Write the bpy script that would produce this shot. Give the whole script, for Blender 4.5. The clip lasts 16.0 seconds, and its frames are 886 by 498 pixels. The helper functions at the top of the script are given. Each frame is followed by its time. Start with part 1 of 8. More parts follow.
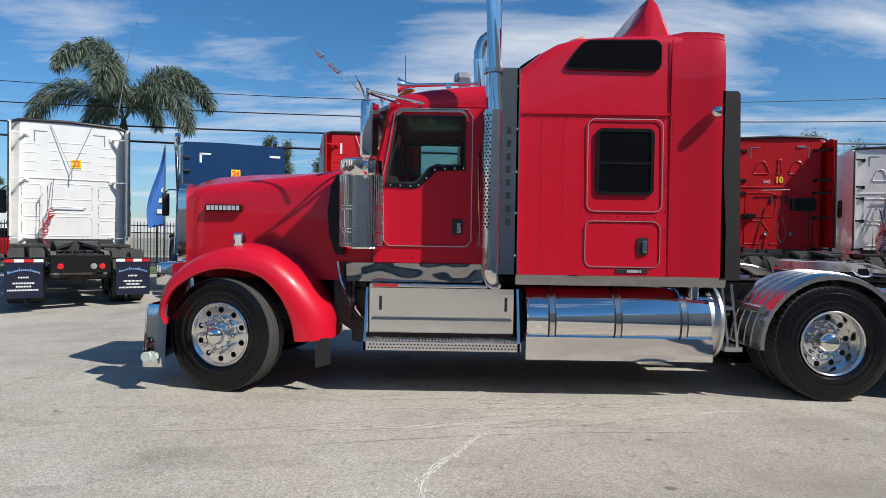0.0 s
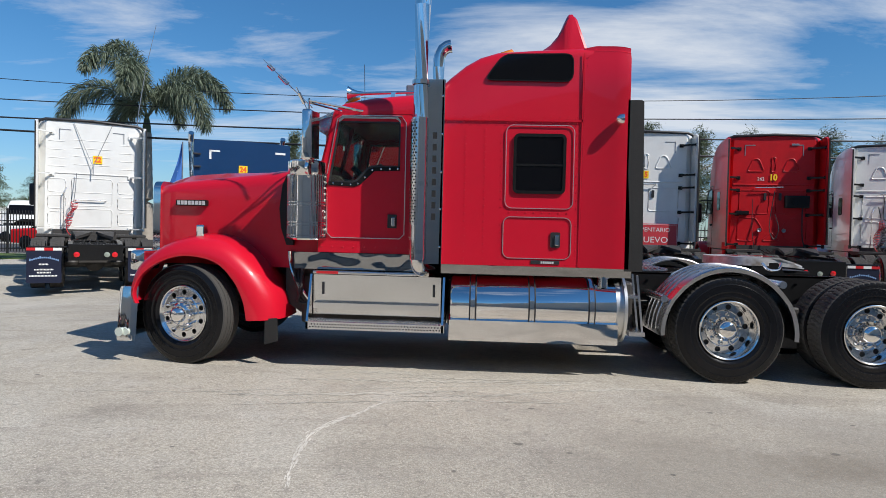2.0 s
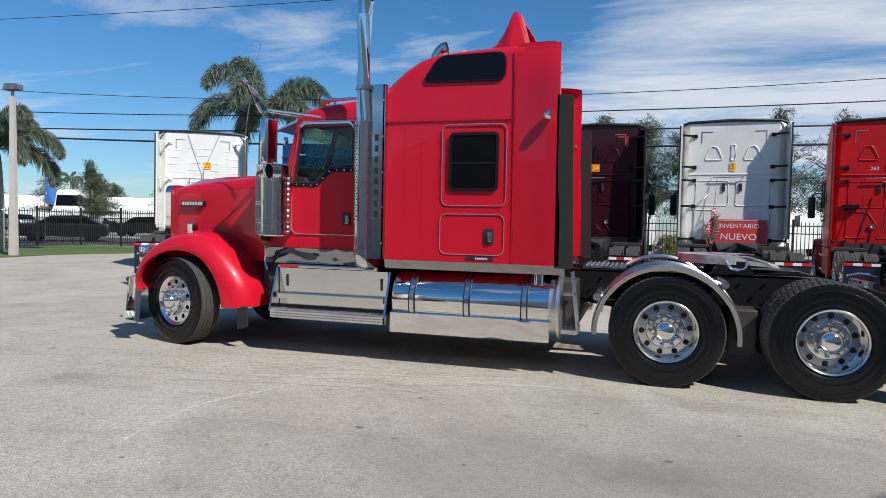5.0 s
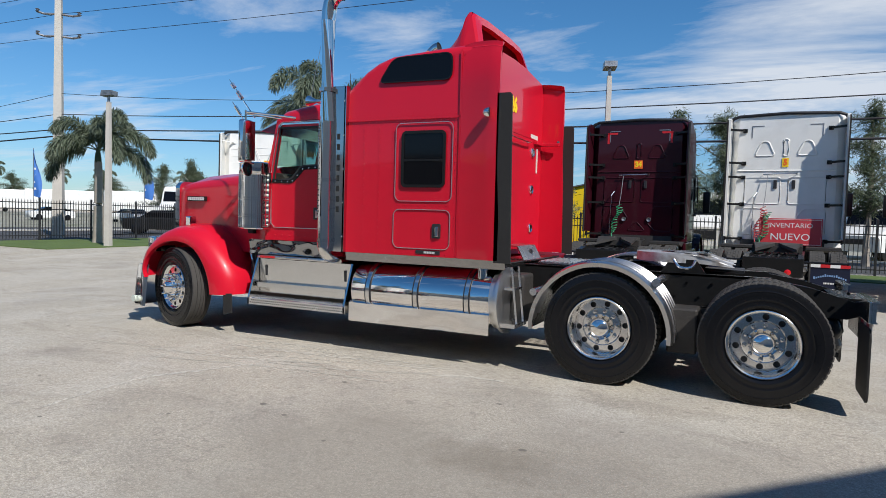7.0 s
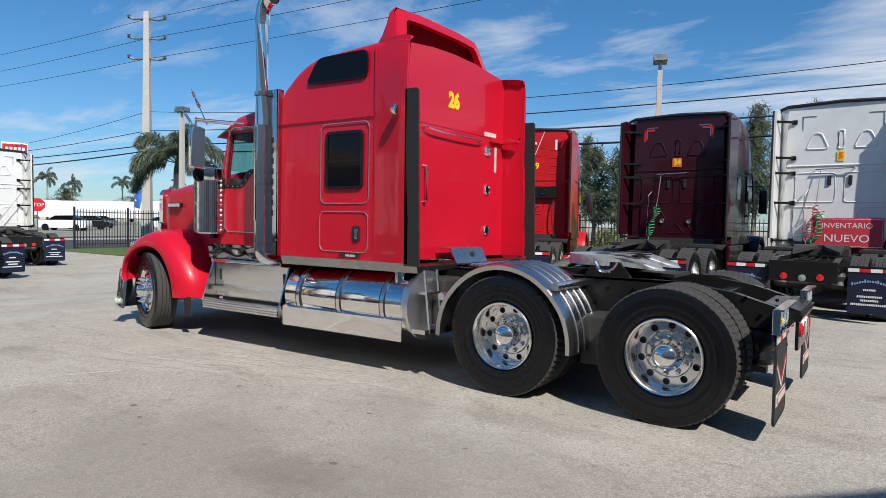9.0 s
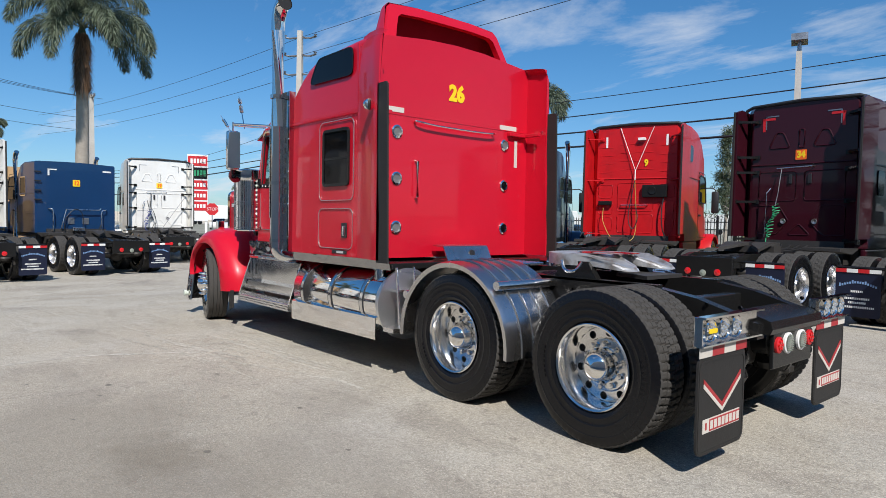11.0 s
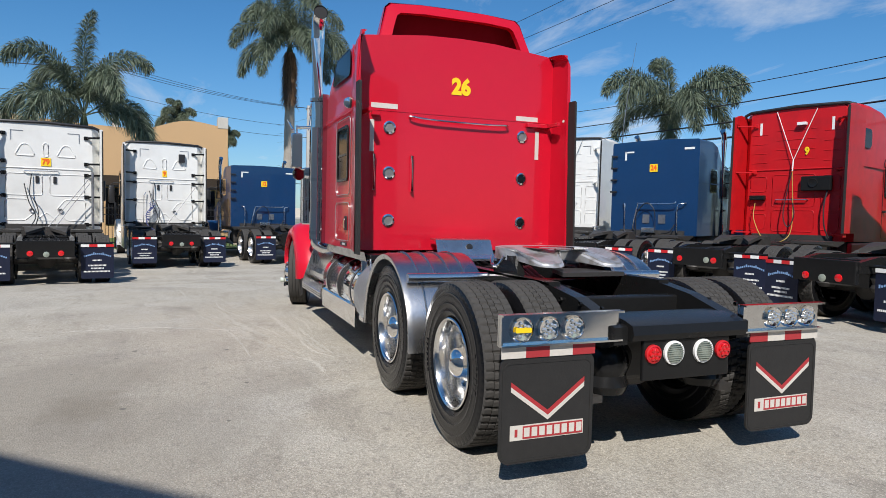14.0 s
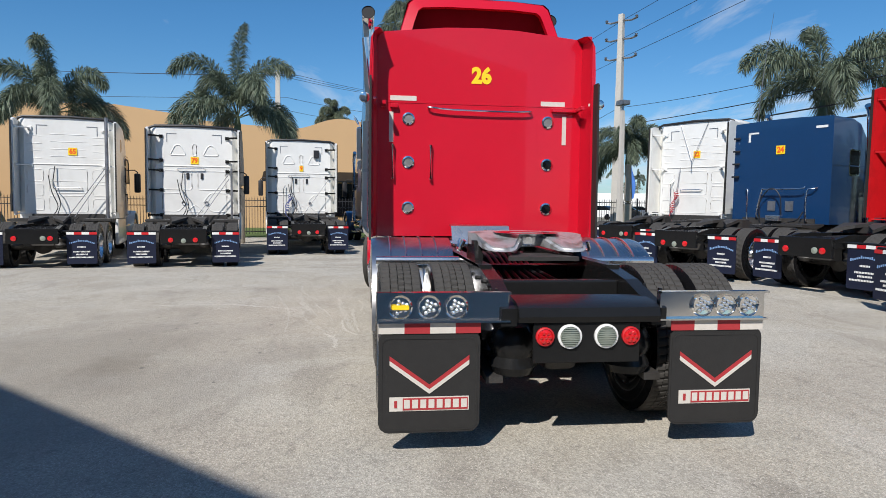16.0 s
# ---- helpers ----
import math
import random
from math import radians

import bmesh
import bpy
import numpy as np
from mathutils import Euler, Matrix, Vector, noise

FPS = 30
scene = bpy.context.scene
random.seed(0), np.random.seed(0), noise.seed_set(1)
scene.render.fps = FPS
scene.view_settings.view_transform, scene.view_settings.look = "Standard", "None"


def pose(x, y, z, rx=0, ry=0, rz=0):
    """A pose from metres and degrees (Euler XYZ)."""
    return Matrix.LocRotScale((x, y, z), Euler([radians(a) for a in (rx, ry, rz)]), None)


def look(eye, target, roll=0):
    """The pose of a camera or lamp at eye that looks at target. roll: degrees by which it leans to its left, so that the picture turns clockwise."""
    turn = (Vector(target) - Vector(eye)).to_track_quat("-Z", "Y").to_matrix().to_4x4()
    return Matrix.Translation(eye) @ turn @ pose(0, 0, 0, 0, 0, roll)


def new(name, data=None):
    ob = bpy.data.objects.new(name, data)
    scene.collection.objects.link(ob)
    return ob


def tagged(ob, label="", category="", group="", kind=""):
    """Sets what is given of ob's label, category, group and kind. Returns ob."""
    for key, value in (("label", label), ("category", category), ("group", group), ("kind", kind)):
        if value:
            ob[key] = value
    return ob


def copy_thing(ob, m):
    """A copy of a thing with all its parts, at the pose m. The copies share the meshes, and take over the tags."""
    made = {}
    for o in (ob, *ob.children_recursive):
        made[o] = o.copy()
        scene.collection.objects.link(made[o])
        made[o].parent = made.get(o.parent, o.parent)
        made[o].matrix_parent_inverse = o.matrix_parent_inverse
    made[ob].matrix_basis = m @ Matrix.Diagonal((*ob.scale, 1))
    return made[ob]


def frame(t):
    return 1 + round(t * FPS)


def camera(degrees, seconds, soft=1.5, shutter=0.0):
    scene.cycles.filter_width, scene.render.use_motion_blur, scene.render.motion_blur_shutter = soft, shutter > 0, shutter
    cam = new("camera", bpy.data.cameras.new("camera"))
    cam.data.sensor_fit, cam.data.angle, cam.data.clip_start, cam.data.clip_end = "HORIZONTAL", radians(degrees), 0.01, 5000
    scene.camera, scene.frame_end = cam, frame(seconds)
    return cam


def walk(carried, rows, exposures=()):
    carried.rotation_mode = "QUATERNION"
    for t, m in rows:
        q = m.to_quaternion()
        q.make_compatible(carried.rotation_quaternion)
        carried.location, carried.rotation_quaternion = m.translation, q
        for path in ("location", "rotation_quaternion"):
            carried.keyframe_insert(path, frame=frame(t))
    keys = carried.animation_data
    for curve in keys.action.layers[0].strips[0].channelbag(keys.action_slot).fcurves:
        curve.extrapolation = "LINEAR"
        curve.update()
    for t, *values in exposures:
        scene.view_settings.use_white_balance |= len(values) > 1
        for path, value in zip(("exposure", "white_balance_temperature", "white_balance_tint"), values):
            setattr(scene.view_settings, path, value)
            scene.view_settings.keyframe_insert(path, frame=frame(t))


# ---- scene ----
cam = camera(68.9, 16.0, soft=0.8)
PATH = [
    (0, (0.007, 0.009, 1.41), (0.003, 2.009, 1.369), 0.9),
    (0.5, (0.319, -0.112, 1.422), (0.317, 1.887, 1.387), 1.1),
    (1, (0.632, -0.325, 1.438), (0.573, 1.674, 1.403), 1.3),
    (1.5, (0.822, -0.528, 1.41), (0.721, 1.469, 1.358), 1.5),
    (2, (1.015, -0.662, 1.423), (0.903, 1.334, 1.362), 1.4),
    (2.5, (1.331, -0.757, 1.414), (1.218, 1.239, 1.35), 1.4),
    (3, (1.637, -0.767, 1.415), (1.505, 1.227, 1.354), 1.4),
    (3.5, (1.95, -0.698, 1.425), (1.717, 1.287, 1.355), 1.5),
    (4, (2.383, -0.696, 1.453), (2.027, 1.271, 1.391), 1.5),
    (4.2, (2.543, -0.673, 1.465), (2.145, 1.286, 1.398), 1.4),
    (6.3, (4.209, -0.406, 1.472), (3.433, 1.435, 1.397), 1.7),
    (6.5, (4.362, -0.384, 1.473), (3.578, 1.454, 1.398), 1.8),
    (7, (4.668, -0.242, 1.483), (3.808, 1.561, 1.387), 1.7),
    (7.5, (4.979, 0.008, 1.486), (4.04, 1.771, 1.389), 1.6),
    (8, (5.379, 0.253, 1.488), (4.378, 1.983, 1.408), 1.5),
    (8.2, (5.518, 0.368, 1.497), (4.503, 2.09, 1.413), 1.5),
    (10.3, (6.998, 1.761, 1.439), (5.616, 3.205, 1.369), 1.2),
    (10.5, (7.091, 1.895, 1.446), (5.678, 3.308, 1.37), 1.5),
    (11, (7.315, 2.221, 1.44), (5.8, 3.525, 1.358), 1.0),
    (11.5, (7.548, 2.508, 1.458), (5.969, 3.733, 1.383), 0.8),
    (12, (7.79, 2.783, 1.468), (6.148, 3.922, 1.382), 1.2),
    (12.5, (7.986, 3.099, 1.455), (6.304, 4.178, 1.368), 1.2),
    (13, (8.195, 3.41, 1.449), (6.42, 4.325, 1.358), 0.9),
    (13.5, (8.385, 3.76, 1.453), (6.548, 4.544, 1.351), 1.0),
    (14, (8.513, 4.135, 1.438), (6.656, 4.871, 1.337), 1.2),
    (14.5, (8.709, 4.484, 1.432), (6.814, 5.113, 1.317), 1.3),
    (15, (8.854, 4.846, 1.423), (6.948, 5.438, 1.295), 1.2),
    (15.5, (8.957, 5.216, 1.422), (7.021, 5.696, 1.284), 1.0),
    (16, (9.096, 5.556, 1.424), (7.116, 5.806, 1.286), 0.7),
]
walk(cam, [(t, look(eye, target, roll)) for t, eye, target, roll in PATH])

# ---- light ----
TO_SUN = Vector((0.87, -0.50, 1.0)).normalized()
world = bpy.data.worlds.new("sky")
scene.world = world
world.use_nodes = True


def build_sky():
    nt = world.node_tree
    nt.nodes.clear()
    out = nt.nodes.new("ShaderNodeOutputWorld")
    back = nt.nodes.new("ShaderNodeBackground")
    sky = nt.nodes.new("ShaderNodeTexSky")
    sky.sky_type, sky.sun_disc = "NISHITA", False
    sky.sun_elevation = math.asin(TO_SUN.z)
    sky.sun_rotation = math.atan2(TO_SUN.x, TO_SUN.y)
    sky.air_density, sky.dust_density, sky.ozone_density = 1.0, 0.3, 3.0
    coord = nt.nodes.new("ShaderNodeTexCoord")
    # clouds: noise over a flat sheet high above, wispy and bright
    sep = nt.nodes.new("ShaderNodeSeparateXYZ")
    nt.links.new(coord.outputs["Generated"], sep.inputs[0])
    lift = nt.nodes.new("ShaderNodeMath")
    lift.operation, lift.inputs[1].default_value = "ADD", 0.10
    nt.links.new(sep.outputs["Z"], lift.inputs[0])
    div = nt.nodes.new("ShaderNodeVectorMath")
    div.operation = "DIVIDE"
    comb = nt.nodes.new("ShaderNodeCombineXYZ")
    for k in range(3):
        nt.links.new(lift.outputs[0], comb.inputs[k])
    nt.links.new(coord.outputs["Generated"], div.inputs[0])
    nt.links.new(comb.outputs[0], div.inputs[1])
    mapping = nt.nodes.new("ShaderNodeMapping")
    mapping.inputs["Scale"].default_value = (0.55, 1.2, 0.4)
    mapping.inputs["Rotation"].default_value = (0, 0, radians(24))
    mapping.inputs["Location"].default_value = CLOUD_SHIFT
    nt.links.new(div.outputs[0], mapping.inputs["Vector"])
    big = nt.nodes.new("ShaderNodeTexNoise")
    big.inputs["Scale"].default_value, big.inputs["Detail"].default_value = 1.1, 9.0
    big.inputs["Roughness"].default_value = 0.62
    big.inputs["Distortion"].default_value = 0.35
    nt.links.new(mapping.outputs[0], big.inputs["Vector"])
    # more cloud over the north and east
    dot = nt.nodes.new("ShaderNodeVectorMath")
    dot.operation = "DOT_PRODUCT"
    dot.inputs[1].default_value = (0.70, 0.72, -0.55)
    nt.links.new(coord.outputs["Generated"], dot.inputs[0])
    scale = nt.nodes.new("ShaderNodeMath")
    scale.operation = "MULTIPLY_ADD"
    scale.inputs[1].default_value, scale.inputs[2].default_value = 0.05, -0.02
    nt.links.new(dot.outputs["Value"], scale.inputs[0])
    add = nt.nodes.new("ShaderNodeMath")
    add.operation = "ADD"
    nt.links.new(big.outputs["Fac"], add.inputs[0])
    nt.links.new(scale.outputs[0], add.inputs[1])
    # a broad cloud bank low in the north and a lesser one west of it
    for az, el, inner, outer, gain in ((9, 15, 0.995, 0.945, 0.145), (-23, 18, 0.998, 0.975, 0.10), (-60, 7, 0.998, 0.965, 0.08), (-3, 21, 0.999, 0.972, 0.07), (-14, 15, 0.999, 0.988, 0.06)):
        a, e = radians(az), radians(el)
        bank = nt.nodes.new("ShaderNodeVectorMath")
        bank.operation = "DOT_PRODUCT"
        bank.inputs[1].default_value = (math.sin(a) * math.cos(e), math.cos(a) * math.cos(e), math.sin(e))
        nt.links.new(coord.outputs["Generated"], bank.inputs[0])
        rng = nt.nodes.new("ShaderNodeMapRange")
        rng.interpolation_type = "SMOOTHSTEP"
        rng.inputs["From Min"].default_value, rng.inputs["From Max"].default_value, rng.inputs["To Max"].default_value = outer, inner, gain
        nt.links.new(bank.outputs["Value"], rng.inputs["Value"])
        more = nt.nodes.new("ShaderNodeMath")
        more.operation = "ADD"
        nt.links.new(add.outputs[0], more.inputs[0])
        nt.links.new(rng.outputs[0], more.inputs[1])
        add = more
    ramp = nt.nodes.new("ShaderNodeValToRGB")
    ramp.color_ramp.elements[0].position, ramp.color_ramp.elements[1].position = 0.535, 0.75
    ramp.color_ramp.elements[0].color = (0, 0, 0, 1)
    ramp.color_ramp.elements[1].color = (0.85, 0.85, 0.85, 1)
    nt.links.new(add.outputs[0], ramp.inputs["Fac"])
    tint = nt.nodes.new("ShaderNodeMix")
    tint.data_type, tint.blend_type = "RGBA", "MULTIPLY"
    tint.inputs["Factor"].default_value = 1.0
    low = nt.nodes.new("ShaderNodeMapRange")
    low.interpolation_type = "SMOOTHSTEP"
    low.inputs["From Min"].default_value, low.inputs["From Max"].default_value = -0.02, 0.30
    nt.links.new(sep.outputs["Z"], low.inputs["Value"])
    haze = nt.nodes.new("ShaderNodeMix")
    haze.data_type = "RGBA"
    nt.links.new(low.outputs[0], haze.inputs["Factor"])
    haze.inputs["A"].default_value, haze.inputs["B"].default_value = HAZE_TINT, SKY_TINT
    nt.links.new(haze.outputs["Result"], tint.inputs["B"])
    nt.links.new(sky.outputs[0], tint.inputs["A"])
    mix = nt.nodes.new("ShaderNodeMix")
    mix.data_type = "RGBA"
    nt.links.new(ramp.outputs["Color"], mix.inputs["Factor"])
    nt.links.new(tint.outputs["Result"], mix.inputs["A"])
    mix.inputs["B"].default_value = CLOUD_COLOUR
    nt.links.new(mix.outputs["Result"], back.inputs["Color"])
    back.inputs["Strength"].default_value = SKY_STRENGTH
    nt.links.new(back.outputs[0], out.inputs["Surface"])


CLOUD_SHIFT = (0.3, 1.7, 0.0)
SKY_TINT = (0.43, 0.86, 1.14, 1)
HAZE_TINT = (0.66, 0.88, 1.10, 1)
CLOUD_COLOUR = (7.6, 8.0, 8.6, 1)
SKY_STRENGTH = 0.096
build_sky()

sun_data = bpy.data.lights.new("sun", "SUN")
sun_data.energy, sun_data.angle, sun_data.color = 5.0, radians(0.53), (1.0, 0.955, 0.91)
sun_ob = new("sun", sun_data)
sun_ob.matrix_world = look(TO_SUN * 60, (0, 0, 0))
scene.view_settings.exposure = 0.04


# ---- materials ----
def mat(name, colour, rough=0.5, metal=0.0, vary=0.12, grain=30.0, large=1.3, bump=0.0, bump_scale=120.0,
        coat=0.0, spec=0.5, rough_vary=0.1, coord="Object", per_piece=0.0, dirt=None, dirt_amount=0.0):
    """A surface with variation at two scales, dirt in patches and fine relief."""
    m = bpy.data.materials.new(name)
    m.use_nodes = True
    nt = m.node_tree
    b = nt.nodes["Principled BSDF"]
    b.inputs["Metallic"].default_value = metal
    b.inputs["Specular IOR Level"].default_value = spec
    b.inputs["Coat Weight"].default_value = coat
    b.inputs["Coat Roughness"].default_value = 0.04
    tc = nt.nodes.new("ShaderNodeTexCoord")
    vec = tc.outputs[coord]

    def tex(scale, detail):
        n = nt.nodes.new("ShaderNodeTexNoise")
        n.inputs["Scale"].default_value, n.inputs["Detail"].default_value = scale, detail
        nt.links.new(vec, n.inputs["Vector"])
        return n.outputs["Fac"]

    def mathn(op, a, c, d=None):
        n = nt.nodes.new("ShaderNodeMath")
        n.operation = op
        for k, v in enumerate((a, c, d)):
            if v is None:
                continue
            if isinstance(v, (int, float)):
                n.inputs[k].default_value = v
            else:
                nt.links.new(v, n.inputs[k])
        return n.outputs[0]

    fine, wide = tex(grain, 5.0), tex(large, 4.0)
    total = mathn("ADD", mathn("MULTIPLY_ADD", fine, vary, -vary / 2), mathn("MULTIPLY_ADD", wide, vary * 1.4, 1 - vary * 0.7))
    if per_piece:
        info = nt.nodes.new("ShaderNodeObjectInfo")
        total = mathn("ADD", total, mathn("MULTIPLY_ADD", info.outputs["Random"], per_piece, -per_piece / 2))
    mul = nt.nodes.new("ShaderNodeVectorMath")
    mul.operation = "SCALE"
    mul.inputs[0].default_value = colour[:3]
    nt.links.new(total, mul.inputs["Scale"])
    col = mul.outputs[0]
    if dirt:
        mask = nt.nodes.new("ShaderNodeMapRange")
        mask.inputs["From Min"].default_value, mask.inputs["From Max"].default_value = 0.48, 0.68
        mask.inputs["To Max"].default_value = dirt_amount
        nt.links.new(tex(large * 2.7, 6.0), mask.inputs["Value"])
        mx = nt.nodes.new("ShaderNodeMix")
        mx.data_type = "RGBA"
        nt.links.new(mask.outputs[0], mx.inputs["Factor"])
        nt.links.new(col, mx.inputs["A"])
        mx.inputs["B"].default_value = (*dirt, 1)
        col = mx.outputs["Result"]
    nt.links.new(col, b.inputs["Base Color"])
    nt.links.new(mathn("MULTIPLY_ADD", wide, rough_vary, max(0.0, rough - rough_vary / 2)), b.inputs["Roughness"])
    if bump:
        bn = nt.nodes.new("ShaderNodeBump")
        bn.inputs["Strength"].default_value, bn.inputs["Distance"].default_value = bump, 0.01
        nt.links.new(tex(bump_scale, 3.0), bn.inputs["Height"])
        nt.links.new(bn.outputs[0], b.inputs["Normal"])
    return m


RED = mat("red_paint", (0.56, 0.007, 0.024), 0.34, vary=0.07, grain=9, large=0.9, coat=0.62, spec=0.22, rough_vary=0.14, bump=0.10, bump_scale=2.0)
CHROME = mat("chrome", (0.87, 0.85, 0.82), 0.06, 1.0, vary=0.05, grain=14, rough_vary=0.05, bump=0.04, bump_scale=3.0)
WHEELALU = mat("polished_wheel", (0.84, 0.83, 0.81), 0.16, 1.0, vary=0.06, grain=30, rough_vary=0.06)
STEEL = mat("polished_steel", (0.74, 0.73, 0.71), 0.13, 1.0, vary=0.14, grain=40, rough_vary=0.12, bump=0.14, bump_scale=4.0)
ALU = mat("aluminium", (0.80, 0.79, 0.78), 0.26, 1.0, vary=0.14, grain=60, rough_vary=0.18, bump=0.08, bump_scale=60)
BRUSHED = mat("brushed_aluminium", (0.70, 0.70, 0.69), 0.40, 1.0, vary=0.10, grain=80, rough_vary=0.1, bump=0.05, bump_scale=90)
CAST = mat("cast_metal", (0.36, 0.36, 0.37), 0.42, 0.85, vary=0.25, grain=50, bump=0.2, bump_scale=80, dirt=(0.05, 0.05, 0.05), dirt_amount=0.5)
TYRE = mat("tyre_rubber", (0.008, 0.008, 0.009), 0.21, vary=0.3, grain=60, bump=0.06, bump_scale=120, spec=0.28)
TREAD = mat("worn_tread", (0.062, 0.059, 0.055), 0.85, vary=0.35, grain=40, bump=0.25, bump_scale=160, spec=0.2)
FRAME = mat("black_frame_paint", (0.013, 0.013, 0.013), 0.22, spec=0.22, vary=0.3, grain=22, bump=0.08, bump_scale=50, rough_vary=0.2)
GREASE = mat("grease_black", (0.038, 0.035, 0.032), 0.55, vary=0.4, grain=18, bump=0.3, bump_scale=40)
PLASTIC = mat("black_plastic", (0.019, 0.019, 0.021), 0.5, vary=0.25, grain=30, bump=0.05, bump_scale=150)
NAVY = mat("navy_flap", (0.010, 0.014, 0.034), 0.5, vary=0.3, grain=25, bump=0.1, bump_scale=80, spec=0.3)
RUBBER = mat("flap_rubber", (0.027, 0.026, 0.025), 0.6, vary=0.3, grain=25, bump=0.1, bump_scale=80, spec=0.25)
DARKGLASS = mat("tinted_glass", (0.004, 0.004, 0.005), 0.06, vary=0.1, spec=0.25, rough_vary=0.03)
WHITE = mat("white_paint", (0.775, 0.77, 0.73), 0.32, vary=0.05, grain=12, large=0.8, coat=0.5, dirt=(0.52, 0.50, 0.46), dirt_amount=0.25)
BLUE = mat("blue_paint", (0.005, 0.036, 0.110), 0.30, vary=0.15, grain=10, coat=0.4, bump=0.06, bump_scale=2.5)
MAROON = mat("maroon_paint", (0.036, 0.005, 0.010), 0.40, vary=0.15, grain=10, coat=0.45, spec=0.08, bump=0.05, bump_scale=3.0)
BGRED = mat("faded_red_paint", (0.52, 0.010, 0.014), 0.40, vary=0.10, grain=10, coat=0.15, spec=0.25, bump=0.06, bump_scale=2.5, dirt=(0.25, 0.01, 0.012), dirt_amount=0.3)
YELLOW = mat("yellow_marker", (0.90, 0.62, 0.01), 0.6, vary=0.05)
ORANGE = mat("orange_marker", (0.85, 0.13, 0.01), 0.6, vary=0.05)
WHITEDECAL = mat("white_decal", (0.78, 0.78, 0.76), 0.5, vary=0.08)
REDDECAL = mat("red_decal", (0.55, 0.015, 0.02), 0.45, vary=0.08)
SIGNRED = mat("sun_faded_sign_red", (0.60, 0.055, 0.065), 0.35, vary=0.10, grain=12, large=2.0)
BLUEDECAL = mat("blue_decal", (0.20, 0.34, 0.58), 0.5, vary=0.08)
LENSRED = mat("red_lens", (0.62, 0.01, 0.012), 0.15, vary=0.3, grain=90, coat=0.8)
LENSWHITE = mat("clear_lens", (0.62, 0.68, 0.60), 0.15, vary=0.3, grain=90, coat=0.8)
CLEARLENS = mat("bright_lens", (0.72, 0.74, 0.74), 0.12, 0.75, vary=0.2, grain=90, coat=0.8)
LENSAMBER = mat("amber_lens", (0.75, 0.22, 0.01), 0.2, vary=0.2, grain=90, coat=0.6)
BLACK = mat("hole_black", (0.006, 0.006, 0.006), 0.7, vary=0.2)
INTERIOR = mat("cab_trim", (0.07, 0.05, 0.045), 0.7, vary=0.3, grain=20, bump=0.1)
CONCRETE = mat("concrete_pole", (0.50, 0.47, 0.42), 0.85, vary=0.25, grain=14, bump=0.2, bump_scale=60)
WOODPOLE = mat("palm_trunk", (0.34, 0.30, 0.25), 0.9, vary=0.35, grain=10, large=3, bump=0.4, bump_scale=25)
STUCCO = mat("tan_stucco", (0.52, 0.33, 0.17), 0.9, vary=0.1, grain=20, large=0.4, bump=0.2, bump_scale=60)
BEIGE = mat("beige_wall", (0.55, 0.50, 0.42), 0.9, vary=0.1, grain=20, large=0.4)
GRASS = mat("grass", (0.085, 0.13, 0.03), 0.9, vary=0.5, grain=25, large=0.9, coord="Object", bump=0.5, bump_scale=40)
WIRE = mat("wire_black", (0.02, 0.02, 0.022), 0.6)
FLAGBLUE = mat("flag_blue", (0.04, 0.15, 0.46), 0.7, vary=0.2, grain=5)


def leaf_mat(name, colour):
    m = mat(name, colour, 0.55, vary=0.35, grain=6, large=1.5)
    nt = m.node_tree
    b = nt.nodes["Principled BSDF"]
    geo = nt.nodes.new("ShaderNodeNewGeometry")
    hsv = nt.nodes.new("ShaderNodeHueSaturation")
    mr = nt.nodes.new("ShaderNodeMapRange")
    mr.inputs["To Min"].default_value, mr.inputs["To Max"].default_value = 0.55, 1.5
    nt.links.new(geo.outputs["Random Per Island"], mr.inputs["Value"])
    nt.links.new(mr.outputs[0], hsv.inputs["Value"])
    link = b.inputs["Base Color"].links[0]
    nt.links.new(link.from_socket, hsv.inputs["Color"])
    nt.links.new(hsv.outputs[0], b.inputs["Base Color"])
    tr = nt.nodes.new("ShaderNodeBsdfTranslucent")
    nt.links.new(hsv.outputs[0], tr.inputs["Color"])
    ms = nt.nodes.new("ShaderNodeMixShader")
    ms.inputs[0].default_value = 0.22
    nt.links.new(b.outputs[0], ms.inputs[1])
    nt.links.new(tr.outputs[0], ms.inputs[2])
    out = next(n for n in nt.nodes if n.type == "OUTPUT_MATERIAL")
    nt.links.new(ms.outputs[0], out.inputs["Surface"])
    return m


PALMLEAF = leaf_mat("palm_leaf", (0.125, 0.155, 0.10))
DEADLEAF = leaf_mat("dead_palm_leaf", (0.17, 0.10, 0.055))
SILVER = mat("silver_letter", (0.66, 0.66, 0.66), 0.35, 0.25, vary=0.1, grain=40)
WAVYCHROME = mat("wavy_chrome", (0.36, 0.36, 0.36), 0.06, 1.0, vary=0.1, grain=14, bump=0.5, bump_scale=3.2)
for nd in WAVYCHROME.node_tree.nodes:
    if nd.type == "TEX_NOISE" and abs(nd.inputs["Scale"].default_value - 3.2) < 0.01:
        nd.inputs["Detail"].default_value, nd.inputs["Distortion"].default_value = 0.4, 1.2
SMOKECHROME = mat("smoky_chrome", (0.55, 0.55, 0.55), 0.07, 1.0, vary=0.1, grain=14, bump=0.05, bump_scale=3.0)
# body red darkened to carry the shade inside the roof fairing
SHADERED = mat("dark_liner", (0.15, 0.010, 0.018), 0.8, vary=0.3, grain=12, spec=0.05)
HOSETAN = mat("dull_yellow_hose", (0.42, 0.29, 0.06), 0.6, vary=0.3, grain=60)
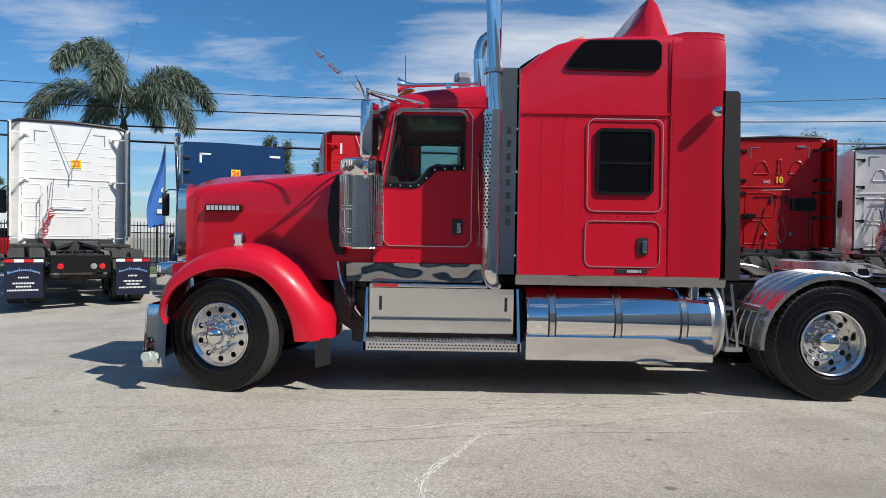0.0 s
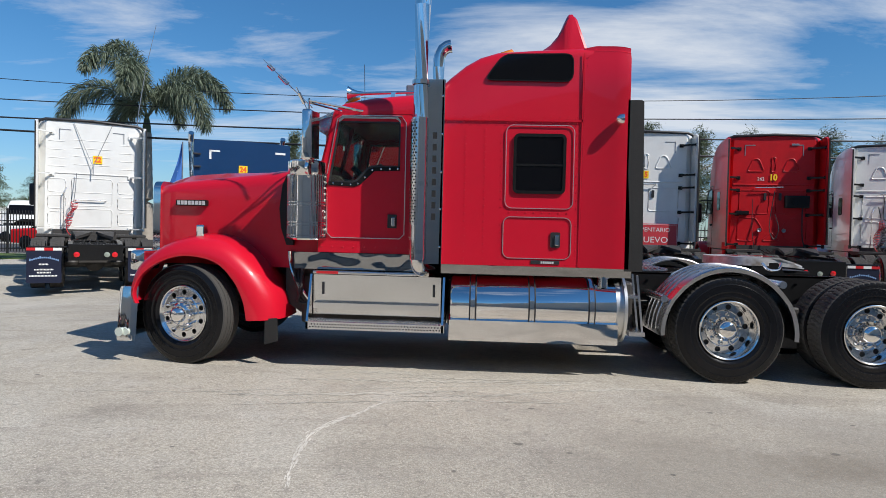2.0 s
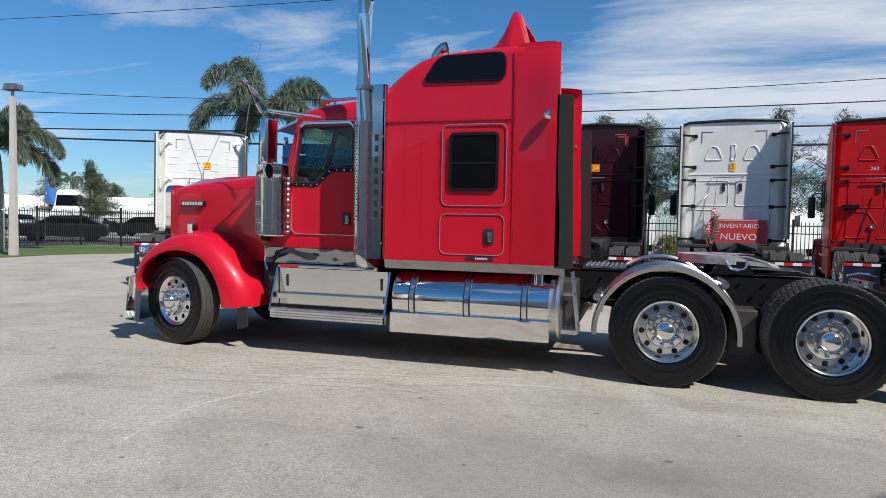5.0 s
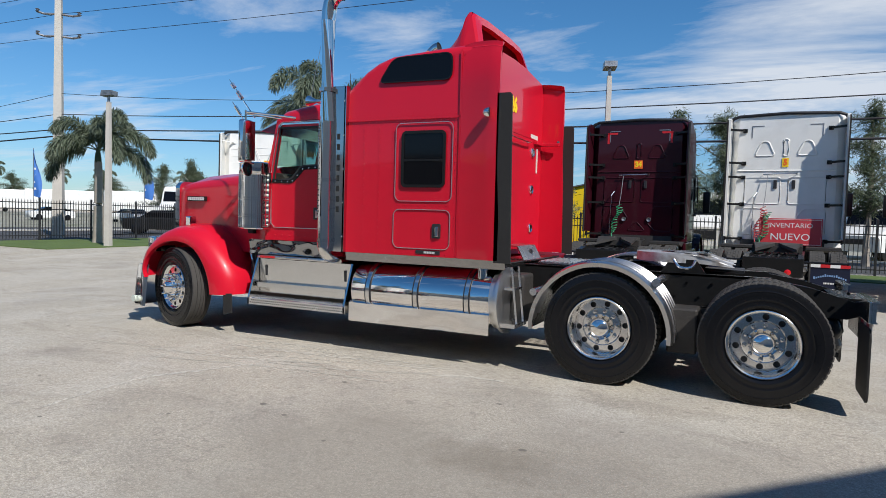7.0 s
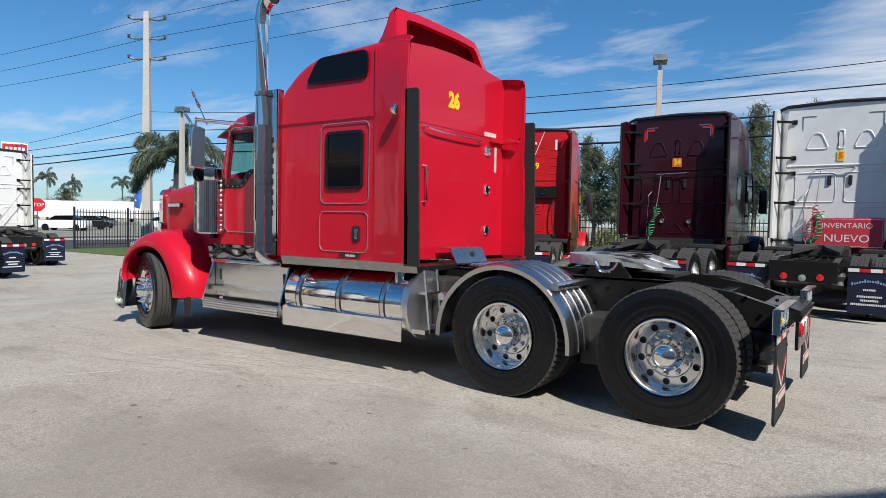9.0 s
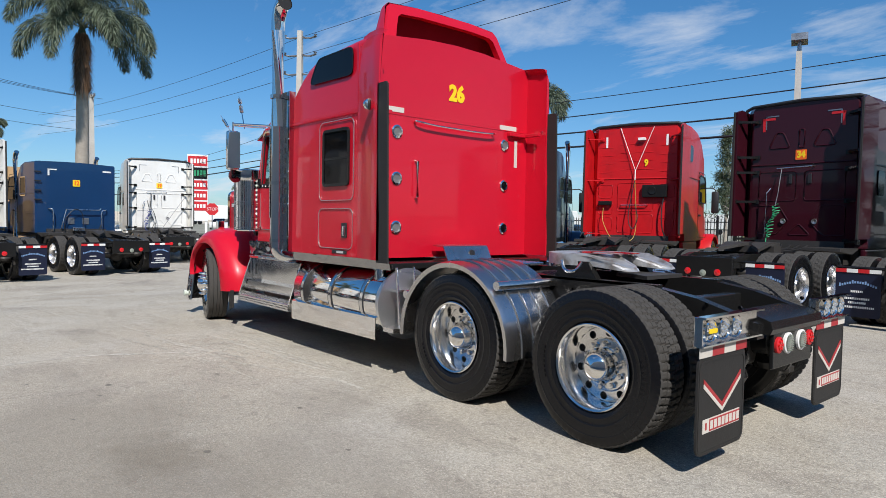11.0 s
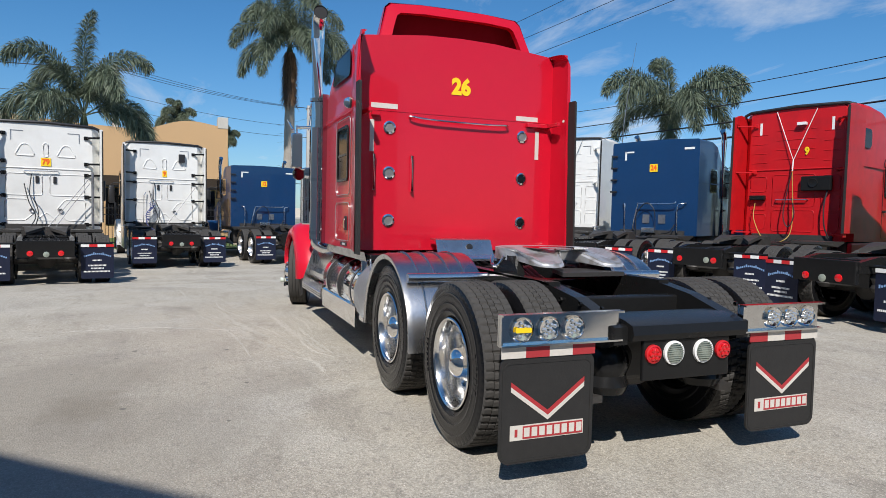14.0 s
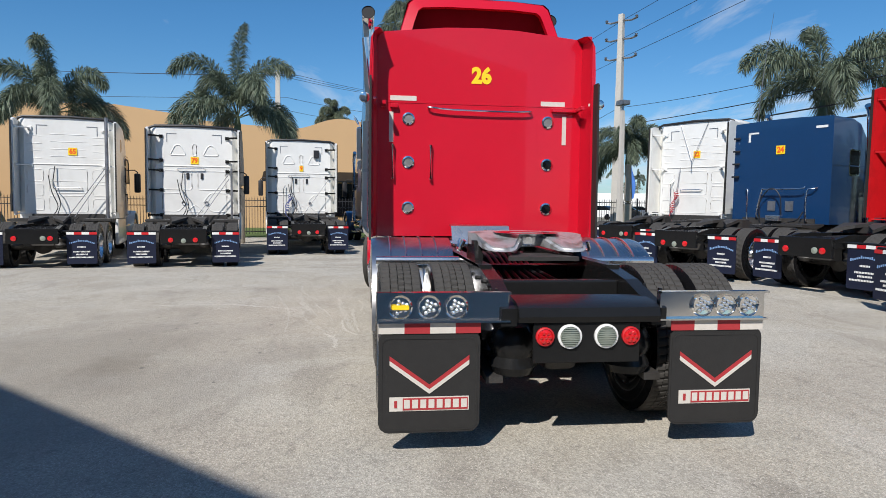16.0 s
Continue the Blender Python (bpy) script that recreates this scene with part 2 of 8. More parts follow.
REVLENS = mat("ribbed_grey_lens", (0.26, 0.29, 0.24), 0.2, vary=0.3, grain=90, coat=0.6)
MESHGREY = mat("grey_mesh", (0.20, 0.20, 0.20), 0.5, 0.4, vary=0.5, grain=260, bump=0.4, bump_scale=300)
FADEWHITE = mat("faded_white_print", (0.60, 0.56, 0.50), 0.6, vary=0.2, grain=40)
FADERED = mat("faded_red_print", (0.38, 0.03, 0.035), 0.55, vary=0.2, grain=40)
FENDERALU = mat("fender_aluminium", (0.62, 0.61, 0.60), 0.27, 1.0, vary=0.2, grain=30, rough_vary=0.2, bump=0.06, bump_scale=20, dirt=(0.34, 0.33, 0.31), dirt_amount=0.5)
PLATE = mat("bare_plate_metal", (0.58, 0.58, 0.58), 0.42, 0.65, vary=0.25, grain=24, large=3, bump=0.1, bump_scale=40, dirt=(0.20, 0.15, 0.10), dirt_amount=0.75)
TREELEAF = leaf_mat("tree_leaf", (0.062, 0.082, 0.038))
HEDGELEAF = leaf_mat("hedge_leaf", (0.13, 0.15, 0.04))


def glass_mat(name, tint):
    m = bpy.data.materials.new(name)
    m.use_nodes = True
    nt = m.node_tree
    nt.nodes.remove(nt.nodes["Principled BSDF"])
    out = next(n for n in nt.nodes if n.type == "OUTPUT_MATERIAL")
    gl, tr, ms, fr, pw, ma = (nt.nodes.new("ShaderNode" + k) for k in ("BsdfGlossy", "BsdfTransparent", "MixShader", "LayerWeight", "Math", "Math"))
    gl.inputs["Roughness"].default_value = 0.02
    tr.inputs["Color"].default_value = (*tint, 1)
    pw.operation, pw.inputs[1].default_value = "POWER", 4.0
    ma.operation, ma.inputs[1].default_value, ma.inputs[2].default_value = "MULTIPLY_ADD", 0.5, 0.035
    nt.links.new(fr.outputs["Facing"], pw.inputs[0])
    nt.links.new(pw.outputs[0], ma.inputs[0])
    nt.links.new(ma.outputs[0], ms.inputs[0])
    nt.links.new(tr.outputs[0], ms.inputs[1])
    nt.links.new(gl.outputs[0], ms.inputs[2])
    nt.links.new(ms.outputs[0], out.inputs["Surface"])
    return m


GLASS = glass_mat("window_glass", (0.68, 0.80, 0.76))


# ---- mesh tools ----
def part(name, bm, material, parent=None, label="", smooth=False, at=None):
    me = bpy.data.meshes.new(name)
    bmesh.ops.recalc_face_normals(bm, faces=bm.faces)
    bm.to_mesh(me)
    bm.free()
    for mm in (material if isinstance(material, (list, tuple)) else [material]):
        me.materials.append(mm)
    if smooth:
        me.polygons.foreach_set("use_smooth", [True] * len(me.polygons))
        me.set_sharp_from_angle(angle=radians(38))
    ob = new(name, me)
    if parent is not None:
        ob.parent = parent
    if at is not None:
        ob.matrix_basis = at
    if label:
        ob["label"] = label
    if name in ("rivets", "studs", "diode_cluster", "grip_studs", "perforation", "frame_bolts", "screws"):
        ob["kind"] = "stuff"
    return ob


def again(ob, m, parent=None):
    """Another piece on the same mesh."""
    o = new(ob.name.split(".")[0], ob.data)
    o.parent = parent if parent is not None else ob.parent
    o.matrix_basis = m
    if "label" in ob:
        o["label"] = ob["label"]
    return o


def thing(name, m, label, category, group="", kind=""):
    e = new(name)
    e.matrix_basis = m
    e.empty_display_size = 0.3
    return tagged(e, label, category, group, kind)


def box(bm, x0, x1, y0, y1, z0, z1, bevel=0.0, seg=2):
    vs = [bm.verts.new((x, y, z)) for x in (x0, x1) for y in (y0, y1) for z in (z0, z1)]
    idx = ((0, 1, 3, 2), (4, 6, 7, 5), (0, 4, 5, 1), (2, 3, 7, 6), (0, 2, 6, 4), (1, 5, 7, 3))
    fs = [bm.faces.new([vs[i] for i in f]) for f in idx]
    if bevel:
        es = list({e for f in fs for e in f.edges})
        bmesh.ops.bevel(bm, geom=es, offset=bevel, segments=seg, profile=0.5, affect="EDGES")
    return bm


def loft(bm, rings, closed=True, caps=True):
    """Rings of equal length, joined one to the next."""
    rows = [[bm.verts.new(p) for p in r] for r in rings]
    n = len(rows[0])
    for a, b in zip(rows, rows[1:]):
        for i in range(n if closed else n - 1):
            j = (i + 1) % n
            try:
                bm.faces.new((a[i], a[j], b[j], b[i]))
            except ValueError:
                pass
    if caps and closed:
        bm.faces.new(rows[0][::-1])
        bm.faces.new(rows[-1])
    return rows


def frame_of(d):
    d = Vector(d).normalized()
    u = d.cross(Vector((0, 0, 1)))
    u = u.normalized() if u.length > 1e-4 else Vector((1, 0, 0))
    return d, u, u.cross(d)


def tube(bm, pts, r, n=8, caps=True):
    pts = [Vector(p) for p in pts]
    rings = []
    for i, p in enumerate(pts):
        a, b = pts[max(i - 1, 0)], pts[min(i + 1, len(pts) - 1)]
        d, u, v = frame_of(b - a)
        rr = r[i] if isinstance(r, (list, tuple)) else r
        rings.append([p + rr * (math.cos(2 * math.pi * k / n) * u + math.sin(2 * math.pi * k / n) * v) for k in range(n)])
    loft(bm, rings, True, caps)
    return bm


def lathe(bm, prof, axis="y", n=48, at=(0, 0, 0), caps=False):
    """prof: (radius, along) pairs turned about an axis."""
    rings = []
    for r, a in prof:
        ring = []
        for k in range(n):
            c, s = r * math.cos(2 * math.pi * k / n), r * math.sin(2 * math.pi * k / n)
            p = {"x": (a, c, s), "y": (c, a, s), "z": (c, s, a)}[axis]
            ring.append(tuple(p[i] + at[i] for i in range(3)))
        rings.append(ring)
    loft(bm, rings, True, caps)
    return bm


def prism(bm, pts, axis, a0, a1):
    """A flat outline pushed along an axis. pts are the two other coordinates in x, y, z order."""
    def put(p, a):
        return {"x": (a, p[0], p[1]), "y": (p[0], a, p[1]), "z": (p[0], p[1], a)}[axis]
    lo, hi = [bm.verts.new(put(p, a0)) for p in pts], [bm.verts.new(put(p, a1)) for p in pts]
    n = len(pts)
    bm.faces.new(lo[::-1])
    bm.faces.new(hi)
    for i in range(n):
        bm.faces.new((lo[i], lo[(i + 1) % n], hi[(i + 1) % n], hi[i]))
    return bm


def round_rect(x0, x1, z0, z1, r, n=5):
    out = []
    for cx, cz, a0 in ((x1 - r, z1 - r, 0), (x0 + r, z1 - r, 90), (x0 + r, z0 + r, 180), (x1 - r, z0 + r, 270)):
        for k in range(n + 1):
            a = radians(a0 + 90 * k / n)
            out.append((cx + r * math.cos(a), cz + r * math.sin(a)))
    return out


def soft_poly(pts, r, n=4):
    """An outline with its corners rounded."""
    out, m = [], len(pts)
    for i in range(m):
        p, q, t = Vector(pts[i - 1]), Vector(pts[i]), Vector(pts[(i + 1) % m])
        a, b = p - q, t - q
        e = min(r, a.length * 0.45, b.length * 0.45)
        a, b = q + a.normalized() * e, q + b.normalized() * e
        for k in range(n + 1):
            f = k / n
            c = a.lerp(q, f).lerp(q.lerp(b, f), f)
            out.append((c.x, c.y))
    return out


def spline(pts, n):
    """Smooth curve through points, n pieces a span."""
    pts = [Vector(p) for p in pts]
    out = []
    for i in range(len(pts) - 1):
        p0, p1, p2, p3 = pts[max(i - 1, 0)], pts[i], pts[i + 1], pts[min(i + 2, len(pts) - 1)]
        for k in range(n):
            t = k / n
            out.append(0.5 * (2 * p1 + (p2 - p0) * t + (2 * p0 - 5 * p1 + 4 * p2 - p3) * t * t + (3 * p1 - p0 - 3 * p2 + p3) * t ** 3))
    out.append(pts[-1])
    return out


def ring_strip(bm, pts, axis, at, width, thick):
    """A flat band along a closed outline (trim round a door or window)."""
    n = len(pts)
    c = Vector((sum(p[0] for p in pts) / n, sum(p[1] for p in pts) / n))
    inner = []
    for i in range(n):
        a, b = Vector(pts[i - 1]), Vector(pts[(i + 1) % n])
        t = (b - a).normalized()
        nn = Vector((-t.y, t.x))
        if (Vector(pts[i]) + nn * 0.01 - c).length > (Vector(pts[i]) - c).length:
            nn = -nn
        inner.append(Vector(pts[i]) + nn * width)
    def put(p, a):
        return {"x": (a, p[0], p[1]), "y": (p[0], a, p[1]), "z": (p[0], p[1], a)}[axis]
    rings = [[put(p, at) for p in pts], [put(p, at + thick) for p in pts], [put(p, at + thick) for p in inner], [put(p, at) for p in inner]]
    rows = [[bm.verts.new(p) for p in r] for r in rings]
    for a, b in zip(rows, rows[1:] + rows[:1]):
        for i in range(n):
            j = (i + 1) % n
            bm.faces.new((a[i], a[j], b[j], b[i]))
    return bm


def name_bars(name, count, size, material, parent, m, depth=0.002, label="", pitch=0.62):
    """A row of plain raised blocks, centred, facing local +z."""
    step = size * pitch
    bm = nb()
    box(bm, -step * 0.36, step * 0.36, -size * 0.36, size * 0.36, 0, depth)
    first = None
    for k in range(count):
        mm = m @ pose((k - (count - 1) / 2) * step, 0, 0)
        first = part(name, bm, material, parent, label, False, mm) if first is None else again(first, mm)
    return first


def words(name, text, size, material, parent, m, thick=0.004, label="", stretch=1.0, gap=1.0, bold=0.0):
    """Raised lettering in the built-in font; it lies in its own x, y plane."""
    cu = bpy.data.curves.new(name, "FONT")
    cu.body, cu.size, cu.extrude, cu.align_x, cu.align_y = text, size, thick, "CENTER", "CENTER"
    cu.space_character, cu.offset, cu.resolution_u = gap, bold, 3
    tmp = new("lettering", cu)
    me = bpy.data.meshes.new_from_object(tmp.evaluated_get(bpy.context.evaluated_depsgraph_get()))
    bpy.data.objects.remove(tmp)
    bpy.data.curves.remove(cu)
    me.transform(Matrix.Diagonal((stretch, 1, 1, 1)))
    me.name = name
    me.materials.clear()
    me.materials.append(material)
    ob = new(name, me)
    ob.parent = parent
    ob.matrix_basis = m
    if label:
        ob["label"] = label
    return ob


def wavy_sheet(bm, x0, x1, foot, head, amp, seed, nx=48, nz=6, lump=5.0):
    """A thin bright sheet between two (y, z) edges, slightly buckled, with a back 6 mm behind it."""
    side = 1 if foot[0] > 0 else -1
    rows = []
    for back in (0, 1):
        for k in range(nz + 1) if not back else range(nz, -1, -1):
            f = k / nz
            row = []
            for i in range(nx + 1):
                x = x0 + (x1 - x0) * i / nx
                y, z = foot[0] + (head[0] - foot[0]) * f, foot[1] + (head[1] - foot[1]) * f
                edge = min(1.0, 4 * min(f, 1 - f) + 0.25)
                y += amp * edge * noise.noise((x * lump, z * lump * 1.6, seed)) - side * 0.006 * back
                row.append((x, y, z))
            rows.append(row)
    vs = [[bm.verts.new(p) for p in r] for r in rows]
    for a, b in zip(vs, vs[1:] + vs[:1]):
        for i in range(nx):
            bm.faces.new((a[i], a[i + 1], b[i + 1], b[i]))
    return bm


def nb():
    return bmesh.new()


# ---- ground and setting ----
def ground_material():
    m = mat("yard_concrete", (0.445, 0.405, 0.33), 0.9, vary=0.30, grain=38, large=0.35, bump=0.5, bump_scale=85, spec=0.25, dirt=(0.30, 0.28, 0.25), dirt_amount=0.45)
    nt = m.node_tree
    b = nt.nodes["Principled BSDF"]
    tc = next(n for n in nt.nodes if n.type == "TEX_COORD")
    src = b.inputs["Base Color"].links[0].from_socket

    def blotch(scale, lo, hi, colour, amount, src, detail=3.0, stretch=(1, 1, 1), distort=0.0):
        mp = nt.nodes.new("ShaderNodeMapping")
        mp.inputs["Scale"].default_value = stretch
        nt.links.new(tc.outputs["Object"], mp.inputs["Vector"])
        n = nt.nodes.new("ShaderNodeTexNoise")
        n.inputs["Scale"].default_value, n.inputs["Detail"].default_value, n.inputs["Distortion"].default_value = scale, detail, distort
        nt.links.new(mp.outputs[0], n.inputs["Vector"])
        r = nt.nodes.new("ShaderNodeMapRange")
        r.inputs["From Min"].default_value, r.inputs["From Max"].default_value, r.inputs["To Max"].default_value = lo, hi, amount
        nt.links.new(n.outputs["Fac"], r.inputs["Value"])
        mx = nt.nodes.new("ShaderNodeMix")
        mx.data_type = "RGBA"
        nt.links.new(r.outputs[0], mx.inputs["Factor"])
        nt.links.new(src, mx.inputs["A"])
        mx.inputs["B"].default_value = (*colour, 1)
        return mx.outputs["Result"]

    src = blotch(0.9, 0.62, 0.72, (0.20, 0.18, 0.155), 0.55, src, 4.0)
    src = blotch(3.2, 0.73, 0.76, (0.12, 0.11, 0.095), 0.5, src, 2.0)
    src = blotch(0.35, 0.50, 0.66, (0.33, 0.295, 0.24), 0.6, src, 6.0)
    src = blotch(1.7, 0.55, 0.75, (0.55, 0.52, 0.46), 0.5, src, 6.0, (0.5, 1, 1), 0.6)
    src = blotch(9, 0.60, 0.66, (0.24, 0.215, 0.18), 0.5, src, 4.0)
    src = blotch(26, 0.69, 0.73, (0.16, 0.145, 0.12), 0.5, src, 2.0)
    src = blotch(70, 0.50, 0.70, (0.22, 0.20, 0.165), 0.5, src, 3.0)
    src = blotch(0.6, 0.46, 0.70, (0.50, 0.475, 0.41), 0.65, src, 7.0, (1, 0.55, 1), 1.2)
    src = blotch(2.4, 0.56, 0.64, (0.27, 0.24, 0.195), 0.38, src, 8.0, (0.35, 1, 1), 0.8)
    src = blotch(42, 0.54, 0.70, (0.24, 0.22, 0.185), 0.42, src, 4.0)
    src = blotch(150, 0.52, 0.66, (0.19, 0.175, 0.15), 0.5, src, 2.0)
    src = blotch(110, 0.57, 0.68, (0.70, 0.66, 0.59), 0.72, src, 3.0)
    # worn aggregate: single pebbles, paler and darker than the paste round them
    for scale, lo, hi in ((70, 0.82, 1.17), (130, 0.88, 1.13)):
        vo = nt.nodes.new("ShaderNodeTexVoronoi")
        vo.inputs["Scale"].default_value = scale
        nt.links.new(tc.outputs["Object"], vo.inputs["Vector"])
        sep = nt.nodes.new("ShaderNodeSeparateColor")
        nt.links.new(vo.outputs["Color"], sep.inputs[0])
        r = nt.nodes.new("ShaderNodeMapRange")
        r.inputs["To Min"].default_value, r.inputs["To Max"].default_value = lo, hi
        nt.links.new(sep.outputs[0], r.inputs["Value"])
        sc = nt.nodes.new("ShaderNodeVectorMath")
        sc.operation = "SCALE"
        nt.links.new(src, sc.inputs[0])
        nt.links.new(r.outputs[0], sc.inputs["Scale"])
        src = sc.outputs[0]

    def stain(x, y, rx, ry, colour, amount, src):
        """An old stain with a ragged edge, where vehicles turn."""
        mp = nt.nodes.new("ShaderNodeMapping")
        mp.inputs["Location"].default_value = (-x / rx, -y / ry, 0)
        mp.inputs["Scale"].default_value = (1 / rx, 1 / ry, 0.2)
        nt.links.new(tc.outputs["Object"], mp.inputs["Vector"])
        wob = nt.nodes.new("ShaderNodeTexNoise")
        wob.inputs["Scale"].default_value, wob.inputs["Detail"].default_value = 3.7 / rx, 6.0
        nt.links.new(tc.outputs["Object"], wob.inputs["Vector"])
        ln = nt.nodes.new("ShaderNodeVectorMath")
        ln.operation = "LENGTH"
        nt.links.new(mp.outputs[0], ln.inputs[0])
        ad = nt.nodes.new("ShaderNodeMath")
        ad.operation, ad.inputs[1].default_value = "MULTIPLY_ADD", 1.6
        nt.links.new(wob.outputs["Fac"], ad.inputs[0])
        nt.links.new(ln.outputs["Value"], ad.inputs[2])
        rr = nt.nodes.new("ShaderNodeMapRange")
        rr.inputs["From Min"].default_value, rr.inputs["From Max"].default_value = 1.9, 1.15
        rr.inputs["To Min"].default_value, rr.inputs["To Max"].default_value = 0.0, amount
        nt.links.new(ad.outputs[0], rr.inputs["Value"])
        mx = nt.nodes.new("ShaderNodeMix")
        mx.data_type = "RGBA"
        nt.links.new(rr.outputs[0], mx.inputs["Factor"])
        nt.links.new(src, mx.inputs["A"])
        mx.inputs["B"].default_value = (*colour, 1)
        return mx.outputs["Result"]

    src = stain(3.7, 3.0, 3.4, 2.1, (0.25, 0.225, 0.185), 0.62, src)
    src = stain(3.25, 3.45, 0.50, 0.34, (0.17, 0.145, 0.11), 0.42, src)
    nt.links.new(src, b.inputs["Base Color"])
    return m


GROUND = ground_material()
DARKWALL = mat("dull_wall", (0.56, 0.53, 0.48), 0.9, vary=0.2, grain=8, large=0.3)
PAVING = mat("pale_paving", (0.42, 0.40, 0.35), 0.9, vary=0.25, grain=30, large=0.5)
LOT = mat("dusty_lot", (0.27, 0.26, 0.21), 0.95, vary=0.4, grain=6, large=0.12, dirt=(0.11, 0.13, 0.05), dirt_amount=0.7)
ASPHALT = mat("asphalt", (0.055, 0.055, 0.057), 0.9, vary=0.3, grain=60, large=0.3, bump=0.3, bump_scale=120)

bm = nb()
# one sheet; the yard falls gently towards the west
XS = (-400, -60, -21, -8.4, -7.4, -6.4, -5.4, -4.4, -3.4, 20, 400)
DROP = (0.15, 0.15, 0.15, 0.15, 0.135, 0.10, 0.05, 0.015, 0, 0, 0)
YS = (-400, -40, 11.6, 12.6, 13.6, 40, 400)
KEEP = (1, 1, 1, 0.5, 0, 0, 0)
grid = [[bm.verts.new((x, y, -dz * ky)) for x, dz in zip(XS, DROP)] for y, ky in zip(YS, KEEP)]
for r0, r1 in zip(grid, grid[1:]):
    for i in range(len(XS) - 1):
        bm.faces.new((r0[i], r0[i + 1], r1[i + 1], r1[i]))
tagged(part("ground", bm, GROUND, smooth=True), "pale weathered concrete yard with tyre scuffs and stains", "ground", kind="structure")
bm = nb()
prism(bm, [(-22.9, 13.8), (-17.0, 13.8), (-17.2, 18.0), (-15.5, 21.2), (60, 21.6), (60, 24.4), (-22.9, 24.4)], "z", -0.3, 0.03)
tagged(part("grass_verge", bm, GRASS), "mown grass verge along the fence", "grass", kind="structure")
bm = nb()
box(bm, -31.0, -20.5, -40, 9.0, -0.5, -0.118)
tagged(part("grass_verge", bm, GRASS), "grass strip in front of the tan building", "grass", kind="structure")
bm = nb()
prism(bm, [(-27, 11.9), (-23.4, 11.9), (-23.4, 25.5), (90, 25.5), (90, 36), (-40, 36), (-40, 11.9)], "z", -0.4, 0.012)
tagged(part("road", bm, ASPHALT), "asphalt street beyond the fence", "road", kind="structure")
bm = nb()
prism(bm, [(-35.4, 12.2), (-33.6, 12.2), (-33.6, 34.2), (90, 34.2), (90, 35.8), (-35.4, 35.8)], "z", -0.3, 0.06)
tagged(part("pavement", bm, PAVING), "pale concrete pavement along the street", "pavement", kind="structure")
bm = nb()
prism(bm, [(-150, 11.9), (-40.2, 11.9), (-40.2, 36.2), (90, 36.2), (90, 120), (-150, 120)], "z", -0.4, 0.02)
tagged(part("far_field", bm, LOT), "pale dusty lots across the street", "ground", kind="structure")

# pale tyre scuffs and chalky cracks on the yard
SCUFF = mat("chalk_scuff", (0.53, 0.50, 0.43), 0.95, vary=0.5, grain=30)
FAINT = mat("faint_scuff", (0.50, 0.47, 0.40), 0.95, vary=0.5, grain=20)
CHALK = mat("chalky_crack", (0.61, 0.58, 0.51), 0.95, vary=0.5, grain=25)
PALE = mat("pale_smear", (0.465, 0.435, 0.37), 0.95, vary=0.5, grain=12)
rng = random.Random(5)


def streak(pts, w):
    """A broken trail of small irregular flecks along a curve, thicker in its middle."""
    bm = nb()
    c = spline([(x, y, 0.0015) for x, y in pts], 10)
    for i in range(len(c) - 1):
        seg = c[i + 1] - c[i]
        d = seg.normalized()
        n = Vector((-d.y, d.x, 0))
        f = (i + 0.5) / (len(c) - 1)
        wid = w * (0.35 + 0.75 * math.sin(math.pi * f))
        for k in range(max(2, int(seg.length / 0.008))):
            if rng.random() < 0.1:
                continue
            p = c[i] + seg * rng.random() + n * rng.gauss(0, wid * 0.55)
            rl, rw = rng.uniform(0.012, 0.055), rng.uniform(0.10, 0.36) * wid
            z = 0.0015 + 0.001 * rng.random()
            vs = []
            for q in range(6):
                a = math.pi * q / 3
                o = p + d * rl * math.cos(a) * rng.uniform(0.6, 1.2) + n * rw * math.sin(a) * rng.uniform(0.6, 1.2)
                vs.append(bm.verts.new((o.x, o.y, z)))
            bm.faces.new(vs)
    return bm


SCUFF_LINES = (
    ([(0.0, 2.75), (-0.07, 3.15), (-0.1, 3.65), (0.0, 3.98), (0.13, 4.2), (0.24, 4.48), (0.42, 4.72)], 0.025, CHALK),
    ([(-0.16, 4.9), (0.2, 4.98), (0.54, 5.09), (1.28, 5.22)], 0.012, FAINT), ([(0.28, 5.44), (1.0, 5.46), (1.95, 5.53)], 0.022, FAINT),
    ([(-0.5, 5.5), (0.0, 5.58), (0.55, 5.54)], 0.018, FAINT), ([(-3.2, 5.24), (-2.85, 5.4)], 0.010, FAINT), ([(-0.7, 5.22), (0.5, 5.30), (1.9, 5.46)], 0.045, PALE), ([(-1.1, 4.6), (-0.2, 4.72), (0.9, 5.0)], 0.05, PALE), ([(0.4, 4.75), (1.2, 4.9), (2.0, 5.2)], 0.03, PALE), ([(-2.2, 4.55), (-1.4, 4.62), (-0.5, 4.9)], 0.012, FAINT), ([(2.0, 5.15), (2.35, 5.28), (2.75, 5.3)], 0.035, SCUFF), ([(1.2, 5.32), (1.75, 5.36), (2.1, 5.5)], 0.02, SCUFF), ([(-0.9, 4.3), (0.6, 4.62), (1.9, 4.72)], 0.02, PALE), ([(-4.6, 3.9), (-3.2, 4.1), (-2.4, 4.05)], 0.014, FAINT))
for pts, w, mt in SCUFF_LINES:
    tagged(part("tyre_scuff", streak(pts, w), mt), "pale chalky scuff on the concrete", "mark", "scuffs", "structure")
OILSPOT = mat("oil_spot", (0.17, 0.155, 0.13), 0.8, vary=0.4, grain=20)


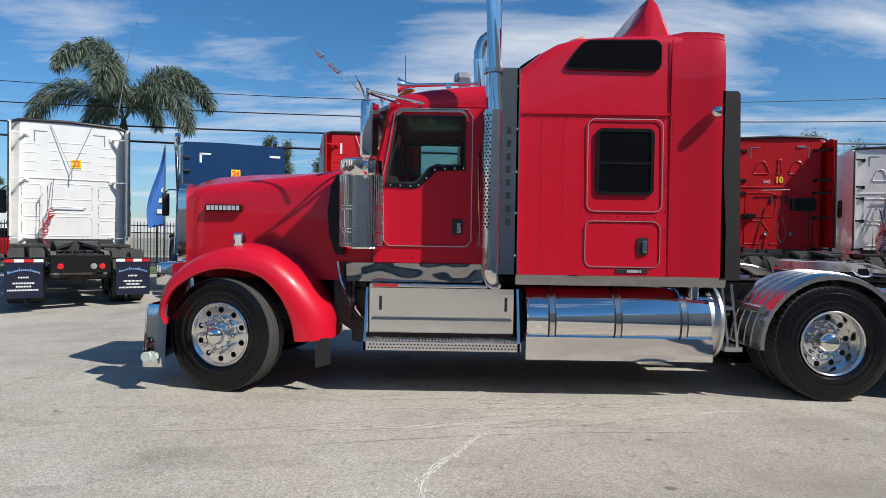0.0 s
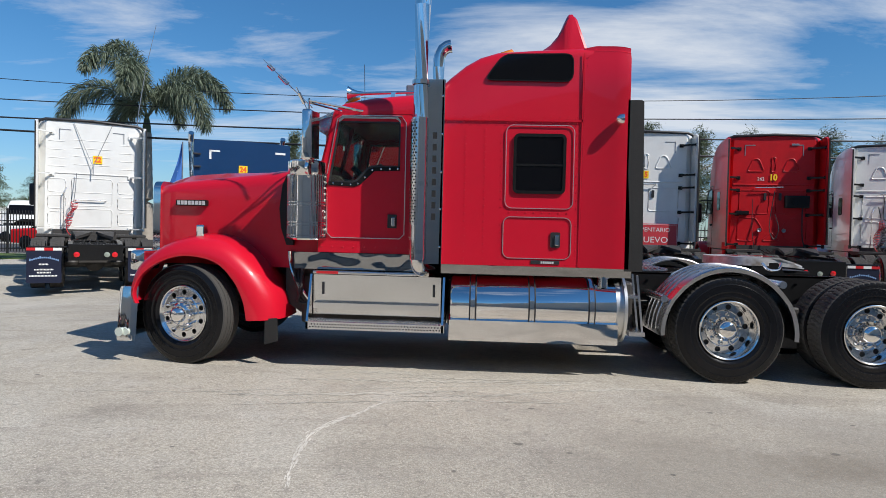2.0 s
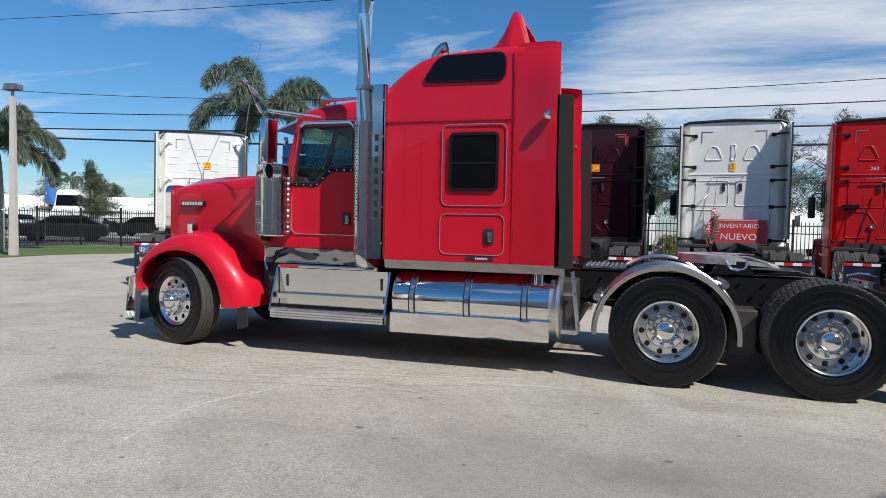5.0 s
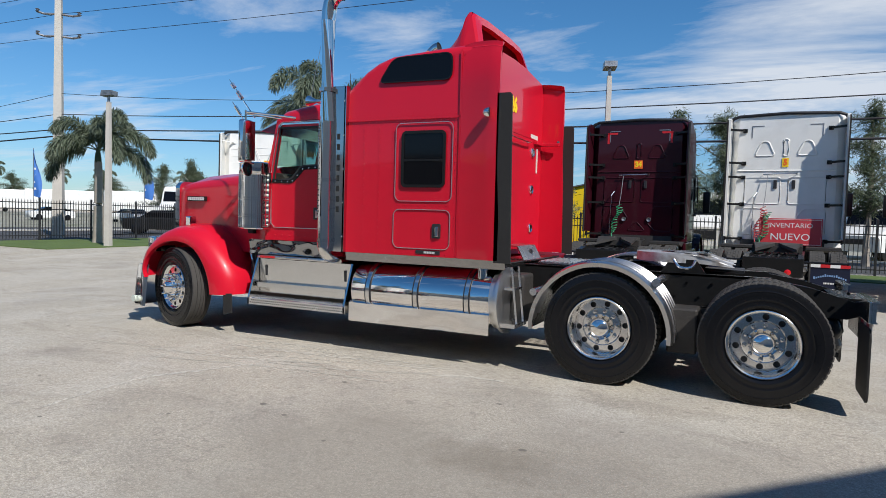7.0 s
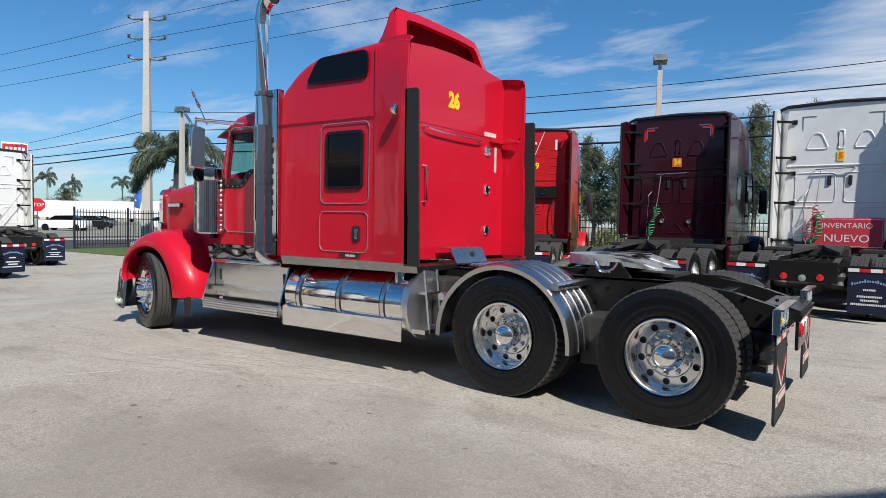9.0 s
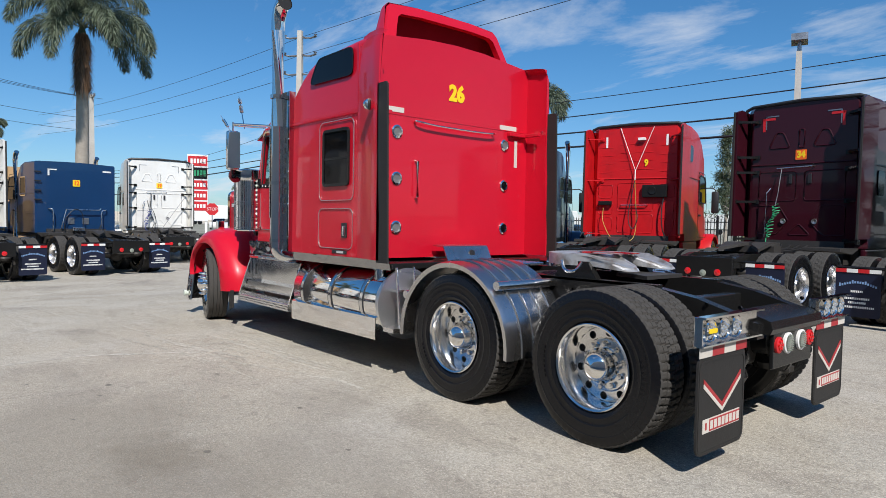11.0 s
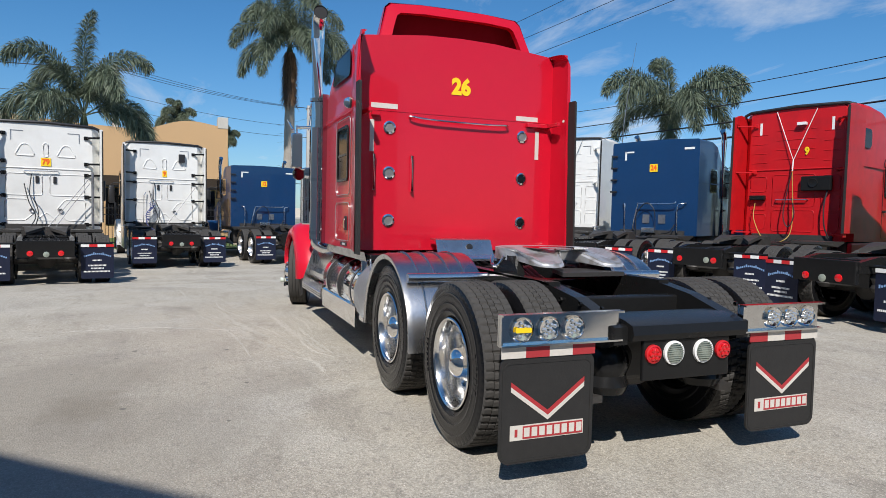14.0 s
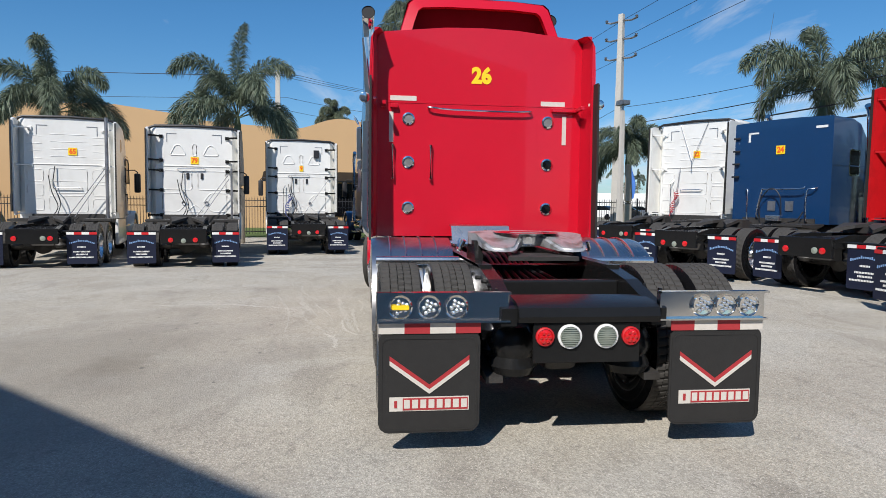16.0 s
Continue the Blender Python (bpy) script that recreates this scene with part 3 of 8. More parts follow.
def spot(x, y, r, seed):
    rr = random.Random(seed)
    bm = nb()
    vs = [bm.verts.new((x + r * (0.7 + 0.5 * rr.random()) * math.cos(2 * math.pi * k / 11) * 1.3, y + r * (0.7 + 0.5 * rr.random()) * math.sin(2 * math.pi * k / 11), 0.0015)) for k in range(11)]
    bm.faces.new(vs)
    tagged(part("oil_spot", bm, OILSPOT), "small dark oil spot on the concrete", "stain", "oil spots", "structure")


for i, (x, y, r) in enumerate(((1.31, 3.64, 0.035), (1.47, 4.52, 0.03), (0.42, 4.6, 0.02), (1.63, 3.5, 0.025), (0.9, 3.1, 0.02), (2.9, 4.6, 0.025), (3.4, 3.7, 0.03), (-0.9, 3.3, 0.018), (2.2, 3.2, 0.02), (-3.0, 5.0, 0.03), (3.9, 4.4, 0.022), (0.2, 2.6, 0.02))):
    spot(x, y, r * 0.72, i)


# a plain building behind the camera whose roof edge shades the yard
bm = nb()
d = Vector((1.0, 1.07, 0)).normalized()
n = Vector((d.y, -d.x, 0))
p0 = Vector((3.81, 2.79, 0)) + 7.0 * Vector((0.87, -0.50, 0))
a, b = p0 - d * 32, p0 + d * 18
quad = [a, b, b + n * 12, a + n * 12]
prism(bm, [(p.x, p.y) for p in quad], "z", 0, 7.0)
tagged(part("yard_building", bm, DARKWALL), "plain dull grey yard building with flat roof", "building", kind="structure")
bm = nb()
box(bm, -45, 14, -17.5, -17, -0.3, 4.6)
tagged(part("wall_south", bm, DARKWALL), "plain grey boundary wall of the yard", "wall", kind="structure")


# ---- wheels ----
def holed_disc(bm, r0, r1, y, count, hr, rc, depth, outer=1):
    """A ring-shaped plate with round hand holes; depth gives the holes their walls."""
    for h in range(count):
        a0 = 2 * math.pi * (h + 0.5) / count
        half = math.pi / count
        sq = []
        for side in range(4):
            for k in range(4):
                f = -1 + 2 * k / 4
                sq.append(((-1, f), (f, 1), (1, -f), (-f, -1))[side])
        edge, hole, deep = [], [], []
        for u, v in sq:
            r, a = (r0 + r1) / 2 + v * (r1 - r0) / 2, a0 + u * half
            edge.append(bm.verts.new((r * math.cos(a), y, r * math.sin(a))))
            ang = math.atan2(v, u)
            cx, cz = rc * math.cos(a0), rc * math.sin(a0)
            tx, tz, nx, nz = -math.sin(a0), math.cos(a0), math.cos(a0), math.sin(a0)
            px, pz = cx + hr * (math.cos(ang) * tx + math.sin(ang) * nx), cz + hr * (math.cos(ang) * tz + math.sin(ang) * nz)
            hole.append(bm.verts.new((px, y, pz)))
            deep.append(bm.verts.new((px, y + depth, pz)))
        for i in range(16):
            j = (i + 1) % 16
            bm.faces.new((edge[i], edge[j], hole[j], hole[i]))
            bm.faces.new((hole[i], hole[j], deep[j], deep[i]))
    bmesh.ops.remove_doubles(bm, verts=bm.verts, dist=0.0004)


def tyre_mesh(name, R, hw, lugs, bead=0.292, n=360):
    bm = nb()
    pitch = 6 if n > 300 else 4
    prof = [(bead, hw * 0.78, 0), (bead * 0.4 + 0.2, hw * 0.93, 0), (0.345, hw * 0.955, 0), (0.352, hw * 0.945, 0), (0.41, hw * 1.0, 0), (0.43, hw * 0.995, 0), (0.465, hw * 0.965, 0), (R - 0.012, hw * 0.90, 1)]
    if n > 300:
        # moulded rings on the wall
        prof[2:4] = [(0.326, hw * 0.964, 0), (0.330, hw * 0.950, 0), (0.345, hw * 0.957, 0), (0.352, hw * 0.944, 0), (0.372, hw * 0.974, 0), (0.376, hw * 0.988, 0), (0.380, hw * 0.978, 0)]
        prof[-2:-2] = [(0.440, hw * 0.988, 0), (0.444, hw * 1.0, 0), (0.449, hw * 0.980, 0)]
    tread = []
    edges = [0.84, 0.50, 0.46, 0.16, 0.12]
    for i, e in enumerate(edges):
        tread.append((R, hw * e, 2 + (i + 1) // 2))
        if i in (1, 3):
            tread.append((R - 0.016, hw * e * 0.99, 0))
            tread.append((R - 0.016, hw * edges[i + 1] * 1.01, 0))
    half = [(r, -y, k) for r, y, k in prof + tread]
    full = half + [(r, -y, k) for r, y, k in half[::-1]]
    rows = []
    for q, (r, y, k) in enumerate(full):
        ring = []
        for s in range(n):
            rr = r
            if lugs and k >= 2:
                shift = {2: 0, 3: 1, 4: 2}[k] + (2 if y > 0 else 0)
                if (s + shift) % pitch == 0:
                    rr = r - (0.017 if k > 2 else 0.010)
            if lugs and k == 1 and s % pitch == 0:
                rr = r - 0.004
            a = 2 * math.pi * s / n
            ring.append(bm.verts.new((rr * math.cos(a), y, rr * math.sin(a))))
        rows.append(ring)
    for q in range(len(rows) - 1):
        m = 1 if full[q][0] > R - 0.02 and full[q + 1][0] > R - 0.02 else 0
        for s in range(n):
            f = bm.faces.new((rows[q][s], rows[q][(s + 1) % n], rows[q + 1][(s + 1) % n], rows[q + 1][s]))
            f.material_index = m
    # raised bars on the wall where the maker's letters stand
    for a0 in (0.5, 0.5 + math.pi):
        for k in range(7):
            a = a0 + k * 0.085
            c, s = math.cos(a), math.sin(a)
            ring = []
            for rr in (0.385, 0.425):
                for da in (-0.028, 0.028):
                    ring.append(bm.verts.new((rr * math.cos(a + da), -hw * 1.012, rr * math.sin(a + da))))
            bm.faces.new((ring[0], ring[1], ring[3], ring[2]))
    return bm


def nut_mesh(bm, spike):
    if spike:
        lathe(bm, [(0.022, 0.0), (0.022, -0.045), (0.018, -0.07), (0.008, -0.105), (0.001, -0.11)], "y", 10)
    else:
        lathe(bm, [(0.02, 0.0), (0.02, -0.028), (0.015, -0.034), (0.001, -0.036)], "y", 6)
    return bm


def steer_wheel(parent, m):
    bm = nb()
    lathe(bm, [(0.285, -0.115), (0.288, -0.12), (0.281, -0.126), (0.272, -0.120), (0.262, -0.100), (0.254, -0.094), (0.250, -0.096)], "y", 60)
    holed_disc(bm, 0.180, 0.250, -0.096, 10, 0.0265, 0.216, 0.03)
    lathe(bm, [(0.180, -0.096), (0.172, -0.106), (0.14, -0.108), (0.09, -0.108)], "y", 60)
    wheel = part("wheel", bm, WHEELALU, parent, "polished aluminium wheel with ten hand holes", True, m)
    bm = nb()
    lathe(bm, [(0.275, 0.10), (0.265, -0.04), (0.19, -0.035), (0.05, -0.035)], "y", 40)
    part("brake_drum", bm, GREASE, wheel, "", True)
    part("tyre", tyre_mesh("tyre", 0.505, 0.14, False, 0.284), [TYRE, TREAD], wheel, "black rubber tyre", True)
    bm = nb()
    lathe(bm, [(0.122, -0.10), (0.122, -0.145), (0.112, -0.16), (0.085, -0.17), (0.075, -0.21), (0.06, -0.23), (0.03, -0.24), (0.001, -0.242)], "y", 32)
    part("hub_cap", bm, CHROME, wheel, "chrome hub cover", True)
    nut = None
    for k in range(10):
        a = 2 * math.pi * k / 10
        mm = pose(0.152 * math.cos(a), -0.106, 0.152 * math.sin(a))
        nut = part("lug_nut", nut_mesh(nb(), True), CHROME, wheel, "", True, mm) if nut is None else again(nut, mm)
    return wheel


def drive_wheel(parent, m):
    bm = nb()
    lathe(bm, [(0.286, -0.120), (0.289, -0.127), (0.282, -0.133), (0.270, -0.126), (0.260, -0.10), (0.256, -0.04), (0.254, 0.03), (0.250, 0.045)], "y", 60)
    holed_disc(bm, 0.182, 0.250, 0.045, 10, 0.027, 0.214, 0.03)
    lathe(bm, [(0.182, 0.045), (0.172, 0.03), (0.14, 0.024), (0.10, 0.024)], "y", 60)
    wheel = part("wheel", bm, WHEELALU, parent, "polished aluminium dual wheel with deep dish", True, m)
    bm = nb()
    lathe(bm, [(0.281, 0.46), (0.27, 0.08), (0.05, 0.08)], "y", 40)
    part("brake_drum", bm, GREASE, wheel, "", True)
    tyre = part("tyre", tyre_mesh("tyre", 0.515, 0.14, True, 0.284), [TYRE, TREAD], wheel, "black rubber tyre with worn blocks", True)
    again(tyre, pose(0, 0.335, 0))
    bm = nb()
    lathe(bm, [(0.118, 0.028), (0.118, -0.03), (0.10, -0.055), (0.098, -0.075), (0.085, -0.10), (0.05, -0.125), (0.001, -0.132)], "y", 32)
    part("hub_cap", bm, CHROME, wheel, "chrome hub dome", True)
    nut = None
    for k in range(10):
        a = 2 * math.pi * (k + 0.5) / 10
        mm = pose(0.145 * math.cos(a), 0.026, 0.145 * math.sin(a))
        nut = part("lug_nut", nut_mesh(nb(), False), STEEL, wheel, "", True, mm) if nut is None else again(nut, mm)
    return wheel


def again_deep(ob, m):
    o = again(ob, m)
    for c in ob.children:
        d = again(c, c.matrix_basis.copy(), o)
    return o


# ---- the red tractor in the middle of the yard ----
truck = thing("semi_truck", pose(0, 6.83, 0), "glossy red long-nosed semi truck with chrome stacks, parked on concrete", "truck")
NEAR, FAR = -1, 1


# wheels
w_steer = steer_wheel(truck, pose(-1.94, -1.01, 0.505, 0, 0, -15))
again_deep(w_steer, pose(-1.94, 1.01, 0.505, 0, 0, 165))
w_drive = drive_wheel(truck, pose(3.44, -1.03, 0.515, 0, 12, 0))
again_deep(w_drive, pose(4.795, -1.03, 0.515, 0, 40, 0))
again_deep(w_drive, pose(3.44, 1.03, 0.515, 0, 33, 180))
again_deep(w_drive, pose(4.795, 1.03, 0.515, 0, 61, 180))

# chassis
for s in (NEAR, FAR):
    bm = nb()
    prism(bm, [(-2.45, 0.72), (4.6, 0.72), (5.45, 0.70), (5.56, 0.74), (5.56, 0.84), (5.15, 0.96), (4.75, 1.02), (-2.45, 1.0)], "y", s * 0.40, s * 0.49)
    part("frame_rail", bm, FRAME, truck, "black steel frame rail")
    bm = nb()
    for k in range(26):
        lathe(bm, [(0.014, 0.0), (0.014, 0.016), (0.001, 0.018)], "y", 6, (2.7 + 0.11 * k, s * 0.489 if s > 0 else -0.507, 0.93 if k % 2 else 0.80))
    part("frame_bolts", bm, FRAME, truck)
for x, w in ((5.0, 0.10), (2.75, 0.12), (3.9, 0.14), (1.2, 0.12), (-0.6, 0.2), (-2.3, 0.12)):
    bm = nb()
    box(bm, x - w / 2, x + w / 2, -0.40, 0.40, 0.76, 0.94, 0.012)
    part("crossmember", bm, FRAME, truck)
bm = nb()
prism(bm, [(5.34, 0.78), (5.50, 0.755), (5.60, 0.765), (5.615, 0.80), (5.60, 0.85), (5.52, 0.875), (5.34, 0.89)], "y", -0.40, 0.43)
part("rear_crossmember", bm, FRAME, truck, "glossy black rear cross beam", True)
bm = nb()
box(bm, 5.56, 5.585, -0.31, 0.32, 0.53, 0.765, 0.006)
part("lamp_panel", bm, FRAME, truck)
for y, rad, mt, nm in ((-0.245, 0.052, LENSRED, "tail_lamp"), (-0.10, 0.068, REVLENS, "reverse_lamp"), (0.115, 0.068, REVLENS, "reverse_lamp"), (0.262, 0.052, LENSRED, "tail_lamp")):
    bm = nb()
    lathe(bm, [(rad * 1.03, 5.585), (rad * 1.03, 5.60), (rad * 0.86, 5.604), (rad * 0.84, 5.596)], "x", 28, (0, y, 0.685))
    lp = part(nm, bm, WHITEDECAL if mt is REVLENS else REDDECAL, truck, "", True)
    bm = nb()
    lathe(bm, [(rad * 0.85, 5.598), (rad * 0.6, 5.606), (rad * 0.01, 5.61)], "x", 24, (0, y, 0.685))
    part("lens", bm, mt, lp, "ribbed lamp lens", True)
    if mt is REVLENS:
        bm = nb()
        for k in range(-4, 5):
            hw = rad * 0.8 * math.sqrt(max(0.05, 1 - (k / 5) ** 2))
            box(bm, 5.606, 5.612, y - hw, y + hw, 0.685 + k * 0.0125 - 0.003, 0.685 + k * 0.0125 + 0.003)
        part("lens_rib", bm, REVLENS, lp)
    else:
        bm = nb()
        for i in range(7):
            a, rr = i * math.pi / 3, (0 if i == 6 else rad * 0.5)
            lathe(bm, [(0.011, 5.604), (0.011, 5.612), (0.001, 5.615)], "x", 8, (0, y + rr * math.cos(a), 0.685 + rr * math.sin(a)))
        part("diode", bm, LENSRED, lp)
# suspension, axles, tanks and hoses between the wheels
for x in (3.44, 4.795):
    bm = nb()
    tube(bm, [(x, -0.75, 0.515), (x, 0.75, 0.515)], 0.085, 14)
    lathe(bm, [(0.02, -0.2), (0.13, -0.19), (0.19, -0.1), (0.19, 0.1), (0.13, 0.19), (0.02, 0.2)], "x", 20, (x, 0.02, 0.53))
    part("axle", bm, GREASE, truck, "", True)
    for s in (NEAR, FAR):
        bm = nb()
        prism(bm, [(x - 0.55, 0.70), (x - 0.50, 0.60), (x, 0.40), (x + 0.42, 0.42), (x + 0.46, 0.52), (x + 0.05, 0.50), (x - 0.42, 0.70)], "y", s * 0.43 - 0.05, s * 0.43 + 0.05)
        part("spring_arm", bm, GREASE, truck)
        bm = nb()
        lathe(bm, [(0.11, 0.50), (0.14, 0.54), (0.11, 0.60), (0.14, 0.66), (0.11, 0.72)], "z", 18, (x + 0.36, s * 0.43, 0), True)
        part("air_spring", bm, TYRE, truck, "", True)
bm = nb()
tube(bm, [(2.5, 0.0, 0.70), (3.3, 0.02, 0.58)], 0.06, 12)
tube(bm, [(3.6, 0.02, 0.56), (4.65, 0.02, 0.56)], 0.05, 12)
part("drive_shaft", bm, GREASE, truck, "", True)
for x in (3.05, 3.80, 4.40, 5.12):
    for s in (NEAR, FAR):
        bm = nb()
        lathe(bm, [(0.03, -0.13), (0.085, -0.12), (0.095, 0.0), (0.08, 0.09), (0.03, 0.10)], "x", 16, (x, s * 0.62, 0.56), True)
        box(bm, x - 0.05, x + 0.05, min(s * 0.42, s * 0.6), max(s * 0.42, s * 0.6), 0.50, 0.62)
        part("brake_chamber", bm, GREASE, truck, "", True)
bm = nb()
box(bm, 4.0, 4.26, -0.80, 0.80, 0.30, 0.72, 0.02)
part("torque_bracket", bm, GREASE, truck)
bm = nb()
box(bm, -2.35, -0.7, -0.38, 0.38, 0.55, 1.35, 0.05)
box(bm, -0.7, 0.6, -0.26, 0.26, 0.52, 0.95, 0.08)
tube(bm, [(0.6, 0, 0.72), (2.5, 0, 0.70)], 0.055, 12)
part("engine", bm, GREASE, truck)
bm = nb()
box(bm, 0.70, 2.60, -0.80, 0.80, 0.42, 0.93, 0.03)
part("underbody_box", bm, GREASE, truck)
bm = nb()
box(bm, -0.85, 0.68, -0.78, 0.78, 0.40, 0.92, 0.03)
part("underbody_box", bm, GREASE, truck)
for i in range(7):
    bm = nb()
    y0 = -0.33 + 0.1 * i
    tube(bm, spline([(2.6, y0, 1.0), (3.0, y0 * 0.8 + 0.05, 0.93), (3.4, y0 * 0.6, 1.0), (3.75, y0 * 0.5, 0.92), (4.4, y0 * 0.7, 0.86)], 5), 0.014, 6)
    part("air_hose", bm, PLASTIC, truck, "", True)
# rear suspension: cross beam, air springs and their brackets
bm = nb()
box(bm, 5.12, 5.24, -0.46, 0.47, 0.44, 0.74, 0.03)
box(bm, 4.86, 5.14, -0.12, 0.12, 0.36, 0.62, 0.06)
part("suspension_beam", bm, GREASE, truck, "grimy black suspension beam")
for s in (NEAR, FAR):
    bm = nb()
    lathe(bm, [(0.05, 0.40), (0.12, 0.41), (0.145, 0.46), (0.125, 0.52), (0.15, 0.58), (0.13, 0.66), (0.10, 0.70), (0.05, 0.71)], "z", 18, (5.30, s * 0.36, 0), True)
    part("air_spring", bm, FRAME, truck, "black rubber air spring", True)
    bm = nb()
    prism(bm, [(4.72, 0.40), (5.40, 0.37), (5.40, 0.41), (4.72, 0.46)], "y", s * 0.44, s * 0.54)
    part("spring_arm", bm, GREASE, truck)
bm = nb()
tube(bm, [(4.55, 0.25, 0.62), (5.35, 0.25, 0.62)], 0.11, 16)
tube(bm, [(4.62, -0.26, 0.60), (5.30, -0.26, 0.60)], 0.10, 16)
part("air_tank", bm, FRAME, truck, "", True)
bm = nb()
for s in (NEAR, FAR):
    for k in range(22):
        x = 2.55 + 0.055 * k
        lathe(bm, [(0.014, 1.0), (0.014, 1.018), (0.001, 1.02)], "z", 6, (x, s * 0.445, 0.0))
prism(bm, [(2.5, -0.49), (4.85, -0.49), (4.85, -0.405), (2.5, -0.405)], "z", 1.0, 1.022)
prism(bm, [(2.5, 0.405), (4.85, 0.405), (4.85, 0.49), (2.5, 0.49)], "z", 1.0, 1.022)
part("mounting_rail", bm, FRAME, truck)

# fifth wheel: sloped plate with a throat open to the rear
bm = nb()
out = []
for k in range(25):
    a = radians(64 + 232 * k / 24)
    out.append((4.02 + 0.44 * math.cos(a), 0.01 + 0.44 * math.sin(a)))
plate = [(4.535, 0.28), (4.525, 0.335), (4.49, 0.375), (4.40, 0.40)] + out + [(4.40, -0.385), (4.49, -0.355), (4.525, -0.315), (4.535, -0.26), (4.53, -0.20), (4.49, -0.15), (4.24, -0.045), (4.12, -0.05), (4.07, -0.02), (4.06, 0.03), (4.09, 0.07), (4.24, 0.085), (4.49, 0.17), (4.53, 0.22)]
prism(bm, plate, "z", 1.115, 1.205)
bmesh.ops.bevel(bm, geom=[e for e in bm.edges if abs(e.verts[0].co.z - 1.205) < 1e-4 and abs(e.verts[1].co.z - 1.205) < 1e-4], offset=0.02, segments=3, affect="EDGES")
for v in bm.verts:
    if v.co.x > 4.25:
        v.co.z -= (v.co.x - 4.25) * (0.34 if v.co.z > 1.15 else 0.10)
fifth = part("fifth_wheel", bm, PLATE, truck, "bare metal fifth wheel coupling plate", True)
for s in (NEAR, FAR):
    bm = nb()
    prism(bm, [(3.86, 1.0), (4.30, 1.0), (4.20, 1.15), (3.96, 1.15)], "y", s * 0.36, s * 0.42)
    part("bracket", bm, FRAME, fifth)
    bm = nb()
    tube(bm, spline([(4.00, s * 0.49, 1.15), (4.06, s * 0.52, 1.08), (4.16, s * 0.52, 1.08), (4.2, s * 0.49, 1.15)], 4), 0.014, 8)
    part("loop", bm, ALU, fifth, "", True)
bm = nb()
lathe(bm, [(0.13, 1.207), (0.26, 1.209), (0.26, 1.207)], "z", 40, (4.08, 0.02, 0))
part("wear_ring", bm, STEEL, fifth)
bm = nb()
for y in (-0.02,):
    prism(bm, [(4.26, -0.11), (4.62, -0.24), (4.62, 0.28), (4.26, 0.15)], "z", 1.03, 1.06)
part("lock_plate", bm, GREASE, fifth)

# half-round fenders over the first drive axle
for s in (NEAR, FAR):
    bm = nb()
    rings = []
    for k in range(29):
        a = radians(182 - 186 * k / 28)
        R = 0.655 if 0.2 < k / 28 < 0.8 else 0.66
        cx, cz = 3.43, 0.475
        c, sn = math.cos(a), math.sin(a)
        yo, yi = s * 1.185, s * 0.52
        ring = []
        for rr, y in ((R - 0.05, yo), (R - 0.012, yo + s * 0.008), (R, yo - s * 0.035), (R, yi), (R - 0.012, yi), (R - 0.014, yo - s * 0.03), (R - 0.05, yo - s * 0.006)):
            ring.append((cx + rr * c, y, cz + rr * sn))
        rings.append(ring)
    loft(bm, rings)
    fen = part("wheel_fender", bm, FENDERALU, truck, "bare aluminium half-round wheel fender", True)
    bm = nb()
    for y in (0.65, 0.78, 0.91, 1.04):
        tube(bm, [(3.43 + 0.662 * math.cos(radians(181 - 184 * k / 28)), s * y, 0.475 + 0.662 * math.sin(radians(181 - 184 * k / 28))) for k in range(29)], 0.008, 5)
    part("rib", bm, FENDERALU, fen, "", True)
    for deg in (45, 152):
        x, z = 3.43 + 0.70 * math.cos(radians(deg)), 0.475 + 0.70 * math.sin(radians(deg))
        bm = nb()
        tube(bm, [(x, s * 0.42, z), (x, s * 1.16, z)], 0.036, 10)
        part("fender_tube", bm, ALU, fen, "", True)

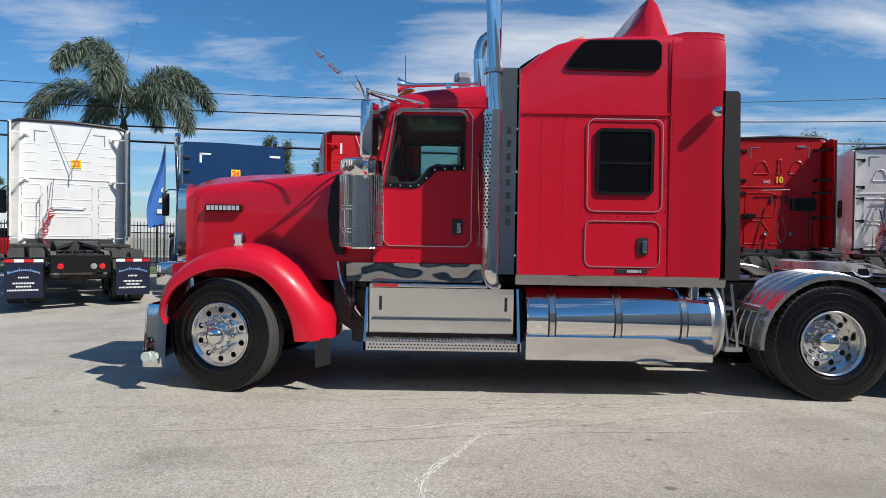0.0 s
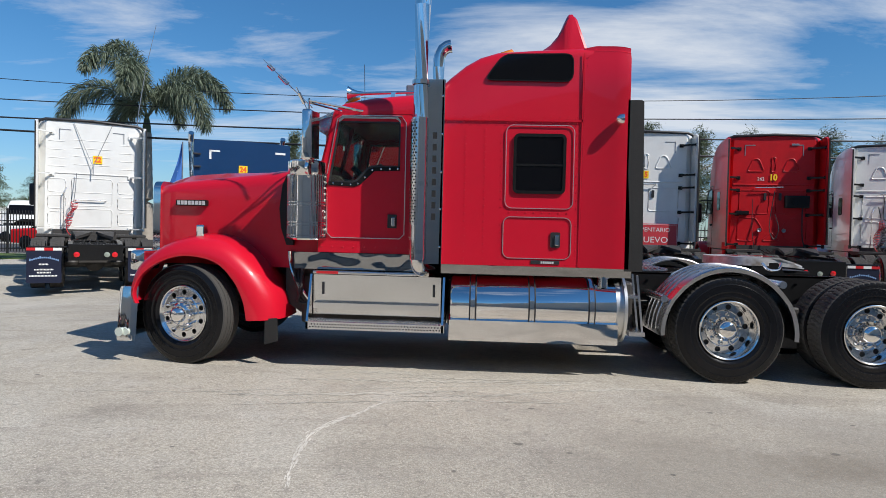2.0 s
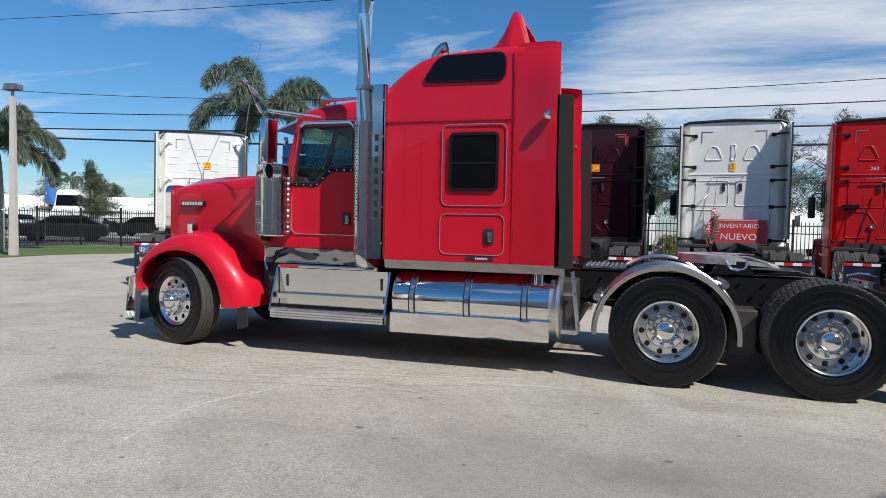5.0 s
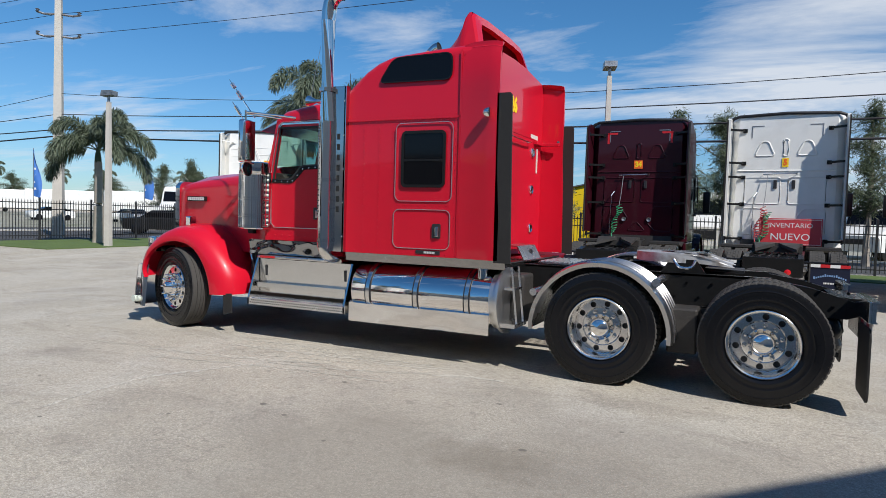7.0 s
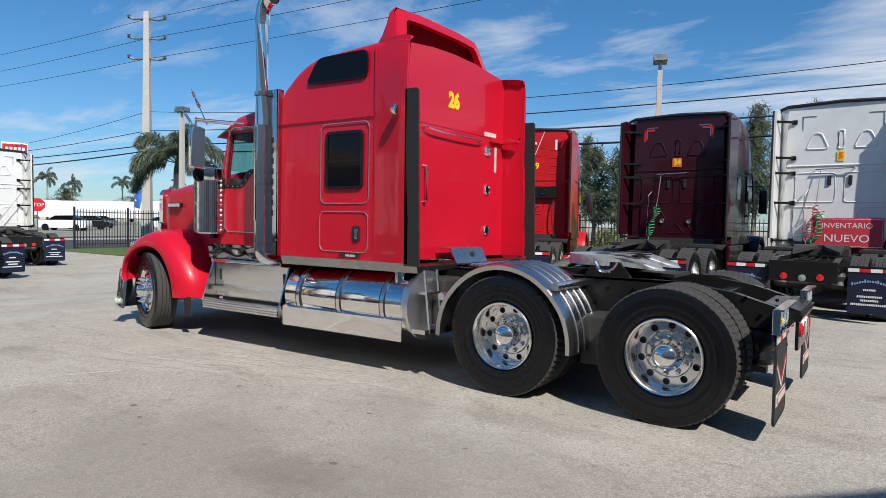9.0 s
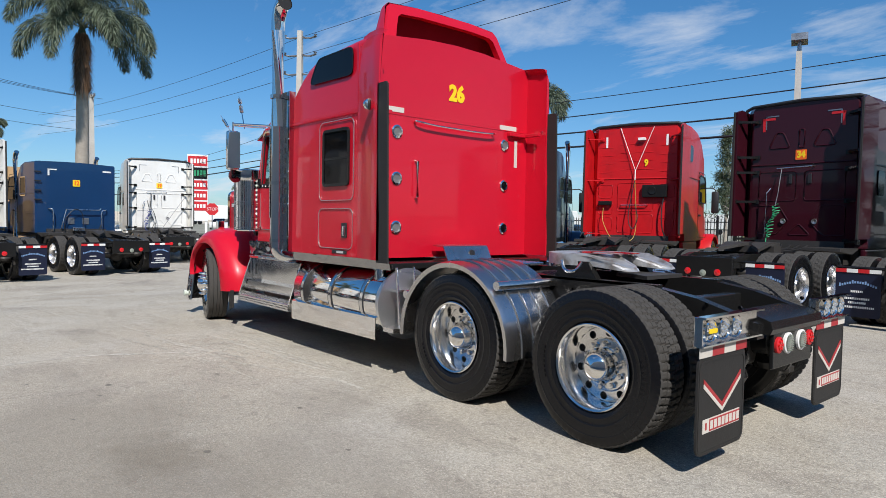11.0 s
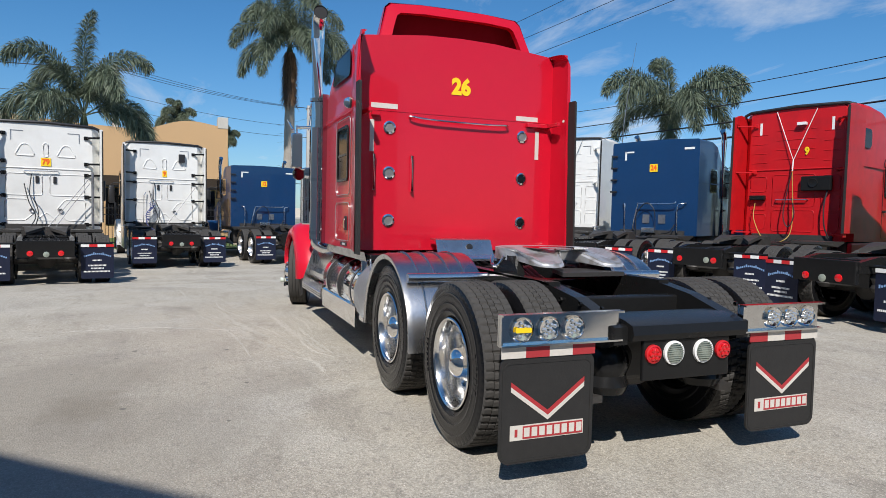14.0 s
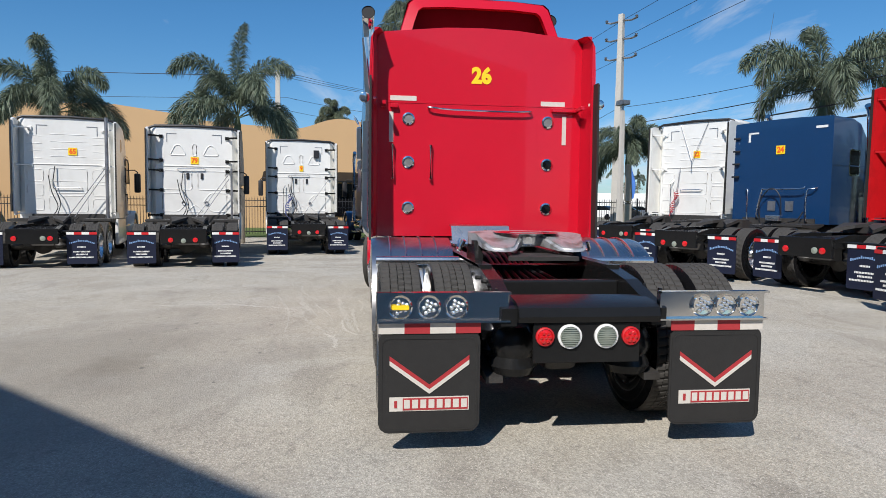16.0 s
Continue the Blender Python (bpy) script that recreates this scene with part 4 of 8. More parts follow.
# rear light bars and mud flaps
for s in (NEAR, FAR):
    y0, y1 = (-1.19, -0.44) if s < 0 else (0.45, 1.12)
    bm = nb()
    box(bm, 5.51, 5.53, y0, y1, 0.765, 0.935, 0.004)
    box(bm, 5.53, 5.58, y0, y1, 0.925, 0.937)
    box(bm, 5.53, 5.57, y0, y1, 0.765, 0.775)
    box(bm, 5.53, 5.56, y0, y0 + 0.008, 0.775, 0.925)
    bar = part("light_bar", bm, STEEL, truck, "mirror-polished rear light bar")
    lamps = (-1.06, -0.90, -0.745) if s < 0 else (0.72, 0.865, 1.01)
    for i, y in enumerate(lamps):
        bm = nb()
        lathe(bm, [(0.068, 5.53), (0.068, 5.545), (0.06, 5.551), (0.055, 5.544), (0.0, 5.538)], "x", 28, (0, y, 0.85))
        lp = part("round_lamp", bm, CHROME, bar, "round clear diode lamp with chrome bezel", True)
    bm = nb()
    for i, y in enumerate(lamps):
        for q in range(9):
            a = q * 2.4
            rr = 0.041 * math.sqrt((q + 0.3) / 9)
            lathe(bm, [(0.012, 5.542), (0.011, 5.551), (0.004, 5.556), (0.001, 5.557)], "x", 10, (0, y + rr * math.cos(a), 0.85 + rr * math.sin(a)))
    part("diode_cluster", bm, CLEARLENS, bar, "", True)
    if s < 0:
        bm = nb()
        prism(bm, round_rect(-1.108, -1.012, 0.838, 0.864, 0.006, 2), "x", 5.556, 5.560)
        part("sticker", bm, YELLOW, bar, "small yellow sticker")
    f0, f1 = (-1.18, -0.605) if s < 0 else (0.53, 1.105)
    bm = nb()
    rr = round_rect(f0, f1, 0.135, 0.715, 0.06, 4)
    prism(bm, [(y, z) for y, z in rr if True], "x", 5.526, 5.540)
    flap = part("mud_flap", bm, RUBBER, truck, "black rubber mud flap")
    bm = nb()
    ring_strip(bm, round_rect(f0 + 0.012, f1 - 0.012, 0.147, 0.68, 0.05, 4), "x", 5.539, 0.010, 0.004)
    part("flap_edge", bm, RUBBER, flap)
    wid = f1 - f0
    for i in range(4):
        bm = nb()
        box(bm, 5.54, 5.546, f0 + wid * i / 4, f0 + wid * (i + 1) / 4, 0.702, 0.762)
        red = (i % 2 == 1) if s < 0 else (i % 2 == 0)
        part("reflector_strip", bm, FADERED if red else FADEWHITE, flap)
    cy = (f0 + f1) / 2
    for dz, mt, nm in ((0.022, FADERED, "chevron"), (0.0, FADEWHITE, "chevron")):
        bm = nb()
        h = 0.026
        pts = [(cy - 0.225, 0.55), (cy, 0.385), (cy + 0.225, 0.55), (cy + 0.225, 0.55 - h), (cy, 0.385 - h), (cy - 0.225, 0.55 - h)]
        prism(bm, [(y, z + dz * 1.2) for y, z in pts], "x", 5.5405, 5.5445)
        part(nm, bm, mt, flap)
    bm = nb()
    box(bm, 5.540, 5.5435, cy - 0.225, cy + 0.225, 0.262, 0.342)
    pl = part("name_plate", bm, FADEWHITE, flap)
    bm = nb()
    box(bm, 5.5436, 5.546, cy - 0.150, cy + 0.219, 0.268, 0.336)
    box(bm, 5.5436, 5.546, cy - 0.198, cy - 0.182, 0.282, 0.322)
    part("red_field", bm, FADERED, pl)
    name_bars("maker_mark", 8, 0.068, FADEWHITE, pl, pose(5.5460, cy + 0.035, 0.303, 90, 0, 90), 0.0012, "white marking", 0.68)

# ---- hood and front fenders ----
def hull(w, z0, z1, r, crown, x, taper=0.0, n=6):
    """A cross-section of a body: flat flanks, round shoulders, slightly crowned top."""
    pts = [(x, -w, z0), (x, -w + taper * 0.5, (z0 + z1 - r) / 2)]
    for k in range(n + 1):
        a = radians(180 - 90 * k / n)
        pts.append((x, -w + taper + r + r * math.cos(a), z1 - r + r * math.sin(a)))
    pts.append((x, -w * 0.35, z1 + crown * 0.85))
    pts.append((x, 0, z1 + crown))
    right = [(x, -p[1], p[2]) for p in pts[:-1]][::-1]
    return pts + right


bm = nb()
loft(bm, [hull(w, 0.98, z, r, c, x, tp) for x, w, z, r, c, tp in (
    (-2.52, 0.53, 1.80, 0.10, 0.05, 0.0), (-2.48, 0.55, 1.84, 0.11, 0.09, 0.0), (-2.3, 0.57, 1.88, 0.12, 0.105, 0.0), (-1.9, 0.62, 1.925, 0.14, 0.09, 0.01),
    (-1.4, 0.69, 1.975, 0.16, 0.05, 0.02), (-1.05, 0.77, 2.015, 0.17, 0.05, 0.03), (-0.62, 0.86, 2.06, 0.18, 0.05, 0.04))])
hood = part("hood", bm, RED, truck, "long glossy red hood", True)
bm = nb()
prism(bm, [(-1.0, 1.22), (-0.93, 1.22), (-0.93, 1.94), (-1.0, 1.96), (-1.05, 1.85), (-1.08, 1.6), (-1.06, 1.4)], "y", -0.845, -0.70)
part("hood_intake", bm, BLACK, truck, "black air intake recess")
bm = nb()
prism(bm, [(-1.0, 1.22), (-0.93, 1.22), (-0.93, 1.94), (-1.0, 1.96), (-1.05, 1.85), (-1.08, 1.6), (-1.06, 1.4)], "y", 0.70, 0.845)
part("hood_intake", bm, BLACK, truck, "black air intake recess")
for s in (NEAR, FAR):
    m = pose(-2.12, -0.62, 1.645, 90, 0, -6) if s < 0 else pose(-2.12, 0.62, 1.645, 90, 0, 186)
    bm = nb()
    prism(bm, round_rect(-0.18, 0.18, -0.032, 0.032, 0.01, 2), "z", -0.05, 0.012)
    badge = part("badge", bm, FRAME, hood, "black badge with silver marking", False, m)
    name_bars("maker_mark", 8, 0.060, SILVER, hood, m @ pose(0, 0, 0.012), 0.005, "silver raised marking", 0.70)
bm = nb()
for w, z0, z1 in ((0.56, 0.95, 1.88),):
    ring_strip(bm, round_rect(-w, w, z0, z1, 0.10, 5), "x", -2.58, 0.07, 0.08)
grille = part("grille_surround", bm, CHROME, truck, "chrome radiator surround", True)
for k in range(21):
    bm = nb()
    y = -0.46 + 0.92 * k / 20
    box(bm, -2.565, -2.55, y - 0.008, y + 0.008, 1.0, 1.83)
    part("grille_bar", bm, CHROME, grille)
bm = nb()
box(bm, -2.535, -2.525, -0.5, 0.5, 0.97, 1.80)
part("radiator", bm, BLACK, truck)

outer = spline([(-2.50, 0.62, 0), (-2.53, 0.76, 0), (-2.44, 1.02, 0), (-2.16, 1.23, 0), (-1.82, 1.31, 0), (-1.50, 1.24, 0), (-1.21, 1.00, 0), (-1.02, 0.72, 0), (-0.97, 0.47, 0)], 5)
inner = spline([(-2.42, 0.60, 0), (-2.45, 0.72, 0), (-2.36, 0.90, 0), (-2.15, 1.04, 0), (-1.90, 1.09, 0), (-1.62, 1.03, 0), (-1.44, 0.86, 0), (-1.34, 0.66, 0), (-1.30, 0.46, 0)], 5)
for s in (NEAR, FAR):
    bm = nb()
    rings = []
    for i, (o, q) in enumerate(zip(outer, inner)):
        f = i / (len(outer) - 1)
        def at(t, y):
            p = q.lerp(o, t)
            return (p.x, s * y, p.y)
        bulge = 0.0 if f > 0.12 else (0.12 - f) * 0.6
        ring = [at(0.0, 1.13), at(0.02, 1.185), at(0.12, 1.19), at(0.45, 1.175), at(0.74, 1.12), at(0.92, 1.02), at(1.0, 0.88), at(1.02, 0.68), at(1.0, 0.52 + bulge),
                at(0.93, 0.52 + bulge), at(0.93, 0.88), at(0.70, 1.06), at(0.40, 1.13), at(0.10, 1.16)]
        rings.append(ring)
    loft(bm, rings)
    fender = part("front_fender", bm, RED, truck, "swept glossy red front fender", True)
    bm = nb()
    prism(bm, [(-1.12, 0.22), (-0.985, 0.26), (-0.995, 0.49), (-1.12, 0.48)], "y", s * 1.12, s * 1.135)
    part("small_mud_flap", bm, RUBBER, fender, "short black rubber mud flap")
    bm = nb()
    box(bm, -1.89, -1.805, s * 0.97 - 0.05, s * 0.97 + 0.05, 1.275, 1.41, 0.012)
    lamp = part("turn_lamp", bm, CHROME, fender, "chrome marker lamp", True)
    bm = nb()
    box(bm, -1.875, -1.82, s * 1.02 - 0.004, s * 1.02 + 0.004, 1.295, 1.39, 0.003)
    part("lens", bm, LENSWHITE, lamp)
    bm = nb()
    box(bm, -2.60, -2.44, s * 0.83 - 0.17, s * 0.83 + 0.17, 0.92, 1.13, 0.03)
    part("headlamp", bm, CHROME, fender, "chrome headlamp pod", True)
# bumper with wrapped ends
bm = nb()
path = [(-2.47, -1.19), (-2.58, -1.19), (-2.63, -1.14), (-2.66, -0.7), (-2.67, 0), (-2.66, 0.7), (-2.63, 1.14), (-2.58, 1.19), (-2.47, 1.19)]
path = spline([(x, y, 0) for x, y in path], 3)
rings = []
for p in path:
    rings.append([(p.x, p.y, 0.22), (p.x - 0.006, p.y, 0.25), (p.x - 0.006, p.y * 0.95, 0.73), (p.x, p.y * 0.945, 0.76), (p.x + 0.03, p.y * 0.93, 0.765), (p.x + 0.03, p.y * 0.98, 0.22)])
loft(bm, rings)
bumper = part("bumper", bm, CHROME, truck, "polished chrome front bumper", True)
for s in (NEAR, FAR):
    bm = nb()
    tube(bm, [(-2.57, s * 1.19, 0.315), (-2.575, s * 1.235, 0.315)], [0.04, 0.045], 14)
    tube(bm, [(-2.51, s * 1.19, 0.315), (-2.515, s * 1.225, 0.315)], [0.03, 0.036], 14)
    part("fog_lamp", bm, LENSWHITE, bumper, "clear round bumper lamp", True)

# ---- cab ----
bm = nb()
CABW = 0.95
rings = [hull(CABW - 0.06, 2.56, 2.62, 0.04, 0.05, -0.52), hull(CABW - 0.02, 2.57, 2.70, 0.10, 0.06, -0.40), hull(CABW + 0.004, 2.575, 2.75, 0.14, 0.07, -0.15), hull(CABW + 0.004, 2.575, 2.785, 0.15, 0.09, 0.15), hull(CABW + 0.004, 2.575, 2.83, 0.16, 0.10, 0.62)]
loft(bm, rings)
roof = part("cab_roof", bm, RED, truck, "red cab roof", True)
for s in (NEAR, FAR):
    y0, y1 = s * (CABW - 0.05), s * CABW
    bm = nb()
    prism(bm, [(-0.64, 1.16), (0.42, 1.16), (0.42, 2.04), (0.19, 2.04), (-0.08, 2.03), (-0.13, 2.01), (-0.24, 1.89), (-0.29, 1.87), (-0.54, 1.88), (-0.64, 1.88)], "y", y0, y1)
    prism(bm, [(0.19, 2.04), (0.42, 2.04), (0.42, 2.572), (0.19, 2.572)], "y", y0, y1)
    prism(bm, [(-0.64, 1.88), (-0.54, 1.88), (-0.44, 2.50), (-0.43, 2.572), (-0.49, 2.572), (-0.60, 2.08)], "y", y0, y1)
    prism(bm, [(-0.44, 2.50), (0.19, 2.50), (0.19, 2.572), (-0.43, 2.572)], "y", y0, y1)
    side = part("cab_side", bm, RED, truck, "red cab side")
    # the door with its bright outline, dark sill guard, pane and latch
    yd = s * (CABW + 0.002)
    t = s * 0.012
    bm = nb()
    ring_strip(bm, [(-0.55, 1.36), (-0.50, 1.31), (0.20, 1.31), (0.25, 1.36), (0.25, 2.49), (0.20, 2.56), (-0.40, 2.56), (-0.46, 2.52), (-0.56, 1.95)], "y", yd, 0.007, t)
    door = part("door_trim", bm, BRUSHED, side, "bright trim round the door")
    bm = nb()
    prism(bm, [(-0.54, 1.885), (-0.29, 1.875), (-0.24, 1.895), (-0.13, 2.015), (-0.08, 2.035), (0.19, 2.045), (0.19, 2.005), (-0.07, 1.995), (-0.215, 1.855), (-0.275, 1.835), (-0.545, 1.845)], "y", yd, yd + s * 0.006)
    part("sill_guard", bm, FRAME, side, "black sill guard with bright studs")
    bm = nb()
    for x, z in ((-0.49, 1.864), (-0.40, 1.86), (-0.31, 1.857), (-0.235, 1.867), (-0.165, 1.932), (-0.09, 2.007), (0.0, 2.018), (0.09, 2.022), (0.17, 2.024)):
        lathe(bm, [(0.009, 0), (0.009, s * 0.006), (0.001, s * 0.009)], "y", 8, (x, yd + s * 0.006, z))
    part("studs", bm, CHROME, side)
    bm = nb()
    prism(bm, [(-0.54, 1.885), (-0.29, 1.875), (-0.24, 1.895), (-0.13, 2.015), (-0.08, 2.035), (0.19, 2.045), (0.19, 2.50), (-0.44, 2.50)], "y", s * (CABW - 0.03), s * (CABW - 0.025))
    pane = part("side_window", bm, GLASS, side, "clear door window")
    pane.visible_shadow = False
    bm = nb()
    ring_strip(bm, [(-0.54, 1.885), (-0.29, 1.875), (-0.24, 1.895), (-0.13, 2.015), (-0.08, 2.035), (0.19, 2.045), (0.19, 2.50), (-0.44, 2.50)], "y", s * (CABW - 0.01), 0.022, s * 0.014)
    part("window_seal", bm, PLASTIC, side)
    bm = nb()
    prism(bm, [(-0.445, 2.505), (-0.40, 2.545), (0.16, 2.545), (0.195, 2.505), (0.195, 2.47), (0.172, 2.506), (0.14, 2.524), (-0.385, 2.524), (-0.434, 2.485)], "y", yd + s * 0.004, yd + s * 0.022)
    part("window_visor", bm, CHROME, side, "chrome window visor")
    bm = nb()
    box(bm, 0.075, 0.17, min(yd, yd + s * 0.012), max(yd, yd + s * 0.012), 1.42, 1.56, 0.004)
    latch = part("latch_plate", bm, PLASTIC, side)
    bm = nb()
    box(bm, 0.115, 0.155, min(yd + s * 0.012, yd + s * 0.03), max(yd + s * 0.012, yd + s * 0.03), 1.44, 1.53, 0.006)
    part("latch", bm, CHROME, latch, "chrome paddle latch")
    bm = nb()
    tube(bm, [(0.315, s * (CABW + 0.0), 1.31), (0.315, s * (CABW + 0.05), 1.33), (0.31, s * (CABW + 0.05), 2.18), (0.31, s * CABW, 2.20)], 0.014, 8)
    part("grab_rail", bm, CHROME, side, "chrome grab rail", True)
    # chrome panel under the door
    bm = nb()
    wavy_sheet(bm, -0.88, 0.36, (s * 0.950, 0.985), (s * 0.958, 1.155), 0.011, 3.0 + s, 60, 10, 4.5)
    part("kick_panel", bm, WAVYCHROME, truck, "wavy mirror panel under the door", True)
    bm = nb()
    for k in range(9):
        lathe(bm, [(0.009, 0), (0.009, s * 0.005), (0.001, s * 0.008)], "y", 6, (-0.60 + 0.11 * k, s * CABW, 1.22))
    for k in range(12):
        lathe(bm, [(0.009, 0), (0.009, s * 0.005), (0.001, s * 0.008)], "y", 6, (-0.605, s * CABW, 1.25 + 0.055 * k))
    part("rivets", bm, RED, side)
# cab interior
bm = nb()
box(bm, -0.64, 0.42, -0.90, 0.90, 1.05, 1.16)
box(bm, 0.395, 0.62, -0.90, -0.60, 1.16, 2.62)
box(bm, 0.395, 0.62, 0.60, 0.90, 1.16, 2.62)
part("cab_floor", bm, INTERIOR, truck)
bm = nb()
box(bm, 0.424, 0.60, -0.945, 0.945, 1.10, 2.572)
part("cab_back", bm, RED, truck, "red back of the cab")
bm = nb()
prism(bm, [(-0.66, 1.16), (-0.40, 1.16), (-0.36, 1.85), (-0.45, 1.95), (-0.66, 1.98)], "y", -0.89, 0.89)
part("dashboard", bm, INTERIOR, truck, "dark dashboard")
for s in (NEAR, FAR):
    bm = nb()
    box(bm, -0.10, 0.32, s * 0.50 - 0.25, s * 0.50 + 0.25, 1.40, 1.56, 0.05)
    prism(bm, [(0.22, 1.5), (0.34, 1.5), (0.46, 2.20), (0.36, 2.22)], "y", s * 0.50 - 0.23, s * 0.50 + 0.23)
    part("cab_seat", bm, INTERIOR, truck, "", True)
bm = nb()
c, d = Vector((-0.22, -0.50, 1.93)), Vector((-0.75, 0, 0.66)).normalized()
_, u, v = frame_of(d)
tube(bm, [c + 0.23 * (math.cos(2 * math.pi * k / 28) * u + math.sin(2 * math.pi * k / 28) * v) for k in range(29)], 0.014, 8, False)
tube(bm, [c, c + d * 0.22], 0.03, 8)
for k in range(3):
    a = 2 * math.pi * k / 3 + 0.5
    tube(bm, [c, c + 0.23 * (math.cos(a) * u + math.sin(a) * v)], 0.012, 6)
part("steering_wheel", bm, PLASTIC, truck, "black steering wheel", True)
bm = nb()
prism(bm, [(-0.63, 2.06), (-0.615, 2.06), (-0.48, 2.58), (-0.495, 2.58)], "y", -0.86, 0.86)
ws = part("windshield", bm, GLASS, truck, "clear split windshield")
ws.visible_shadow = False
for y in (-0.89, 0.0, 0.89):
    bm = nb()
    prism(bm, [(-0.64, 2.04), (-0.605, 2.04), (-0.465, 2.60), (-0.505, 2.60)], "y", y - 0.03, y + 0.03)
    part("windshield_post", bm, RED, truck)
bm = nb()
prism(bm, [(-0.50, 2.57), (-0.78, 2.47), (-0.78, 2.485), (-0.50, 2.61)], "y", -0.90, 0.90)
part("sun_visor", bm, STEEL, truck, "stainless sun visor")
# horns, beacons and cab lights on the roof
for y, l in ((-0.35, 0.80), (0.35, 0.60)):
    bm = nb()
    zz = 2.90
    tube(bm, [(-0.48, y, zz), (-0.44, y, zz), (-0.38, y, zz), (-0.30, y, zz + 0.005), (-0.48 + l, y, zz + 0.03)], [0.085, 0.06, 0.035, 0.02, 0.014], 16)
    box(bm, -0.40, -0.34, y - 0.02, y + 0.02, 2.76, zz)
    box(bm, 0.0, 0.05, y - 0.02, y + 0.02, 2.80, zz + 0.02)
    part("air_horn", bm, CHROME, truck, "chrome trumpet air horn", True)
for y in (-0.6, -0.3, 0, 0.3, 0.6):
    bm = nb()
    tube(bm, [(-0.46, y, 2.70), (-0.44, y, 2.74), (-0.36, y, 2.79), (-0.30, y, 2.80)], [0.01, 0.022, 0.025, 0.01], 10)
    part("cab_lamp", bm, LENSAMBER, roof, "amber cab marker lamp", True)
bm = nb()
box(bm, 0.13, 0.26, -0.07, 0.07, 2.90, 3.07, 0.015)
part("roof_box", bm, CAST, roof)


# ---- sleeper ----
SW = 1.13
bm = nb()
rings = []
for x, z, r in ((0.60, 2.84, 0.12), (0.68, 2.92, 0.12), (0.84, 3.05, 0.12), (0.98, 3.13, 0.12), (1.15, 3.18, 0.11), (1.5, 3.205, 0.11), (1.9, 3.225, 0.10), (2.14, 3.235, 0.10)):
    rings.append(hull(SW, 1.08, z, r, 0.075, x, 0.015))
loft(bm, rings)
sleeper = part("sleeper_body", bm, RED, truck, "tall red riveted sleeper box", True)
for s in (NEAR, FAR):
    y = s * SW
    # upper wrap, side fairing and black rubber extender
    bm = nb()
    prism(bm, [(0.61, 2.50), (2.0, 2.495), (2.0, 2.515), (0.61, 2.52)], "y", y, y + s * 0.006)
    prism(bm, [(1.975, 1.09), (1.988, 1.09), (1.988, 3.16), (1.975, 3.16)], "y", y, y + s * 0.006)
    part("panel_joint", bm, RED, sleeper)
    bm = nb()
    rr = []
    for x, dy, zt in ((1.99, 0.0, 3.215), (2.10, 0.012, 3.235), (2.28, 0.05 if s < 0 else 0.03, 3.225), (2.36, 0.066 if s < 0 else 0.038, 3.215), (2.42, 0.066 if s < 0 else 0.036, 3.20)):
        a = y + s * (0.006 + dy)
        rr.append([(x + (0.03 if zz < 2.0 and x > 2.3 else 0.0), a - s * (0.05 if zz > zt - 0.05 else 0.012 if zz > zt - 0.12 else 0.0), zz) for zz in (1.08, 1.5, 2.0, 2.49, 2.8, zt - 0.11, zt - 0.04, zt)] +
                  [(x + (0.03 if zz < 2.0 and x > 2.3 else 0.0), a - s * (0.10 if zz > zt - 0.05 else 0.04), zz) for zz in (zt, zt - 0.05, zt - 0.13, 2.8, 2.49, 2.0, 1.5, 1.08)])
    loft(bm, rr)
    fairing = part("side_fairing", bm, RED, sleeper, "red side fairing behind the sleeper", True)
    bm = nb()
    prism(bm, [(2.41, 1.06), (2.585, 1.06), (2.55, 2.68), (2.53, 2.70), (2.40, 2.70)], "y", y + s * (0.052 if s < 0 else 0.022), y + s * (0.072 if s < 0 else 0.042))
    part("side_extender", bm, RUBBER, sleeper, "black rubber side extender")
    # windows and hatches
    bm = nb()
    up = soft_poly([(1.015, 2.885), (1.885, 2.875), (1.885, 3.155), (1.20, 3.145)], 0.09)
    prism(bm, up, "y", y, y + s * 0.005)
    upw = part("upper_window", bm, DARKGLASS, sleeper, "dark tinted upper sleeper window")
    bm = nb()
    ring_strip(bm, up, "y", y, 0.012, s * 0.008)
    part("window_seal", bm, FRAME, upw)
    bm = nb()
    ring_strip(bm, round_rect(1.25, 1.915, 1.645, 2.46, 0.07), "y", y, 0.0065, s * 0.008)
    wd = part("window_trim", bm, BRUSHED, sleeper, "bright trim round the sleeper window")
    bm = nb()
    prism(bm, round_rect(1.335, 1.825, 1.80, 2.365, 0.05), "y", y, y + s * 0.006)
    win = part("sleeper_window", bm, DARKGLASS, sleeper, "dark sliding sleeper window")
    bm = nb()
    ring_strip(bm, round_rect(1.325, 1.835, 1.79, 2.375, 0.055), "y", y, 0.03, s * 0.016)
    part("window_frame", bm, FRAME, win, "black rubber window frame")
    bm = nb()
    box(bm, 1.35, 1.81, min(y, y + s * 0.012), max(y, y + s * 0.012), 2.06, 2.082)
    part("window_bar", bm, FRAME, win)
    bm = nb()
    ring_strip(bm, round_rect(1.24, 1.905, 1.155, 1.565, 0.07), "y", y, 0.0065, s * 0.008)
    hatch = part("hatch_trim", bm, BRUSHED, sleeper, "bright trim round the luggage hatch")
    bm = nb()
    prism(bm, round_rect(1.705, 1.80, 1.27, 1.42, 0.015, 3), "y", y, y + s * 0.012)
    part("latch_plate", bm, PLASTIC, hatch)
    bm = nb()
    box(bm, 1.745, 1.785, min(y + s * 0.012, y + s * 0.03), max(y + s * 0.012, y + s * 0.03), 1.29, 1.39, 0.006)
    part("latch", bm, CHROME, hatch, "chrome paddle latch")
    bm = nb()
